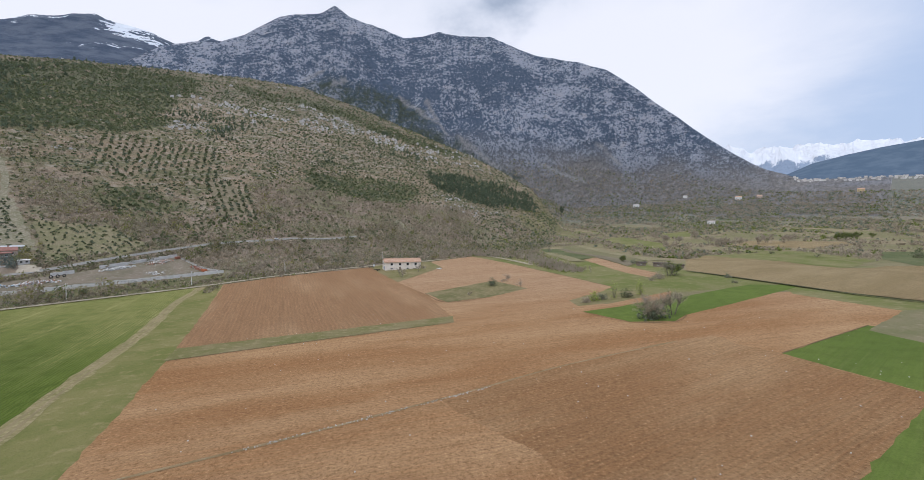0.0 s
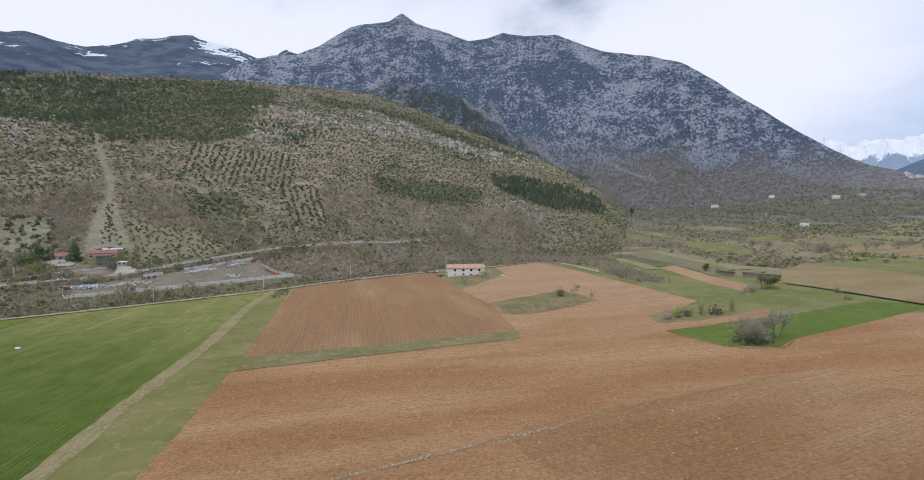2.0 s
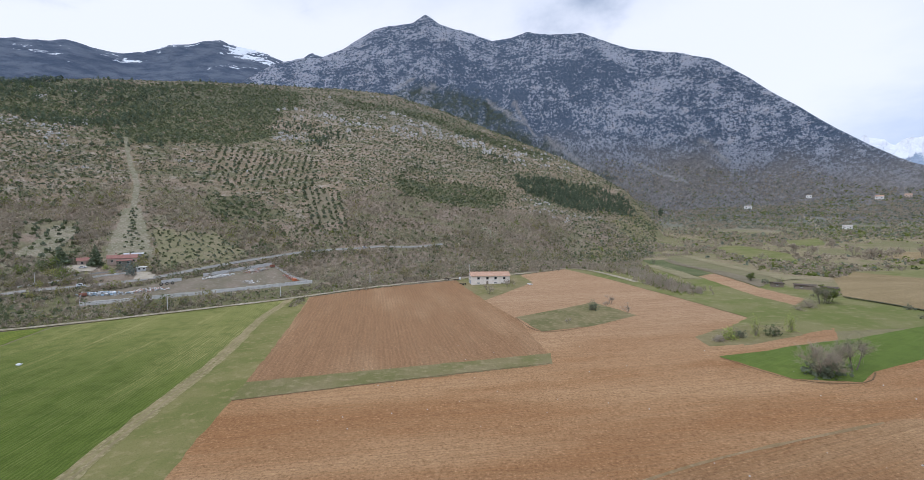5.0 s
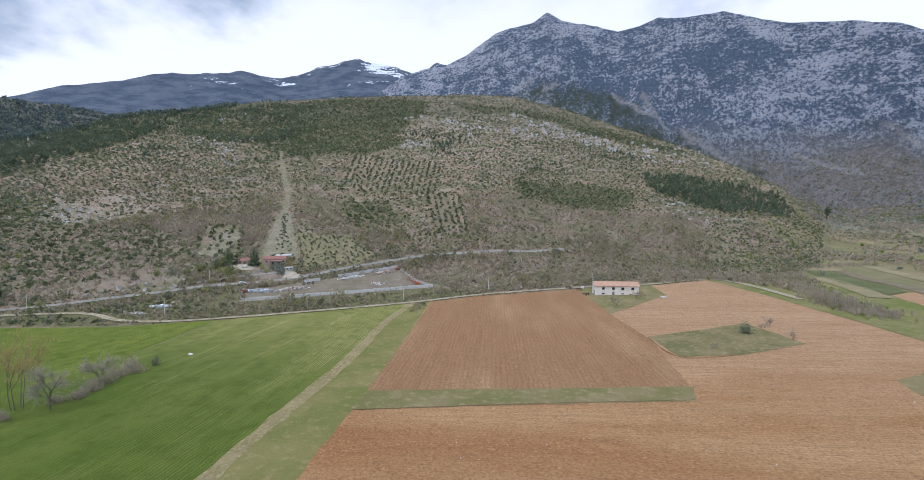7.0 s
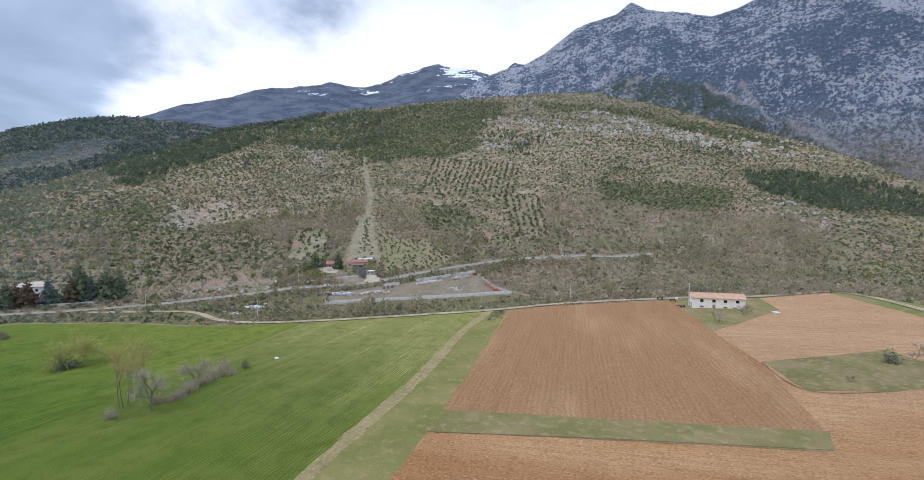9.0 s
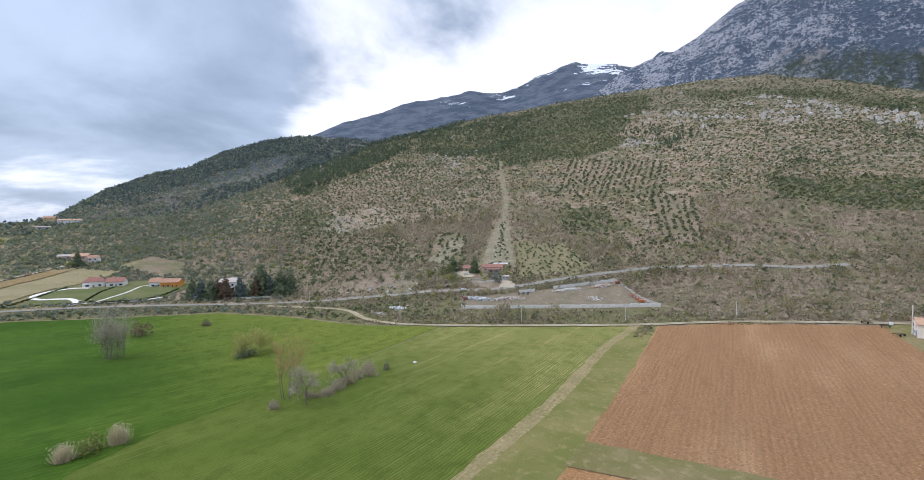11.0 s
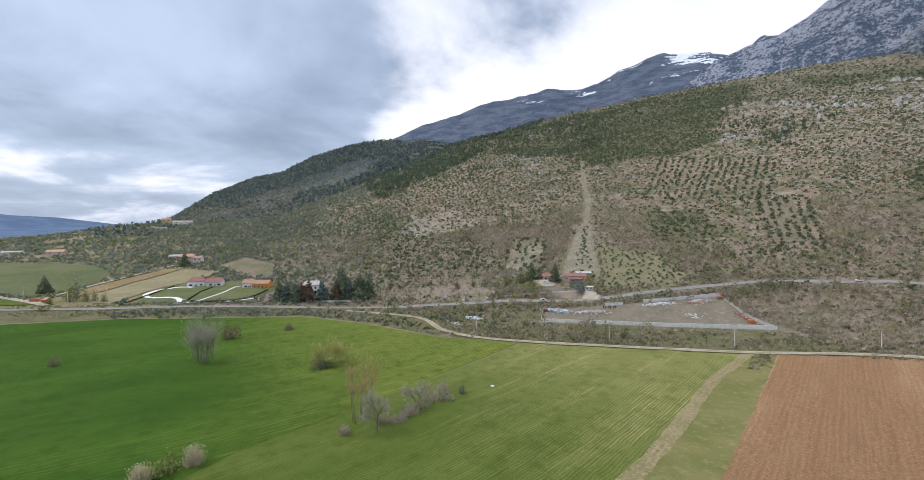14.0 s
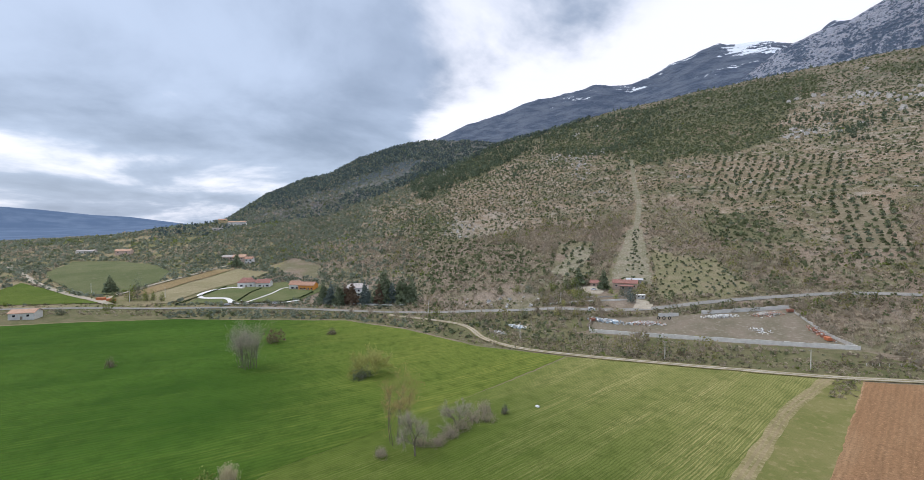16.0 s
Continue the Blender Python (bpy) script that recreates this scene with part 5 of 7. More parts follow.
def build_rocks():
    rng = np.random.default_rng(23)
    x, y = scatter(rng, 15000, -8, 70, 340, 1450)
    band = fractal(x, y, 190, 3, 55) + 0.5 * fractal(x, y, 35, 2, 65)
    r, top = np.hypot(x - MID[0], y - MID[1]), hill_top(x, y)
    az = np.degrees(np.arctan2(MID[0] - x, y - MID[1]))
    zone_rocks = cover("rocks", x, y)
    ok = allowed(x, y) & (r < top + 20) & (((zone_rocks > 0.4) & (band > 0.05)) | ((r > 620) & (band > 0.46)) | ((cover("stony", x, y) > 0.4) & (band > 0.1)))
    base = ground_points(x[ok], y[ok])
    n = len(base)
    s = (0.5 + 1.7 * rng.uniform(0, 1, n) ** 3) * (0.7 + r[ok] / 900) * (1 + 0.5 * zone_rocks[ok])
    # each boulder: a squat crooked block of five faces
    ang = rng.uniform(0, 6.3, (n, 1)) + np.array([0, 1.57, 3.14, 4.71]) + rng.uniform(-0.35, 0.35, (n, 4))
    low = base[:, None] + np.stack([np.cos(ang), np.sin(ang), 0 * ang - 0.35], -1) * s[:, None, None]
    upper = base[:, None] + np.stack([np.cos(ang) * 0.62, np.sin(ang) * 0.62, rng.uniform(0.35, 1.0, (n, 4))], -1) * s[:, None, None]
    v = [upper]
    for k in range(4):
        j = (k + 1) % 4
        v.append(np.stack([low[:, k], low[:, j], upper[:, j], upper[:, k]], 1))
    tagged(quads("limestone_outcrops", np.concatenate(v), [LIMESTONE]), "pale grey limestone boulders breaking out of the slope", "rocks", kind="stuff")


build_scrub()
build_orchards()
build_bare_woods()
build_roadside()
build_field_edge()
build_pines()
build_far_woods()
build_rocks()

# ---- things: shared materials ----
def plaster(name, a, b):
    m = Mat(name, 0.9, spec=0.2)
    c = m.mix(m.ramp(m.noise(2.2, 5, 0.6), 0.35, 0.7), a, b)
    c = m.mix(m.ramp(m.noise(0.4, 4, 0.7), 0.55, 0.8, 0, 0.3), c, tuple(0.75 * v for v in b))
    m.bump(m.noise(0.1, 3), 0.01)
    return m.done(c)


def tiles(name, a, b):
    m = Mat(name, 0.85, spec=0.2)
    c = m.mix(m.ramp(m.noise(1.4, 5, 0.65), 0.35, 0.65), a, b)
    c = m.mix(m.math("MULTIPLY", m.cells(0.35), 0.6), c, tuple(0.6 * v for v in a))
    m.bump(m.wave(0.25, 90, 0.2), 0.05)
    return m.done(c)


def plain(name, a, b, rough=0.7, metal=0.0, size=0.5):
    m = Mat(name, rough, metal)
    m.bump(m.noise(size * 0.4, 3), 0.005)
    return m.done(m.mix(m.noise(size, 4), a, b))


CREAM = plaster("cream_plaster", (0.82, 0.75, 0.68), (0.74, 0.66, 0.58))
WHITE = plaster("white_plaster", (0.78, 0.76, 0.73), (0.68, 0.66, 0.63))
ORANGE = plaster("orange_plaster", (0.68, 0.30, 0.07), (0.60, 0.25, 0.06))
PINKISH = plaster("pinkish_plaster", (0.62, 0.48, 0.40), (0.55, 0.42, 0.35))
YELLOWISH = plaster("ochre_plaster", (0.60, 0.46, 0.26), (0.52, 0.40, 0.23))
CONCRETE = plaster("rough_concrete", (0.46, 0.44, 0.41), (0.36, 0.345, 0.32))
PALECONC = plaster("pale_concrete", (0.72, 0.70, 0.66), (0.60, 0.58, 0.55))
TILE = tiles("pale_terracotta_tiles", (0.50, 0.305, 0.205), (0.60, 0.405, 0.300))
REDTILE = tiles("red_roof_tiles", (0.30, 0.145, 0.118), (0.38, 0.205, 0.165))
SALMON = tiles("salmon_roof_tiles", (0.42, 0.24, 0.165), (0.50, 0.31, 0.22))
GREYTILE = tiles("weathered_roof_tiles", (0.45, 0.40, 0.37), (0.55, 0.49, 0.45))
GLASS_DARK = plain("dark_window_glass", (0.012, 0.014, 0.018), (0.03, 0.034, 0.04), 0.15)
FRAME = plain("window_frame_paint", (0.5, 0.48, 0.45), (0.6, 0.58, 0.55), 0.5)
BLUEDOOR = plain("blue_painted_metal", (0.16, 0.22, 0.32), (0.22, 0.28, 0.38), 0.5)
WOODEN = plain("weathered_timber", (0.20, 0.16, 0.12), (0.30, 0.25, 0.20), 0.85)
DARKMETAL = plain("dark_rusty_metal", (0.05, 0.04, 0.035), (0.11, 0.075, 0.05), 0.7)
RUST = plain("rust_red_metal", (0.26, 0.105, 0.07), (0.36, 0.165, 0.11), 0.75)
STEEL = plain("galvanised_steel", (0.45, 0.46, 0.47), (0.55, 0.56, 0.57), 0.45, 0.6)
WHITEPAINT = plain("white_car_paint", (0.74, 0.75, 0.76), (0.78, 0.79, 0.80), 0.25)
SILVER = plain("silver_car_paint", (0.42, 0.43, 0.45), (0.48, 0.49, 0.51), 0.3)
RUBBER = plain("black_rubber", (0.015, 0.015, 0.016), (0.03, 0.03, 0.03), 0.8)
PLASTICBLUE = plain("faded_blue_plastic", (0.25, 0.36, 0.46), (0.45, 0.53, 0.58), 0.6)
PAPERWHITE = plain("white_bags", (0.66, 0.66, 0.66), (0.78, 0.78, 0.77), 0.7)
BROKENBRICK = plain("broken_brick", (0.36, 0.17, 0.11), (0.48, 0.30, 0.22), 0.9)
ORANGEMETAL = plain("orange_painted_metal", (0.46, 0.14, 0.06), (0.54, 0.19, 0.085), 0.6)


def block(bm, x0, y0, z0, x1, y1, z1, bevel=0.0):
    m = Matrix.LocRotScale(((x0 + x1) / 2, (y0 + y1) / 2, (z0 + z1) / 2), None, (abs(x1 - x0), abs(y1 - y0), abs(z1 - z0)))
    made = bmesh.ops.create_cube(bm, size=1.0, matrix=m)
    if bevel:
        edges = list({e for v in made["verts"] for e in v.link_edges})
        bmesh.ops.bevel(bm, geom=edges, offset=bevel, segments=2, affect="EDGES", profile=0.7)
    return bm


def box(name, x0, y0, z0, x1, y1, z1, mat, parent, bevel=0.0, label=""):
    return part(name, block(bmesh.new(), x0, y0, z0, x1, y1, z1, bevel), mat, parent, label)


def tube(bm, a, b, ra, rb, sides=8):
    a, b = Vector(a), Vector(b)
    q = (b - a).to_track_quat("Z", "Y")
    rings = []
    for p, r in ((a, ra), (b, rb)):
        rings.append([bm.verts.new(p + q @ Vector((r * math.cos(k * math.tau / sides), r * math.sin(k * math.tau / sides), 0))) for k in range(sides)])
    for k in range(sides):
        bm.faces.new((rings[0][k], rings[0][(k + 1) % sides], rings[1][(k + 1) % sides], rings[1][k]))
    bm.faces.new(rings[1])
    bm.faces.new(rings[0][::-1])
    return bm


def gable_roof(bm, x0, y0, x1, y1, eave, rise, over=0.5, thick=0.22, hip=0.0):
    """A tiled roof with its ridge along x: two slabs, with hipped ends if asked."""
    x0, x1, y0, y1 = x0 - over, x1 + over, y0 - over, y1 + over
    ym, drop = (y0 + y1) / 2, over * rise / ((y1 - y0) / 2)
    low, top = eave - drop, eave + rise
    under = [bm.verts.new(p) for p in ((x0, y0, low), (x1, y0, low), (x1, y1, low), (x0, y1, low), (x0 + hip, ym, top), (x1 - hip, ym, top))]
    upper = [bm.verts.new(v.co + Vector((0, 0, thick))) for v in under]
    for f in ((0, 1, 5, 4), (2, 3, 4, 5), (3, 0, 4), (1, 2, 5)):
        if len(f) == 3 and not hip:
            continue
        bm.faces.new([upper[k] for k in f])
        bm.faces.new([under[k] for k in reversed(f)])
    ring = (0, 1, 2, 3) if hip else (0, 1, 5, 2, 3, 4)
    if hip:
        pairs = [(0, 1), (1, 2), (2, 3), (3, 0)]
    else:
        pairs = [(0, 1), (1, 5), (5, 2), (2, 3), (3, 4), (4, 0)]
    for a, b in pairs:
        bm.faces.new((under[a], under[b], upper[b], upper[a]))
    return bm


def walls_with_gables(bm, x0, y0, x1, y1, z0, eave, rise):
    v = [bm.verts.new(p) for p in ((x0, y0, z0), (x1, y0, z0), (x1, y1, z0), (x0, y1, z0), (x0, y0, eave), (x1, y0, eave), (x1, y1, eave), (x0, y1, eave),
                                   (x0, (y0 + y1) / 2, eave + rise), (x1, (y0 + y1) / 2, eave + rise))]
    for f in ((0, 1, 5, 4), (1, 2, 6, 9, 5), (2, 3, 7, 6), (3, 0, 4, 8, 7)):
        bm.faces.new([v[k] for k in f])
    return bm


def window(parent, x, z, w, h, y=0.0, face="front", shutter=None):
    """A recessed pane in a raised frame with a sill, in the front or the left gable wall."""
    holder = bmesh.new()
    t = 0.09
    for a in ((x - w / 2 - t, z - h / 2 - t, x + w / 2 + t, z - h / 2), (x - w / 2 - t, z + h / 2, x + w / 2 + t, z + h / 2 + t),
              (x - w / 2 - t, z - h / 2, x - w / 2, z + h / 2), (x + w / 2, z - h / 2, x + w / 2 + t, z + h / 2)):
        if face == "front":
            block(holder, a[0], y - 0.07, a[1], a[2], y + 0.05, a[3])
        else:
            block(holder, y - 0.07, a[0], a[1], y + 0.05, a[2], a[3])
    win = part("window", holder, FRAME, parent)
    if face == "front":
        box("pane", x - w / 2, y - 0.03, z - h / 2, x + w / 2, y + 0.03, z + h / 2, GLASS_DARK, win)
        box("sill", x - w / 2 - 0.2, y - 0.2, z - h / 2 - 0.2, x + w / 2 + 0.2, y + 0.02, z - h / 2 - 0.1, PALECONC, win)
    else:
        box("pane", y - 0.03, x - w / 2, z - h / 2, y + 0.03, x + w / 2, z + h / 2, GLASS_DARK, win)
    return win


def house(name, place, turn, long, deep, eave, rise, wall, roof, label, windows=(), doors=(), side_windows=(), chimneys=(), hip=0.0, group="", category="house", over=0.5):
    """A house whose front left corner is at place and whose front runs along turn."""
    h = thing(name, place, turn, label, category, group)
    part("wall", walls_with_gables(bmesh.new(), 0, 0, long, deep, -2.0, eave, 0.0 if hip else rise), wall, h)
    part("roof", gable_roof(bmesh.new(), 0, 0, long, deep, eave, rise, over, hip=hip), roof, h)
    for x, z, w, d in windows:
        window(h, x, z, w, d)
    for y, z, w, d in side_windows:
        window(h, y, z, w, d, 0.0, "side")
    for x, w, d, mat in doors:
        door = box("door", x - w / 2, -0.07, 0, x + w / 2, 0.05, d, mat, h, 0.02)
        box("handle", x + w / 2 - 0.25, -0.13, 1.0, x + w / 2 - 0.12, -0.07, 1.1, STEEL, door)
    for x, y, z in chimneys:
        c = box("chimney", x - 0.4, y - 0.4, eave, x + 0.4, y + 0.4, z, wall, h)
        box("cap", x - 0.55, y - 0.55, z, x + 0.55, y + 0.55, z + 0.18, roof, c)
    return h


# ---- the farmhouse at the end of the field ----
def build_farmhouse():
    z = min(height(-52, 304), height(-29, 311)) + 0.3
    h = house("farmhouse", (-52, 303.5, z), 19, 24.8, 9.6, 5.4, 1.9, CREAM, TILE, "long cream farm building with a pale tiled roof, beside the field",
              windows=[(4.6, 3.9, 1.5, 1.4), (10.3, 3.9, 1.5, 1.4), (15.6, 3.9, 1.5, 1.4), (21.2, 3.9, 1.5, 1.4), (4.6, 0.9, 1.6, 0.5), (15.6, 0.9, 1.6, 0.5)],
              doors=[(10.3, 1.3, 2.0, WOODEN), (20.2, 2.0, 1.0, WOODEN)], side_windows=[(2.8, 4.1, 1.1, 1.3), (6.8, 4.1, 1.1, 1.3), (4.9, 1.5, 0.9, 1.0)])
    part("door", block(bmesh.new(), -0.08, 1.2, 0, 0.04, 3.2, 2.5, 0.02), BLUEDOOR, h, "blue-painted metal door")
    part("door", block(bmesh.new(), -0.08, 6.4, 0, 0.04, 8.0, 2.4, 0.02), BLUEDOOR, h, "blue-painted metal door")
    bm = bmesh.new()
    for k in range(22):
        block(bm, 0.2 + k * 1.11, 4.72, 7.46, 1.28 + k * 1.11, 4.88, 7.62, 0.03)
    part("ridge_tiles", bm, TILE, h)
    mast = thing("mast", (-54.5, 309.5, z), 0, "tall white mast beside the farmhouse gable", "mast")
    part("pole", tube(bmesh.new(), (0, 0, -0.5), (0, 0, 12.2), 0.2, 0.16), PALECONC, mast)
    part("bracket", block(bmesh.new(), -0.5, -0.06, 11.2, 0.5, 0.06, 11.32), STEEL, mast)
    for x, y, turn in ((-64, 316, 20), (-57.5, 303, 70), (-71, 320, -20)):
        zz = height(x, y) + 0.25
        g = thing("harrow", (x, y, zz), turn, "rusty farm implement standing on the grass", "farm implement", "implements by the farmhouse")
        bm = bmesh.new()
        for q in (-1.2, 0, 1.2):
            block(bm, -1.8, q - 0.08, 0.75, 1.8, q + 0.08, 0.9)
        for q in (-1.7, 1.7):
            block(bm, q - 0.08, -1.25, 0.72, q + 0.08, 1.25, 0.88)
        part("frame", bm, DARKMETAL, g)
        for q in (-1.5, -0.75, 0, 0.75, 1.5):
            part("tine", tube(bmesh.new(), (q, 1.2, 0.8), (q + 0.1, 1.5, 0.0), 0.05, 0.03, 6), DARKMETAL, g)
        for q in (-1.3, 1.3):
            bm = bmesh.new()
            bmesh.ops.create_cone(bm, cap_ends=True, segments=16, radius1=0.5, radius2=0.5, depth=0.22, matrix=pose(q, -1.2, 0.5, 0, 90, 0))
            part("wheel", bm, RUBBER, g)
        part("drawbar", tube(bmesh.new(), (0, -1.2, 0.8), (0, -3.0, 0.55), 0.08, 0.06, 6), DARKMETAL, g)
    t = thing("water_tank", (-63, 322, height(-63, 322) + 0.25), 15, "white plastic water tank on the grass", "tank")
    box("body", -0.7, -0.5, 0, 0.7, 0.5, 1.3, PAPERWHITE, t, 0.12)
    part("lid", tube(bmesh.new(), (0, 0, 1.3), (0, 0, 1.42), 0.25, 0.22, 12), PLASTICBLUE, t)
    for x, y in ((-16, 308), (-15, 306)):
        s = thing("trough", (x, y, height(x, y) + 0.25), 30, "pale stone trough in the yard grass", "trough", "troughs by the farmhouse")
        bm = block(bmesh.new(), -1.2, -0.4, 0, 1.2, 0.4, 0.5, 0.05)
        part("basin", bm, PALECONC, s)


# ---- poles and wires ----
def utility_pole(x, y, tall, label="pale concrete utility pole carrying overhead wires"):
    p = thing("utility_pole", (x, y, height(x, y)), 40, label, "utility pole", "poles along the lane")
    part("shaft", tube(bmesh.new(), (0, 0, -0.5), (0, 0, tall), 0.2, 0.12, 10), PALECONC, p)
    arm = part("crossarm", block(bmesh.new(), -0.7, -0.06, tall - 0.5, 0.7, 0.06, tall - 0.38), STEEL, p)
    for q in (-0.6, 0.0, 0.6):
        part("insulator", tube(bmesh.new(), (q, 0, tall - 0.38), (q, 0, tall - 0.16), 0.06, 0.04, 8), WHITEPAINT, arm)
    return Vector((x, y, height(x, y) + tall - 0.3))


def wire(a, b, sag, name="overhead_wire"):
    c = bpy.data.curves.new(name, "CURVE")
    c.dimensions, c.bevel_depth, c.bevel_resolution = "3D", 0.035, 1
    s = c.splines.new("POLY")
    s.points.add(16)
    for k in range(17):
        t = k / 16
        p = a.lerp(b, t)
        s.points[k].co = (p.x, p.y, p.z - sag * 4 * t * (1 - t), 1)
    c.materials.append(DARKMETAL)
    me = bpy.data.meshes.new_from_object(bpy.data.objects.new("tmp", c))
    return tagged(new(name, me), "thin dark overhead wire between utility poles", "wire", "wires along the lane")


def build_poles():
    tops = [utility_pole(x, y, h) for x, y, h in ((-348, 155, 9.0), (-257, 179, 9.4), (-193, 218, 8.4), (-154.5, 256, 8.3), (-118, 299, 8.6))]
    tops.append(Vector((-54.5, 309.5, height(-52, 304) + 11.0)))
    for a, b in zip(tops, tops[1:]):
        wire(a, b, 1.6)
    other = [utility_pole(x, y, h) for x, y, h in ((-386, 153, 8.5), (-303, 237, 7.5), (-500, -90, 8.5), (-455, -52, 8.5), (-462, -30, 8.5))]
    wire(other[0], tops[0], 1.2)
    wire(other[1], tops[1], 1.5)
    wire(other[2], other[3], 1.0)


# ---- the walled yard with its rubble ----
def wall_run(name, points, tall, mat, label, thick=0.3):
    w = thing(name, (points[0][0], points[0][1], 0), 0, label, "wall")
    ox, oy = points[0]
    for a, b in zip(points, points[1:]):
        n = max(1, round(math.dist(a, b) / 6.0))
        ang = math.degrees(math.atan2(b[1] - a[1], b[0] - a[0]))
        step = math.dist(a, b) / n
        for k in range(n):
            x, y = a[0] + (b[0] - a[0]) * k / n, a[1] + (b[1] - a[1]) * k / n
            z = min(height(x, y), height(a[0] + (b[0] - a[0]) * (k + 1) / n, a[1] + (b[1] - a[1]) * (k + 1) / n))
            top = tall + 0.5 + random.uniform(-0.12, 0.12)
            bm = block(bmesh.new(), 0.01, -thick / 2, -0.6, step - 0.01, thick / 2, top, 0.03)
            bmesh.ops.transform(bm, matrix=pose(x - ox, y - oy, z, 0, 0, ang), verts=bm.verts)
            part("panel", bm, mat, w)
    return w


def heap(name, centre, long, wide, tall, turn, mats, label, count, seed, chunk=0.5):
    """A loose heap of crooked blocks."""
    rng = np.random.default_rng(seed)
    u, v = rng.normal(0, 0.42, count).clip(-1, 1), rng.normal(0, 0.42, count).clip(-1, 1)
    c, s = math.cos(radians(turn)), math.sin(radians(turn))
    x = centre[0] + u * long / 2 * c - v * wide / 2 * s
    y = centre[1] + u * long / 2 * s + v * wide / 2 * c
    z = land(x, y) + 0.12 + rng.uniform(0, 1, count) * tall * np.clip(1 - u * u * 0.7 - v * v * 0.8, 0.1, 1)
    size = chunk * rng.uniform(0.4, 1.5, (count, 3))
    faces = []
    corner = np.array([(-1, -1, -1), (1, -1, -1), (1, 1, -1), (-1, 1, -1), (-1, -1, 1), (1, -1, 1), (1, 1, 1), (-1, 1, 1)]) * 0.5
    order = [(0, 1, 5, 4), (1, 2, 6, 5), (2, 3, 7, 6), (3, 0, 4, 7), (4, 5, 6, 7)]
    for k in range(count):
        m = np.array(Euler(rng.uniform(-0.6, 0.6, 3) * (1, 1, 5)).to_matrix())
        p = (corner * size[k] * rng.uniform(0.7, 1.2, (8, 3))) @ m.T + (x[k], y[k], z[k])
        faces += [p[list(f)] for f in order]
    idx = np.repeat(rng.integers(0, len(mats), count), 5)
    return tagged(quads(name, np.array(faces), mats, idx), label, "rubble", kind="stuff")


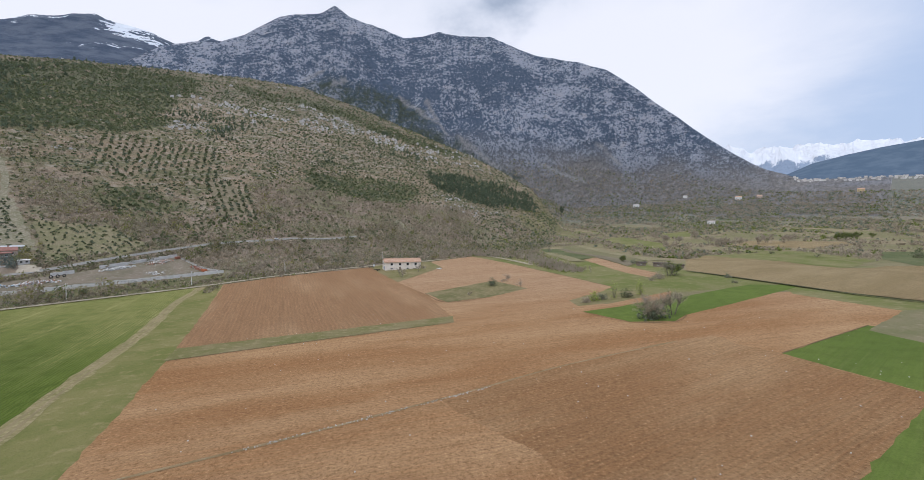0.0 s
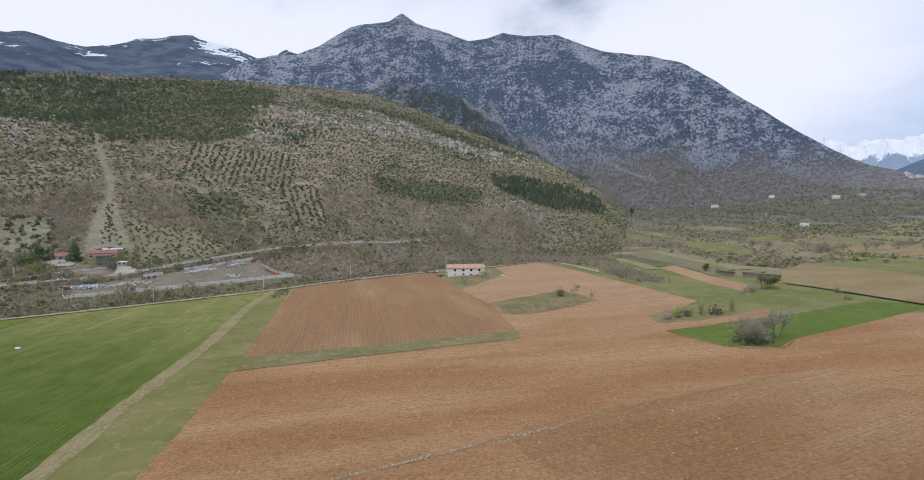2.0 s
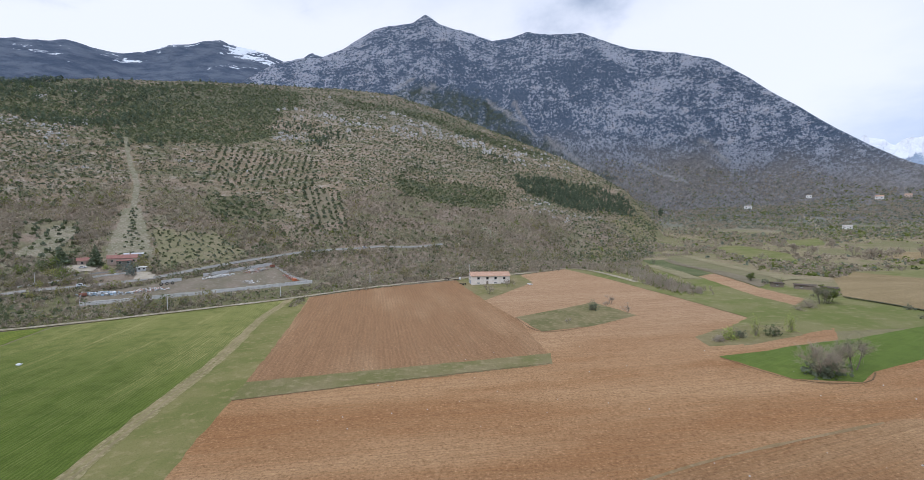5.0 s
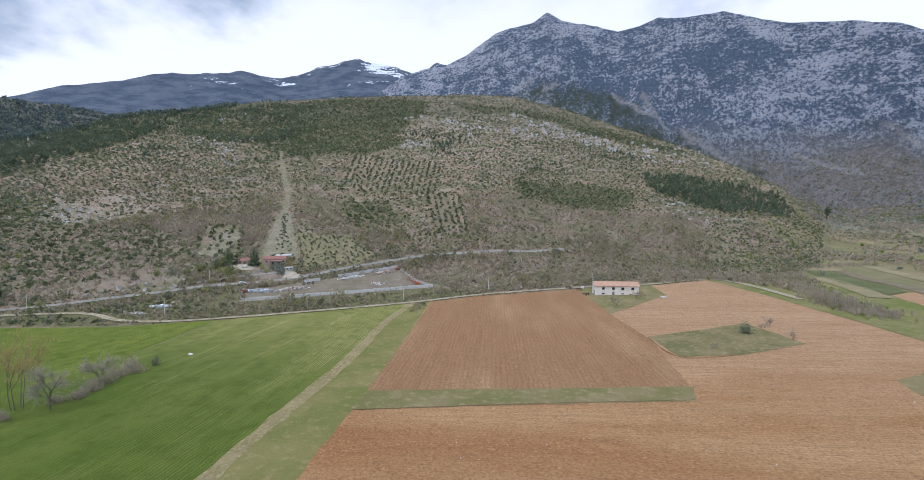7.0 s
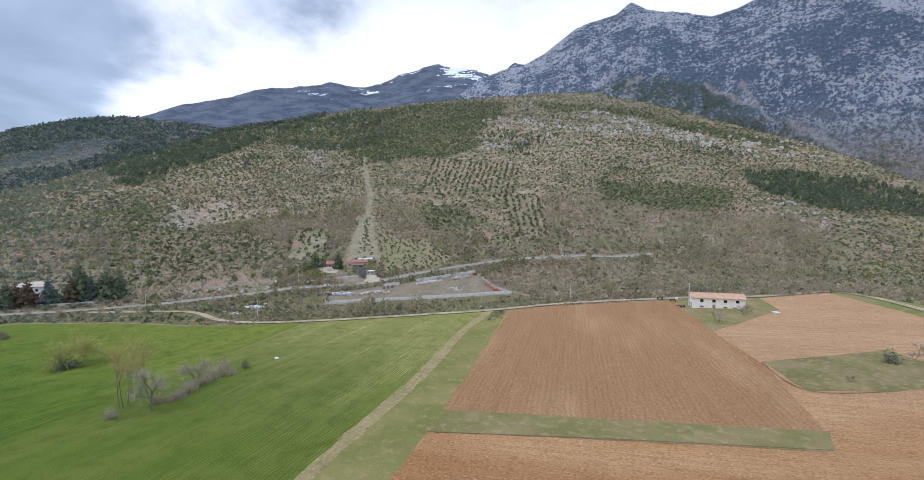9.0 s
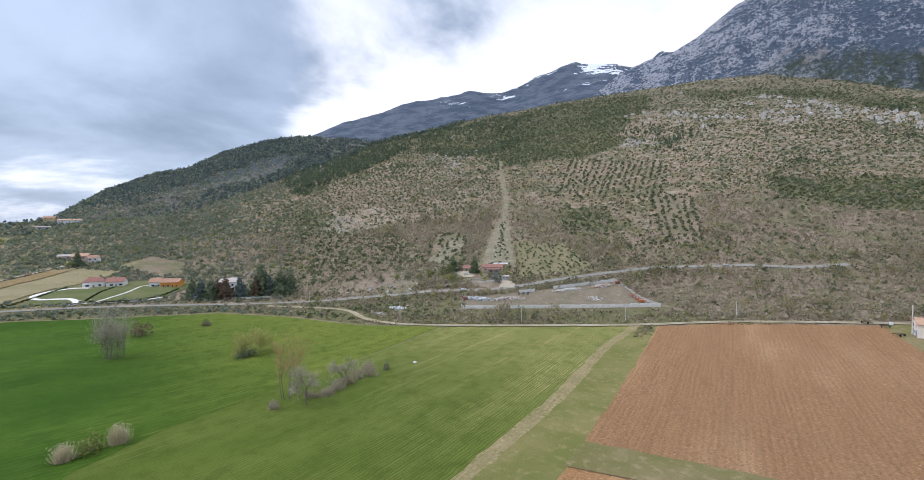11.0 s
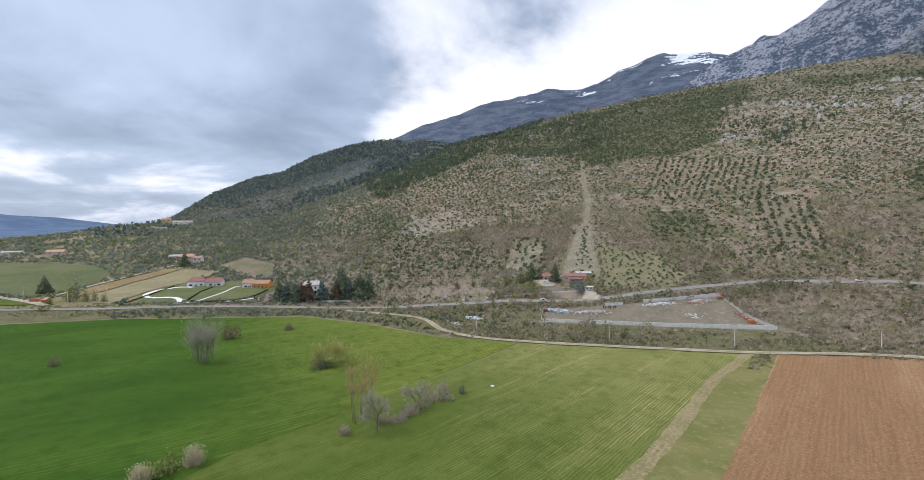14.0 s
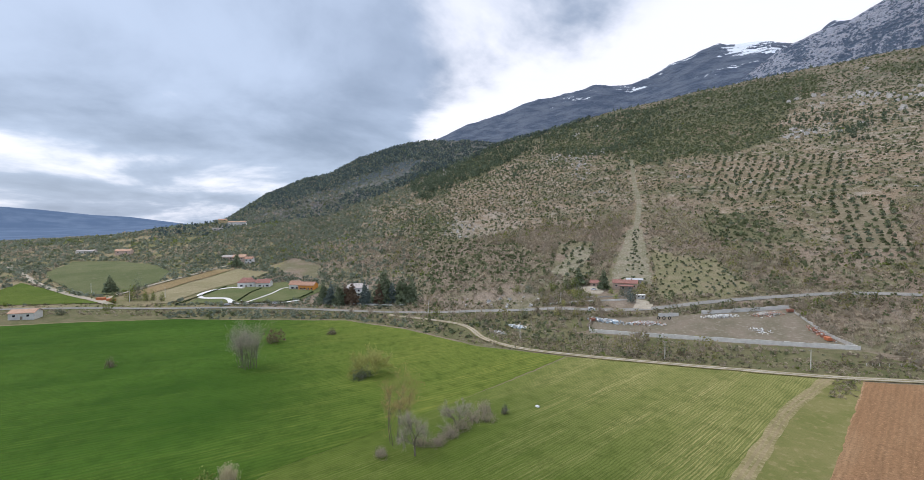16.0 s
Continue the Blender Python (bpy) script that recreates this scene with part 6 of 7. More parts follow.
def build_compound():
    wall_run("yard_wall", [(-251, 221), (-222, 246), (-190, 274), (-160, 301)], 1.7, PALECONC, "pale concrete boundary wall of the walled yard")
    wall_run("yard_wall", [(-160, 301), (-186, 317), (-212, 334)], 1.2, CONCRETE, "low grey boundary wall beside bare brush")
    wall_run("yard_wall", [(-212, 334), (-225, 313), (-237, 293)], 1.9, PALECONC, "pale concrete boundary wall along the road")
    wall_run("yard_wall", [(-251, 221), (-262, 230), (-270, 238)], 1.6, CONCRETE, "low grey boundary wall at the yard's end")
    wall_run("yard_wall", [(-243, 281), (-249, 271)], 1.9, PALECONC, "short pale wall stub at the yard entrance")
    heap("rubble_heap", (-259, 242), 26, 5, 1.6, 35, [PAPERWHITE, PLASTICBLUE, CONCRETE, STEEL], "white bags and blue drums dumped along the yard edge", 170, 1, 0.9)
    heap("rubble_heap", (-245, 257), 22, 5, 1.5, 52, [PAPERWHITE, BROKENBRICK, CONCRETE, PALECONC], "heap of broken brick and white rubble", 260, 2, 0.6)
    heap("rubble_heap", (-228, 297), 20, 5, 1.1, 57, [PAPERWHITE, PALECONC, CONCRETE], "pale rubble tipped against the wall", 150, 3, 0.7)
    heap("rubble_heap", (-214, 318), 18, 7, 1.3, 60, [BROKENBRICK, CONCRETE, PALECONC], "heap of broken brick under the wall", 200, 4, 0.6)
    heap("rubble_heap", (-183, 312), 26, 4, 1.2, -32, [RUST, BROKENBRICK, CONCRETE], "rusty scrap and brick along the wall", 160, 5, 0.6)
    heap("rubble_heap", (-203, 296), 14, 8, 0.6, 10, [PALECONC, PAPERWHITE, CONCRETE], "scattered pale stones in the yard", 60, 6, 0.5)
    heap("rubble_heap", (-283, 192), 16, 8, 1.0, 20, [PALECONC, PLASTICBLUE, STEEL, PAPERWHITE], "tarpaulin-covered scrap beside the lane", 90, 7, 0.9)
    heap("rubble_heap", (-276, 176), 12, 5, 0.7, 10, [CONCRETE, PALECONC], "grey stones tipped beside the lane", 80, 8, 0.5)
    for x, y, turn, mat, label in ((-266, 235, 35, RUST, "rust-red scrap container in the yard corner"), (-209, 330, 60, RUST, "rust-red scrap container under the wall"),
                                   (-176, 306, -30, ORANGEMETAL, "orange scrap container against the wall")):
        c = thing("container", (x, y, height(x, y) + 0.12), turn, label, "container", "scrap containers")
        bm = block(bmesh.new(), -1.6, -1.0, 0.2, 1.6, 1.0, 1.6, 0.04)
        for k in range(7):
            block(bm, -1.45 + k * 0.45, -1.06, 0.3, -1.3 + k * 0.45, 1.06, 1.5)
        part("body", bm, mat, c)
        part("rim", block(bmesh.new(), -1.68, -1.08, 1.6, 1.68, 1.08, 1.72, 0.02), mat, c)
        for q in (-1.2, 1.2):
            part("skid", block(bmesh.new(), q - 0.1, -1.0, 0, q + 0.1, 1.0, 0.2), DARKMETAL, c)
    for k in range(3):
        x, y = -246.0 + k * 1.9, 268.0 + k * 2.4
        r = thing("tractor_tyre", (x, y, height(x, y) + 1.05), 60 + 8 * k, "worn black tractor tyre leaning in the yard", "tyre", "tyres in the yard")
        bm = bmesh.new()
        ring = 20
        pts = [[bm.verts.new(((0.78 + 0.24 * math.cos(b * math.tau / 8)) * math.cos(a * math.tau / ring), 0.24 * math.sin(b * math.tau / 8),
                              (0.78 + 0.24 * math.cos(b * math.tau / 8)) * math.sin(a * math.tau / ring))) for b in range(8)] for a in range(ring)]
        for a in range(ring):
            for b in range(8):
                bm.faces.new((pts[a][b], pts[(a + 1) % ring][b], pts[(a + 1) % ring][(b + 1) % 8], pts[a][(b + 1) % 8]))
        part("tread", bm, RUBBER, r)


# ---- cars ----
def car(x, y, turn, paint, label, van=False):
    c = thing("car", (x, y, height(x, y) + 0.36), turn, label, "car", "cars on the road")
    bm = bmesh.new()
    if van:
        prof = [(-2.2, 0.35), (-2.25, 1.0), (-2.05, 1.75), (0.7, 1.8), (1.35, 1.15), (2.1, 0.95), (2.2, 0.35)]
    else:
        prof = [(-2.1, 0.35), (-2.15, 0.85), (-1.6, 0.95), (-1.0, 1.42), (0.45, 1.45), (1.1, 0.95), (2.0, 0.82), (2.1, 0.35)]
    left = [bm.verts.new((px, -0.85 + (0.14 if pz > 1.2 else 0), pz)) for px, pz in prof]
    right = [bm.verts.new((px, 0.85 - (0.14 if pz > 1.2 else 0), pz)) for px, pz in prof]
    bm.faces.new(left[::-1])
    bm.faces.new(right)
    for k in range(len(prof)):
        j = (k + 1) % len(prof)
        bm.faces.new((left[k], left[j], right[j], right[k]))
    bmesh.ops.bevel(bm, geom=bm.edges[:], offset=0.05, segments=2, affect="EDGES")
    body = part("body", bm, paint, c)
    hi = 1.62 if van else 1.36
    for s in (-1, 1):
        y0 = s * (0.80 if van else 0.79)
        part("side_window", block(bmesh.new(), -1.1, y0 - 0.04, 1.0, 0.6, y0 + 0.04, hi), GLASS_DARK, body)
    part("windscreen", block(bmesh.new(), 0.82, -0.62, 1.05, 1.02, 0.62, 1.3), GLASS_DARK, body)
    for q in (-1.35, 1.35):
        for s in (-0.8, 0.8):
            bm = bmesh.new()
            bmesh.ops.create_cone(bm, cap_ends=True, segments=16, radius1=0.33, radius2=0.33, depth=0.22, matrix=pose(q, s, 0.33, 90, 0, 0))
            w = part("wheel", bm, RUBBER, c)
            bm = bmesh.new()
            bmesh.ops.create_cone(bm, cap_ends=True, segments=12, radius1=0.19, radius2=0.17, depth=0.24, matrix=pose(q, s, 0.33, 90, 0, 0))
            part("rim", bm, STEEL, w)
    for s in (-0.6, 0.6):
        part("headlight", block(bmesh.new(), 2.08, s - 0.16, 0.6, 2.2, s + 0.16, 0.75, 0.03), PAPERWHITE, c)
        part("tail_light", block(bmesh.new(), -2.24, s - 0.12, 0.65, -2.12, s + 0.12, 0.85, 0.03), RUST, c)


# ---- villas and farms along the road ----
def hedge(points, tall, wide, label, seed):
    rng = np.random.default_rng(seed)
    out = []
    for a, b in zip(points, points[1:]):
        n = int(math.dist(a, b) * 9)
        t = rng.uniform(0, 1, n)
        x = a[0] + (b[0] - a[0]) * t + rng.uniform(-wide, wide, n) / 2
        y = a[1] + (b[1] - a[1]) * t + rng.uniform(-wide, wide, n) / 2
        base = np.stack([x, y, land(x, y) + rng.uniform(0.2, tall - 0.3, n)], -1)
        out.append(clumps(rng, base, np.full(n, 0.35), np.full(n, 0.35), 4, 0.6))
    return tagged(quads("hedge", np.concatenate(out), [HEDGE]), label, "hedge", kind="stuff")


def build_villas():
    z = height(-488, 20)
    a = house("villa", (-490, 20, z), 84, 14, 11, 4.9, 3.4, WHITE, REDTILE, "white bungalow with a red tiled roof and pale drive", hip=4.0,
              windows=[(3.0, 1.9, 2.2, 1.3), (11.0, 1.9, 1.6, 1.3)], doors=[(7.0, 1.3, 2.2, WOODEN)], side_windows=[(4, 1.9, 1.5, 1.2)], chimneys=[(5, 6, 8.6), (11, 8, 8.2)])
    a2 = house("villa", (-486, 35, z - 0.2), 74, 12, 10, 4.3, 3.0, WHITE, REDTILE, "white bungalow wing with a red tiled roof", windows=[(3.5, 1.8, 2.0, 1.2), (10, 1.8, 2.4, 1.4)],
               doors=[(6.8, 1.2, 2.1, WOODEN)], side_windows=[(4, 1.8, 1.4, 1.2)], chimneys=[(7, 7, 7.6)])
    z = height(-462, 66)
    house("villa", (-467, 63, z), 66, 8.5, 9, 4.8, 2.8, WHITE, SALMON, "cream bungalow with a salmon tiled roof", windows=[(3, 1.8, 2.2, 1.4), (7, 1.8, 1.4, 1.4)], doors=[(5.2, 1.1, 2.1, WOODEN)], chimneys=[(4, 6, 8.0)])
    house("villa", (-463, 70.5, z - 0.3), 60, 7.5, 9, 4.6, 2.5, ORANGE, SALMON, "orange-plastered house with a salmon tiled roof", windows=[(2.5, 1.7, 1.2, 1.3), (6, 1.7, 1.4, 1.3)], doors=[(4.3, 1.1, 2.1, WOODEN)])
    house("villa", (-458.5, 77, z - 0.6), 62, 6.5, 10, 4.9, 2.4, ORANGE, SALMON, "bright orange house end under salmon tiles", windows=[(1.8, 1.9, 1.2, 1.3), (4.8, 1.9, 1.0, 1.3)], side_windows=[(4, 1.9, 1.2, 1.2)])
    z = height(-424, 108)
    c = house("villa", (-428, 106, z), 62, 17, 12, 7.4, 2.8, WHITE, GREYTILE, "white two-storey house with balconies and a weathered roof", hip=4.0,
              windows=[(3, 5.0, 1.4, 1.6), (7.5, 5.0, 2.6, 1.8), (12.5, 5.0, 1.4, 1.6), (3, 1.6, 1.4, 1.4), (12.5, 1.6, 2.0, 1.4)], doors=[(7.8, 1.6, 2.2, WOODEN)], chimneys=[(8, 6, 10.2)])
    for zz in (3.2,):
        balcony = part("balcony", block(bmesh.new(), 1.0, -1.6, zz, 15.0, 0.0, zz + 0.2), PALECONC, c)
        part("rail", block(bmesh.new(), 1.0, -1.6, zz + 1.0, 15.0, -1.52, zz + 1.1), WHITEPAINT, balcony)
        for k in range(15):
            part("baluster", block(bmesh.new(), 1.0 + k, -1.6, zz + 0.2, 1.08 + k, -1.53, zz + 1.0), WHITEPAINT, balcony)
    z = height(-398, 138)
    house("villa", (-408, 134, z + 1), 62, 12, 10, 4.6, 2.2, WHITE, GREYTILE, "white house hidden behind garden conifers", hip=3.0, windows=[(3, 3.0, 1.4, 1.4), (9, 3.0, 1.4, 1.4)], doors=[(6, 1.2, 2.1, WOODEN)])
    # farm among trees above the road
    z = height(-302, 286)
    house("farm_cottage", (-303, 282, z), 48, 17, 9, 3.9, 1.9, PINKISH, REDTILE, "low cottage with red-brown tiles among garden trees", windows=[(2.5, 2.0, 1.2, 1.2), (11, 2.0, 1.6, 1.3), (14.5, 2.0, 1.2, 1.2)],
          doors=[(6.2, 1.2, 2.1, WOODEN)], chimneys=[(5, 5, 6.9), (13, 6, 6.6)])
    house("farm_cottage", (-317, 273, z - 0.4), 52, 9, 7, 3.2, 1.7, PINKISH, REDTILE, "small cottage annexe with red-brown tiles", windows=[(2.5, 1.7, 1.2, 1.1), (7.4, 1.7, 1.0, 1.1)], doors=[(5.2, 1.1, 2.0, WOODEN)])
    house("lean_to", (-296, 282.5, z - 0.3), 48, 9, 3.2, 2.7, 0.5, WOODEN, REDTILE, "open timber lean-to with tiles before the cottage", windows=[(2.0, 1.5, 1.4, 1.4), (6.5, 1.5, 1.4, 1.4)], category="outbuilding", over=0.3)
    house("garden_shed", (-302, 294, z + 0.5), 48, 11, 6, 5.2, 0.7, CONCRETE, STEEL, "grey shed with a metal roof behind the cottage", windows=[(2, 3.6, 1.0, 0.9), (8, 3.6, 1.0, 0.9)], category="shed")
    house("gate_house", (-278.5, 281.5, height(-277, 284)), 62, 5.5, 3, 2.6, 0.3, WHITE, PALECONC, "small white gate building beside the road", windows=[(1.4, 1.6, 1.0, 0.9), (4.0, 1.6, 1.0, 0.9)], category="outbuilding")
    wall_run("garden_wall", [(-306, 230), (-302, 238.5), (-296, 251), (-288, 265), (-281, 276)], 0.7, PALECONC, "low pale garden retaining wall above the road")
    wall_run("garden_wall", [(-309, 247), (-302.4, 256), (-295, 267), (-288, 277)], 0.5, CONCRETE, "low grey terrace wall in the cottage garden")
    wall_run("garden_wall", [(-413, 84), (-402, 100), (-388, 126), (-378, 146)], 0.9, PALECONC, "low pale garden wall along the road")
    # farther houses
    for k, (x, y, turn, l, d, e, r, w, t, lab) in enumerate([
            (-606, 6, 75, 13, 10, 6.0, 2.6, PINKISH, TILE, "pinkish farmhouse with red tiles on the slope"), (-596, 19, 75, 8, 8, 5.6, 2.0, WHITE, SALMON, "pale farm annexe on the slope"),
            (-622, -6, 75, 12, 8, 4.2, 1.6, PINKISH, GREYTILE, "old barn beside the pinkish farmhouse"),
            (-793, -156, 80, 19, 10, 5.5, 2.4, PINKISH, TILE, "pinkish farmhouse on the plain"), (-1009, -64, 85, 18, 9, 6.0, 1.0, CONCRETE, GREYTILE, "unfinished concrete house on the rise"),
            (-831, -212, 85, 22, 10, 3.5, 1.5, PALECONC, GREYTILE, "low farm sheds on the plain"), (-1082, -44, 80, 34, 12, 7.0, 2.2, WHITE, TILE, "large white building on the rise"),
            (-1125, -66, 80, 16, 10, 9.0, 2.5, YELLOWISH, SALMON, "ochre house on the rise"),
            (-413, -106, 84, 14, 9, 4.2, 1.8, PALECONC, TILE, "unfinished pale house with a tiled roof by the field")]):
        house("farmhouse", (x, y, height(x, y)), turn, l, d, e, r, w, t, lab, windows=[(l * 0.22, e - 1.7, 1.4, 1.3), (l * 0.75, e - 1.7, 1.4, 1.3)], doors=[(l * 0.5, 1.3, 2.1, WOODEN)], side_windows=[(d * 0.5, e - 1.7, 1.2, 1.2)])
    for x, y, turn in ((-464, -76, 75), (-459, -68, 60)):
        c = thing("skip", (x, y, height(x, y) + 0.1), turn, "orange metal shipping container on the verge", "container", "orange containers")
        box("body", 0, 0, 0.15, 6, 2.4, 2.4, ORANGEMETAL, c, 0.05)
        for k in range(8):
            part("rib", block(bmesh.new(), 0.3 + k * 0.72, -0.06, 0.3, 0.5 + k * 0.72, 0.02, 2.3), ORANGEMETAL, c)
        part("door", block(bmesh.new(), -0.06, 0.15, 0.25, 0.0, 2.25, 2.3), RUST, c)
    ribbon("villa_drive", [(-431, 20), (-446, 15), (-452, -2), (-466, -6), (-482, 2), (-490, 15), (-484, 25)], 4.0, 0.7, PALECONC, "pale paved drive curving to the villa", "drive", wander=0.05)
    ribbon("villa_drive", [(-431, 20), (-425, 30), (-421, 55), (-424, 70)], 2.2, 0.7, PALECONC, "pale paved footpath along the garden", "path", wander=0.05)
    ribbon("villa_drive", [(-428, 30), (-452, 48), (-472, 58), (-474, 66)], 1.6, 0.7, PALECONC, "pale garden path over the lawn", "path", wander=0.05)
    hedge([(-434, -18), (-465, -2), (-498, 10)], 1.4, 1.4, "dark clipped hedge along the drive", 1)
    hedge([(-434, 24), (-462, 32), (-478, 40)], 1.2, 1.3, "dark clipped hedge between the gardens", 2)
    hedge([(-424, 30), (-420, 56), (-432, 72), (-448, 82)], 1.6, 1.5, "dark clipped hedge round the lawn", 3)
    for k in range(2):
        x, y = -430 + 1.0 * k, 22 + 5.5 * k
        g = thing("gate_pillar", (x, y, height(x, y)), 60, "dark gate pillar at the drive", "gate pillar", "pillars at the drive")
        box("shaft", -0.4, -0.4, -0.2, 0.4, 0.4, 2.2, DARKMETAL, g, 0.04)
        box("cap", -0.5, -0.5, 2.2, 0.5, 0.5, 2.4, PALECONC, g, 0.03)
    car(-424, 18, 95, SILVER, "silver car parked by the villa drive")
    car(-419, 52, 75, WHITEPAINT, "white car on the country road")
    car(-281, 246, 52, WHITEPAINT, "white van on the country road", True)
    car(-167, 404, 40, WHITEPAINT, "small white car on the hillside road")
    car(-309, 270, 40, WHITEPAINT, "white car parked at the cottage")


def build_valley():
    rng = np.random.default_rng(31)
    for x, y, turn, l, w, t, lab in ((645, 1184, -20, 24, WHITE, GREYTILE, "white farmhouse alone in the valley"), (800, 2110, -10, 36, WHITE, GREYTILE, "white house under the mountain"),
                                     (1380, 2290, -30, 42, WHITE, TILE, "pale house on the far slope"), (1490, 2290, -30, 34, PINKISH, TILE, "pink house on the far slope"),
                                     (1180, 2420, -20, 30, WHITE, GREYTILE, "pale house on the far slope"), (1900, 2180, -40, 40, YELLOWISH, TILE, "ochre house on the far slope")):
        house("farmhouse", (x, y, height(x, y)), turn, l * 0.7, l * 0.45, l * 0.32, l * 0.12, w, t, lab, windows=[(l * 0.15, l * 0.2, l * 0.07, l * 0.07), (l * 0.52, l * 0.2, l * 0.07, l * 0.07)], doors=[(l * 0.33, 1.6, 2.4, WOODEN)])
    for x, y, turn, l in ((129, 301, -15, 9), (138, 292, -20, 6), (121, 306, 10, 5)):
        house("shed", (x, y, height(x, y)), turn, l, 4, 2.3, 0.5, WOODEN, DARKMETAL, "grey allotment shed of boards and metal sheet", windows=[(l * 0.3, 1.5, 0.8, 0.6)], doors=[(l * 0.7, 1.0, 1.9, WOODEN)], category="shed", group="allotment sheds")
    ribbon("valley_lane", [(640, 1180), (700, 1400), (900, 1900), (1100, 2300)], 6, 0.4, GRAVEL, "pale lane through the valley scrub", "lane")
    # the hill town far up the valley
    for k in range(170):
        az, r = radians(-rng.uniform(36.5, 52) ** 1.0), rng.uniform(3330, 3480)
        x, y = MID[0] - r * math.sin(az), MID[1] + r * math.cos(az)
        l, d, e = rng.uniform(7, 14), rng.uniform(7, 10), rng.uniform(4, 9)
        h = thing("town_house", (x, y, height(x, y)), rng.uniform(-60, 20), "pale house of the distant hill town", "house", "hill town")
        part("wall", walls_with_gables(bmesh.new(), 0, 0, l, d, -6, e, 2.5), (PALECONC, CONCRETE, WHITE)[k % 3], h)
        part("roof", gable_roof(bmesh.new(), 0, 0, l, d, e, 2.5, 0.6), GREYTILE, h)


def build_sack():
    """A slumped white sack left in the thin crop."""
    sack = thing("white_sack", (-170, 137, height(-170, 137)), 35, "white plastic sack lying in the thin crop", "sack")
    bm = bmesh.new()
    bmesh.ops.create_icosphere(bm, subdivisions=3, radius=0.6)
    for v in bm.verts:
        v.co *= 1 + 0.22 * noise.noise(v.co * 2.3)
        v.co = Vector((v.co.x * 1.25, v.co.y * 0.85, max(v.co.z, -0.25) * 0.85 + 0.2))
    part("bag", bm, PAPERWHITE, sack)
    part("knot", tube(bmesh.new(), (0.6, 0, 0.35), (0.95, 0.1, 0.5), 0.16, 0.07, 8), PAPERWHITE, sack)


def build_stones():
    """Pale stones turned up along the balk and here and there in the plough."""
    rng = np.random.default_rng(77)
    t = rng.uniform(0, 1, 150) ** 0.8
    bx, by = -36 + 42 * t + rng.normal(0, 0.25, 150), 68 + 26 * t + rng.normal(0, 0.25, 150)
    fx, fy = rng.uniform(-70, 120, 130), rng.uniform(30, 180, 130)
    x, y = np.r_[bx, fx], np.r_[by, fy]
    base = np.stack([x, y, land(x, y) + 0.08], -1)
    n = len(base)
    s = rng.uniform(0.05, 0.2, n)
    ang = rng.uniform(0, 6.3, (n, 1)) + np.array([0, 1.57, 3.14, 4.71]) + rng.uniform(-0.35, 0.35, (n, 4))
    low = base[:, None] + np.stack([np.cos(ang), np.sin(ang), 0 * ang - 0.35], -1) * s[:, None, None]
    upper = base[:, None] + np.stack([np.cos(ang) * 0.62, np.sin(ang) * 0.62, rng.uniform(0.35, 0.9, (n, 4))], -1) * s[:, None, None]
    v = [upper] + [np.stack([low[:, k], low[:, (k + 1) % 4], upper[:, (k + 1) % 4], upper[:, k]], 1) for k in range(4)]
    tagged(quads("field_stones", np.concatenate(v), [LIMESTONE]), "pale stones turned up in the ploughed earth", "stones", kind="stuff")


def build_fence():
    """Low wire-and-post fence along the lane behind the ridged field."""
    line = smooth_line([(-147, 279), (-137, 292), (-112, 312), (-86, 331), (-68, 341)], 3.0)
    f = thing("fence", (line[0][0], line[0][1], 0), 0, "low weathered post fence along the lane", "fence")
    ox, oy = line[0]
    tops = []
    for x, y in line:
        z = height(x, y)
        lean = random.uniform(-0.06, 0.06)
        part("post", tube(bmesh.new(), (x - ox, y - oy, z - 0.3), (x - ox + lean, y - oy, z + 1.25), 0.09, 0.07, 6), PALECONC, f)
        tops.append(Vector((x - ox, y - oy, z)))
    for up in (0.55, 1.05):
        bm = bmesh.new()
        for a, b in zip(tops, tops[1:]):
            tube(bm, a + Vector((0, 0, up)), b + Vector((0, 0, up)), 0.03, 0.03, 4)
        part("rail", bm, WOODEN, f)


build_farmhouse()
build_fence()
build_sack()
build_stones()
build_poles()
build_compound()
build_villas()
build_valley()

# ---- single trees ----
def limbs(bm, rng, a, way, length, radius, depth, tips, fan=0.7, kids=4):
    """A limb and the branches that it forks into; gathers the ends for twigs."""
    bend = (way + Vector(rng.normal(0, 0.12, 3))).normalized()
    mid = a + way * length * 0.5
    b = mid + bend * length * 0.5
    tube(bm, a, mid, radius, radius * 0.78, 6)
    tube(bm, mid, b, radius * 0.78, radius * 0.55, 6)
    tips.append((mid, bend, length))
    tips.append((b, bend, length))
    if depth:
        for _ in range(kids):
            turn = (bend + Vector(rng.normal(0, fan, 3)) + Vector((0, 0, 0.25))).normalized()
            limbs(bm, rng, a.lerp(b, rng.uniform(0.45, 1.0)), turn, length * rng.uniform(0.5, 0.78), radius * 0.5, depth - 1, tips, fan, kids)


def twig_faces(rng, tips, count, long, thick):
    out = []
    for p, way, length in tips:
        n = count
        d = unit(rng, n) * 0.8 + np.array(way) * 0.9
        a = np.array(p) + rng.normal(0, 0.12, (n, 3)) * length
        b = a + d * long * rng.uniform(0.5, 1.2, (n, 1))
        w = np.cross(b - a, unit(rng, n))
        w *= thick / (np.linalg.norm(w, axis=1, keepdims=True) + 1e-9)
        out.append(np.stack([a - w, a + w, b], 1))
    return np.concatenate(out)


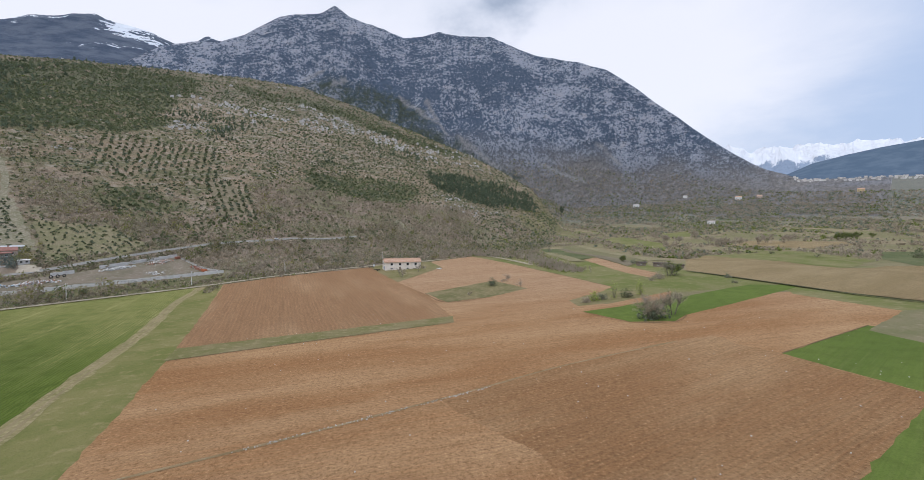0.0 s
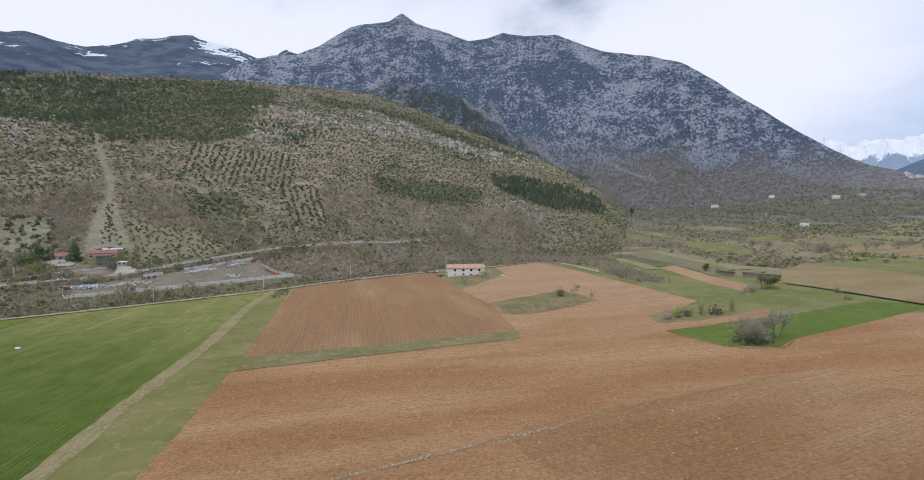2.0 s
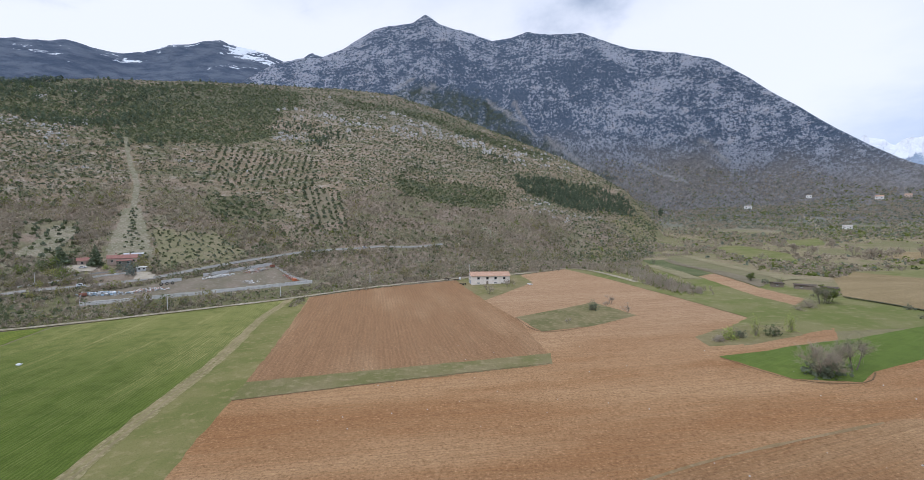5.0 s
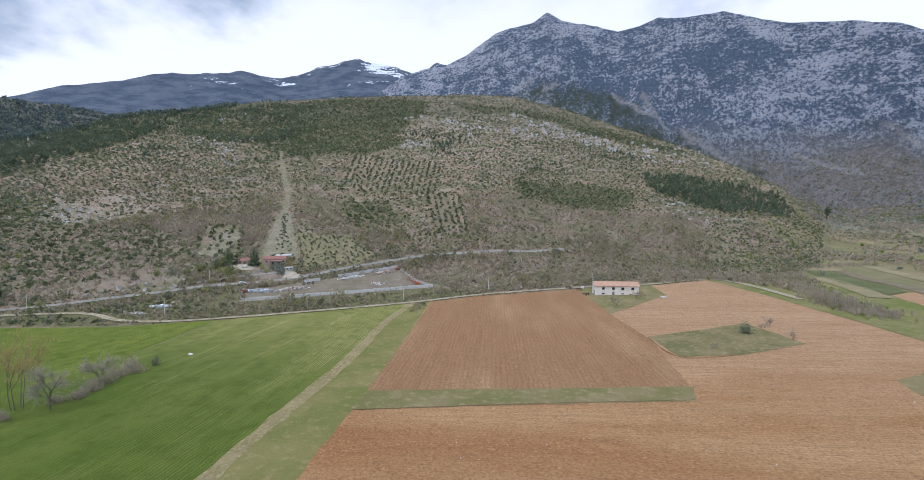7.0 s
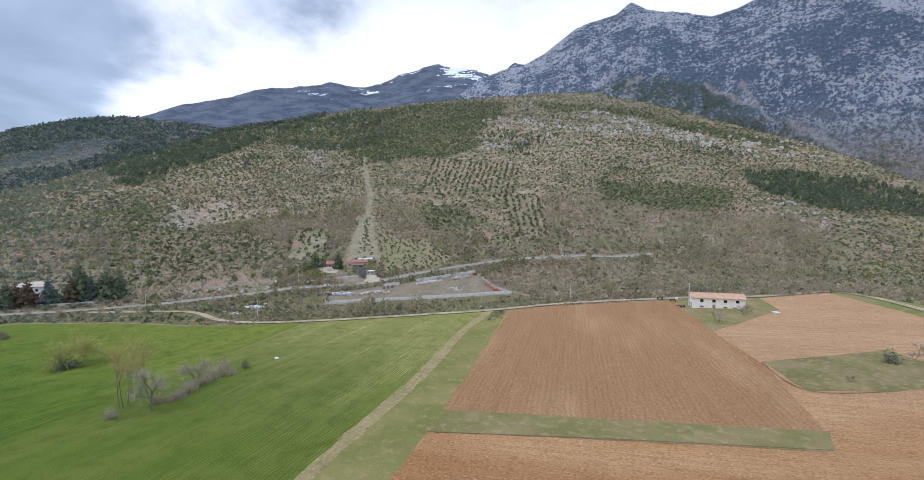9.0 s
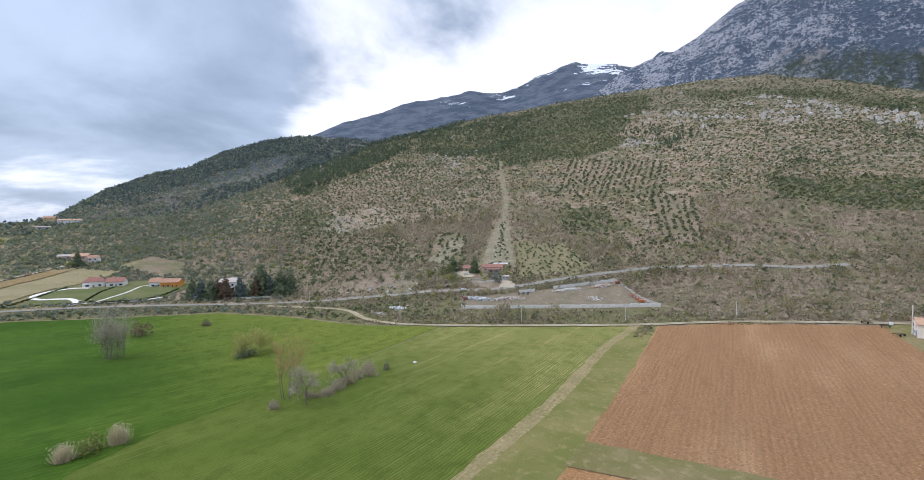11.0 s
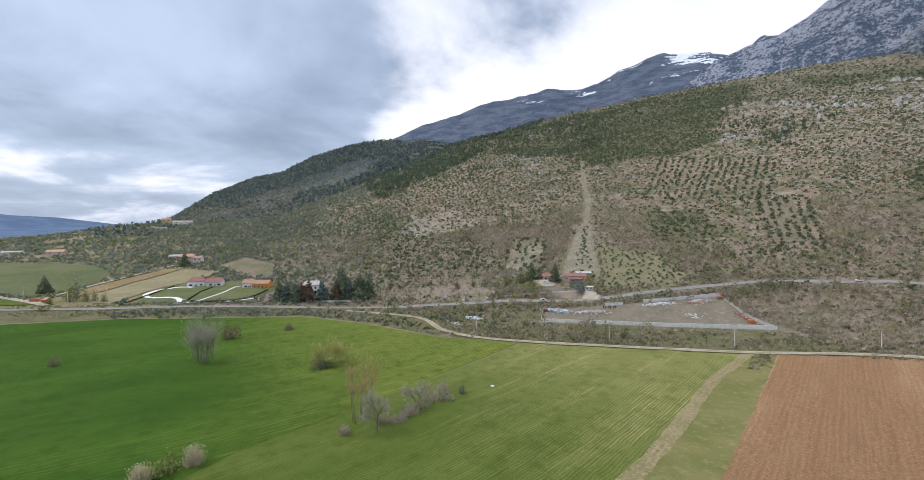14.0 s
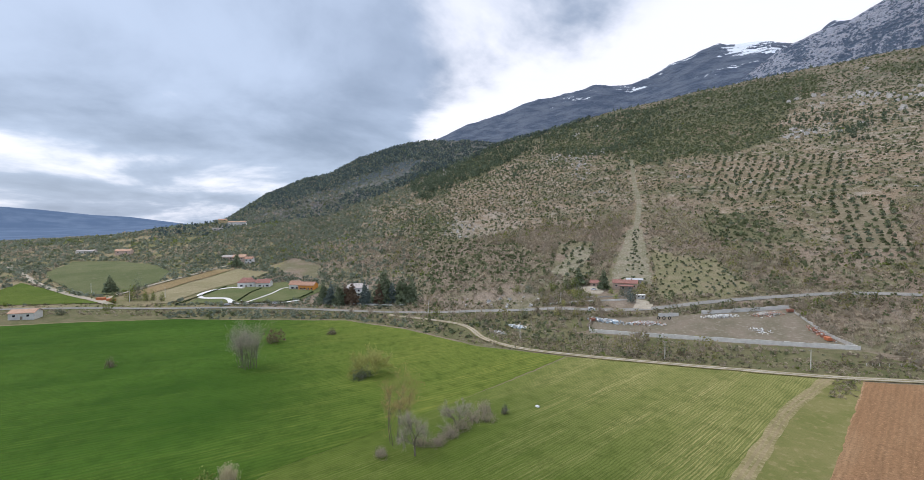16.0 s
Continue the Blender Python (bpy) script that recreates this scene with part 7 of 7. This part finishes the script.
def tree(name, x, y, tall, label, seed, twig=TWIG, leaf=None, stems=1, spread=0.35, fan=0.6, leaves=6, card=0.16, depth=2, group="", category="tree", twigs=9, thick=0.025, leaf_from=0.0, foot_wide=0.1, girth=0.022):
    """A tree or tall shrub: tapered trunk with limbs, a crown of twigs, and leaf clumps where it has them."""
    rng = np.random.default_rng(seed)
    t = thing(name, (x, y, height(x, y)), rng.uniform(0, 360), label, category, group)
    bm, tips = bmesh.new(), []
    for k in range(stems):
        ang = k * math.tau / stems + rng.uniform(-0.4, 0.4)
        lean = Vector((math.cos(ang), math.sin(ang), 0)) * (spread if stems > 1 else 0.05)
        foot = Vector((math.cos(ang), math.sin(ang), 0)) * (foot_wide * rng.uniform(0.2, 1.0) * tall if stems > 1 else 0) + Vector((0, 0, -0.3))
        limbs(bm, rng, foot, (Vector((0, 0, 1)) + lean * rng.uniform(0.3, 1.2)).normalized(), tall * rng.uniform(0.42, 0.55), tall * girth / stems ** 0.4, depth, tips, fan, 4 if stems < 4 else 3)
    part("trunk", bm, BARK, t)
    quads("crown", twig_faces(rng, tips, twigs, tall * 0.13, thick), [twig], None, 3, t)
    if leaf:
        pts = np.array([p for p, _, _ in tips if p.z > tall * leaf_from])
        base = pts + rng.normal(0, tall * 0.03, pts.shape)
        n = len(base)
        quads("foliage", clumps(rng, base, np.full(n, tall * 0.06), np.full(n, tall * 0.05), leaves, card * 3), [leaf], None, 4, t)
    return t


def shrub(x, y, wide, tall, leaf, label, seed, group="", category="shrub", count=260):
    rng = np.random.default_rng(seed)
    s = thing("shrub", (x, y, height(x, y)), rng.uniform(0, 360), label, category, group)
    bm = bmesh.new()
    for k in range(7):
        ang = k * math.tau / 7 + rng.uniform(-0.3, 0.3)
        tube(bm, (0, 0, -0.2), (math.cos(ang) * wide * 0.55, math.sin(ang) * wide * 0.55, tall * rng.uniform(0.5, 0.8)), 0.07, 0.03, 5)
    part("stems", bm, BARK, s)
    one = np.zeros((1, 3))
    fine = leaf in (TWIG, BROWN, DUSK)
    quads("foliage", np.concatenate([clumps(rng, one + rng.normal(0, wide * 0.28, (1, 3)) * (1, 1, 0), np.array([wide * 0.7]), np.array([tall * 0.9]), count * (3 if fine else 1) // 4, 0.055 if fine else 0.11) for _ in range(4)]), [leaf], None, 4, s)
    quads("twigs", sprays(rng, one, np.array([wide]), np.array([tall]), 120, 0.025), [TWIG], None, 3, s)
    return s


def conifer(x, y, tall, leaf, label, seed, wide=0.24, group="garden conifers"):
    rng = np.random.default_rng(seed)
    c = thing("conifer", (x, y, height(x, y)), rng.uniform(0, 360), label, "conifer", group)
    part("trunk", tube(bmesh.new(), (0, 0, -0.4), (0, 0, tall * 0.96), tall * 0.022, 0.03, 8), BARK, c)
    v = []
    for k in range(26):
        f = k / 25
        z, reach = tall * (0.08 + 0.9 * f), tall * wide * (1 - f) ** 0.85 * rng.uniform(0.8, 1.15) + 0.15
        n = max(3, int(10 * (1 - f) + 3))
        ang = rng.uniform(0, 6.3, n)
        rad = reach * rng.uniform(0.45, 1.0, n)
        p = np.stack([np.cos(ang) * rad, np.sin(ang) * rad, z - rad * 0.22 + rng.normal(0, 0.12, n)], -1)
        v.append(clumps(rng, p, np.full(n, reach * 0.28 + 0.2), np.full(n, 0.35), 5, 0.6))
    quads("crown", np.concatenate(v), [leaf], None, 4, c)
    return c


def reeds(x, y, wide, tall, label, seed):
    rng = np.random.default_rng(seed)
    r = thing("reed_clump", (x, y, height(x, y)), 0, label, "reeds", "reeds in the crop")
    n = 900
    a = rng.normal(0, wide * 0.34, (n, 2))
    base = np.c_[a, np.full(n, -0.1)]
    top = base + np.c_[a * 0.45 + rng.normal(0, 0.3, (n, 2)), tall * rng.uniform(0.35, 1.05, n) * np.exp(-0.25 * (a ** 2).sum(1) / wide ** 2)]
    w = np.c_[rng.normal(0, 0.05, (n, 2)), np.zeros(n)]
    tagged(quads("reed_growth", np.stack([base - w, base + w, top], 1), [REED], None, 3, r), kind="stuff")
    tagged(quads("plume_growth", clumps(rng, top[::3], np.full(len(top[::3]), 0.16), np.full(len(top[::3]), 0.4), 2, 0.7), [REED], None, 4, r), kind="stuff")


# in the green crop
tree("bare_tree", -260, 42, 20, "tall grey leafless tree with many stems, alone in the crop", 1, PALETWIG, None, 26, 0.14, 0.32, depth=2, twigs=7, thick=0.022, foot_wide=0.2, girth=0.016)
shrub(-308, 52, 6.0, 7.0, RUSSET, "dark reddish-brown shrub in the green crop", 2)
shrub(-317, 84, 4.0, 3.6, DUSK, "low grey-brown shrub in the green crop", 3)
tree("willow", -229, 91, 12, "yellow-green budding willow in the green crop", 4, WILLOW, WILLOW, 14, 0.9, 0.75, 4, 0.10, 2, twigs=18, thick=0.03, foot_wide=0.2, girth=0.014)
shrub(-226, 87, 4.5, 3.4, OLIVE, "grey-green bush under the willow", 5)
tree("bare_tree", -153, 89, 12.0, "pale leafless tree with a branching crown between crops", 6, PALETWIG, None, 1, 0.3, 0.7, depth=3, twigs=9, thick=0.04)
tree("poplar", -162, 86, 19, "slender pale tree budding orange at its top", 7, ORANGETWIG, ORANGETWIG, 4, 0.2, 0.42, 3, 0.06, 2, leaf_from=0.35, twigs=14, thick=0.02, girth=0.011)
tree("bare_tree", -163, 105, 10, "pale leafless tree in the row between crops", 8, PALETWIG, None, 2, 0.4, 0.7, depth=2, twigs=16, thick=0.04)
for k, (x, y, w, h, m, lab) in enumerate([(-157, 97, 3.2, 2.6, TWIG, "grey-brown brush in the row between crops"), (-168, 112, 3.2, 3.4, TWIG, "grey-brown brush in the row between crops"),
                                          (-172, 118, 3.4, 4.2, TWIG, "tall brown brush in the row between crops"), (-169, 124, 1.8, 3.4, OLIVE, "olive-green bush at the end of the row"),
                                          (-156, 80, 2.2, 2.6, TWIG, "reddish brush in the row between crops"), (-160, 101, 3.0, 3.2, TWIG, "grey-brown brush in the row between crops"), (-164, 107, 3.2, 3.0, BROWN, "brown brush in the row between crops"), (-166, 116, 2.8, 3.0, BROWN, "brown brush in the row between crops"), (-158, 92, 2.6, 2.4, BROWN, "brown brush in the row between crops"), (-281, -14, 2.6, 4.6, DUSK, "dark brown bush alone in the crop"),
                                          (-153.5, 39, 3.6, 4.0, FRESH, "green bush between two reed clumps")]):
    shrub(x, y, w, h, m, lab, 20 + k, count=300)
reeds(-151.5, 34.5, 2.0, 3.8, "dry straw-coloured reeds in the crop", 41)
reeds(-155.5, 44.5, 2.1, 4.6, "tall dry straw-coloured reeds in the crop", 42)
# right of the ploughed land
tree("bare_tree", 66, 156, 9.5, "dense leafless tree thicket on the field edge", 51, TWIG, None, 8, 0.6, 0.6, depth=2, twigs=14, thick=0.035)
tree("bare_tree", 72, 160, 11, "leafless tree on the field edge", 52, TWIG, None, 3, 0.4, 0.6, depth=2, twigs=10)
tree("bare_tree", 77, 162, 11.5, "leafless tree with ivy on the field edge", 53, TWIG, EVERGREEN, 2, 0.3, 0.5, 3, 0.08, 2)
shrub(67, 157, 5.5, 4.5, OLIVE, "green bramble under bare trees", 54)
for k, (x, y, w, h, m) in enumerate([(68, 199, 2.2, 7.0, SPRING), (74, 199, 3.4, 4.4, EVERGREEN), (82, 205, 2.6, 7.0, SPRING), (57, 193, 3.2, 4.2, SPRING), (62, 196, 2.8, 3.0, OLIVE), (53, 190, 2.8, 2.4, TWIG)]):
    shrub(x, y, w, h, m, "fresh green bush on the grass balk" if m is SPRING else "low bush on the grass balk", 60 + k, "bushes on the balk")
tree("bare_tree", 120, 260, 10, "bare tree over the allotment sheds", 71, TWIG, OLIVE, 3, 0.4, 0.6, 3, 0.1, 2)
shrub(111, 251, 4, 4.2, TWIG, "brown thicket beside the sheds", 72)
shrub(16, 240, 3.2, 4.2, OLIVE, "grey-green bush on the unploughed patch", 75)
for k, (x, y, h) in enumerate([(26, 254, 5.5), (31, 235, 4.5), (4, 212, 2.6), (23, 247, 3.5)]):
    tree("bare_sapling", x, y, h, "thin leafless sapling on the unploughed patch", 90 + k, TWIG, None, 2, 0.4, 0.6, depth=2, twigs=7, thick=0.03, group="saplings on the patch")
tree("fruit_tree", -37, 275, 7, "small bare fruit tree before the farmhouse", 81, TWIG, None, 3, 0.5, 0.7, depth=2, twigs=8, group="fruit trees")
tree("fruit_tree", -28, 297, 7, "small bare fruit tree before the farmhouse", 82, TWIG, None, 3, 0.5, 0.7, depth=2, twigs=8, group="fruit trees")
tree("cypress_pine", 324, 1478, 38, "tall dark lone conifer in the valley", 83, TWIG, PINE, 1, 0.2, 0.35, 8, 0.2, 2)
# gardens along the road
for k, (x, y, h, m, lab) in enumerate([(-413, 88, 13, PINE, "dark green garden cedar"), (-408, 93, 12, BLUESPRUCE, "blue-green garden cedar"), (-403, 99, 13, PINE, "dark green garden cedar"),
                                       (-406, 104, 11, RUSSET, "rust-brown dying conifer"), (-398, 108, 14, RUSSET, "rust-brown dying conifer"), (-397, 118, 14, BLUESPRUCE, "blue-green garden spruce"),
                                       (-396, 133, 21, PINE, "tall dark garden fir"), (-390, 138, 12, BLUESPRUCE, "blue-green garden spruce"), (-388, 146, 16, PINE, "dark green garden fir"),
                                       (-384, 152, 15, PINE, "dark green garden fir"), (-392, 128, 13, RUSSET, "rust-brown dying conifer"), (-503, -78, 11, PINE, "dark spruce beside the lane"),
                                                                              (-588, 12, 12, PINE, "dark cypress beside the farmhouse"), (-324, 268, 9, PINE, "dark conifer beside the cottage"), (-307, 277, 11, PINE, "tall dark conifer before the cottage")]):
    conifer(x, y, h * 1.4, GARDENPINE if m is PINE else m, lab + " beside the road", 100 + k, (0.26, 0.34, 0.3, 0.38, 0.28)[k % 5])
for k, (x, y, w, h, m) in enumerate([(-463, -49, 4.6, 17, OLIVE), (-459, -52, 4.0, 11, FRESH), (-456, -41, 3.2, 9, FRESH), (-453, -36, 2.8, 8.5, FRESH), (-449, -30, 2.6, 7, FRESH), (-453, -62, 3.0, 6, FRESH)]):
    shrub(x, y, w, h, m, "leafy green garden tree at the road fork", 150 + k, "trees at the fork", "tree", 420)
for k, (x, y, h, m) in enumerate([(-297, 276, 4, SPRING), (-281, 289, 10, BUDDING), (-296, 262, 3, WILLOW), (-288, 272, 4, SPRING), (-308, 258, 5, EVERGREEN), (-318, 250, 6, FRESH), (-276, 276, 6, BLUESPRUCE),
                                  (-330, 238, 5, FRESH), (-430, -60, 6, FRESH), (-422, -82, 6, OLIVE), (-345, 160, 5, FRESH), (-420, -120, 6, EVERGREEN)]):
    shrub(x, y, h * 0.6, h, m, "leafy garden bush beside the road", 130 + k, "roadside bushes")
for k, (x, y, h, m) in enumerate([(-302, 252, 8, FRESH), (-290, 279, 5, OLIVE), (-284, 279, 7, BLUESPRUCE), (-316, 262, 6, OLIVE), (-309, 251, 6, WILLOW), (-322, 256, 8, EVERGREEN),
                                  (-327, 246, 7, FRESH), (-337, 232, 7, OLIVE), (-345, 226, 6, FRESH), (-352, 214, 6, EVERGREEN), (-298, 236, 4, WILLOW), (-286, 222, 4, WILLOW), (-297, 205, 6, OLIVE), (-330, 196, 4, TWIG),
                                  (-315, 182, 5, TWIG), (-300, 178, 4, OLIVE), (-336, 168, 5, TWIG), (-325, 148, 4, EVERGREEN), (-340, 138, 5, TWIG), (-352, 132, 5, TWIG), (-322, 262, 8, FRESH), (-304, 262, 2.5, WILLOW), (-280, 282, 6, OLIVE), (-365, 116, 5, TWIG), (-376, 104, 4, TWIG), (-300, 148, 4, TWIG)]):
    shrub(x, y, h * 0.62, h, m, "leafy garden bush beside the road" if m is not TWIG else "leafless brush on the bank beside the lane", 160 + k, "bushes by the lane")
# bare trees, bushes and sheds among the valley strips
for k, (x, y, h) in enumerate([(282, 622, 13), (290, 604, 12), (332, 603, 14), (325, 566, 12), (345, 590, 13), (367, 594, 12), (395, 600, 12), (420, 620, 13), (452, 632, 12), (480, 660, 12), (508, 690, 13), (373, 720, 14), (300, 700, 13)]):
    tree("bare_tree", x, y, h, "grey leafless tree in the valley hedge", 200 + k, TWIG, None, 4, 0.5, 0.6, depth=2, twigs=12, thick=0.1, group="valley hedge trees")
for k, (x, y, h) in enumerate([(575, 688, 13), (600, 705, 14), (622, 719, 12), (661, 752, 11), (684, 751, 10), (124, 262, 9), (118, 330, 6)]):
    tree("leafy_tree", x, y, h, "fresh green tree standing in the valley", 220 + k, OLIVE, FRESH, 5, 0.5, 0.6, 8, 0.2, 2, twigs=8, thick=0.06, group="green valley trees")
for k, (x, y, w, h, m) in enumerate([(300, 503, 4, 4, OLIVE), (319, 464, 4, 4.5, EVERGREEN), (340, 430, 4, 4, EVERGREEN), (430, 424, 7, 8, EVERGREEN), (446, 437, 7, 9, EVERGREEN), (148, 249, 2.5, 2.5, OLIVE), (129, 318, 3, 4, FRESH), (141, 231, 2.0, 2.0, OLIVE),
                                     (104, 246, 2.5, 2.5, TWIG), (122, 320, 3, 3.5, OLIVE), (240, 520, 5, 4, TWIG), (260, 535, 5, 4, EVERGREEN), (220, 560, 5, 5, TWIG), (182, 470, 4, 4, TWIG), (165, 430, 3, 5, FRESH), (92, 470, 3, 6, OLIVE)]):
    shrub(x, y, w, h, m, "rounded bush on a valley field edge" if m is not TWIG else "leafless bush on a valley field edge", 240 + k, "valley bushes", count=120)
# budding trees over the brush beside lane and road
for k, (x, y, h) in enumerate([(-100, 317, 9), (-93, 348, 7), (-80, 380, 8), (-157, 380, 8), (-200, 364, 7), (-84, 462, 9), (-147, 412, 7), (-111, 487, 8)]):
    tree("budding_tree", x, y, h, "tall tree budding yellow-green over brown brush", 300 + k, TWIG, BUDDING, 4, 0.45, 0.6, 6, 0.12, 2, twigs=9, thick=0.04, group="budding trees")
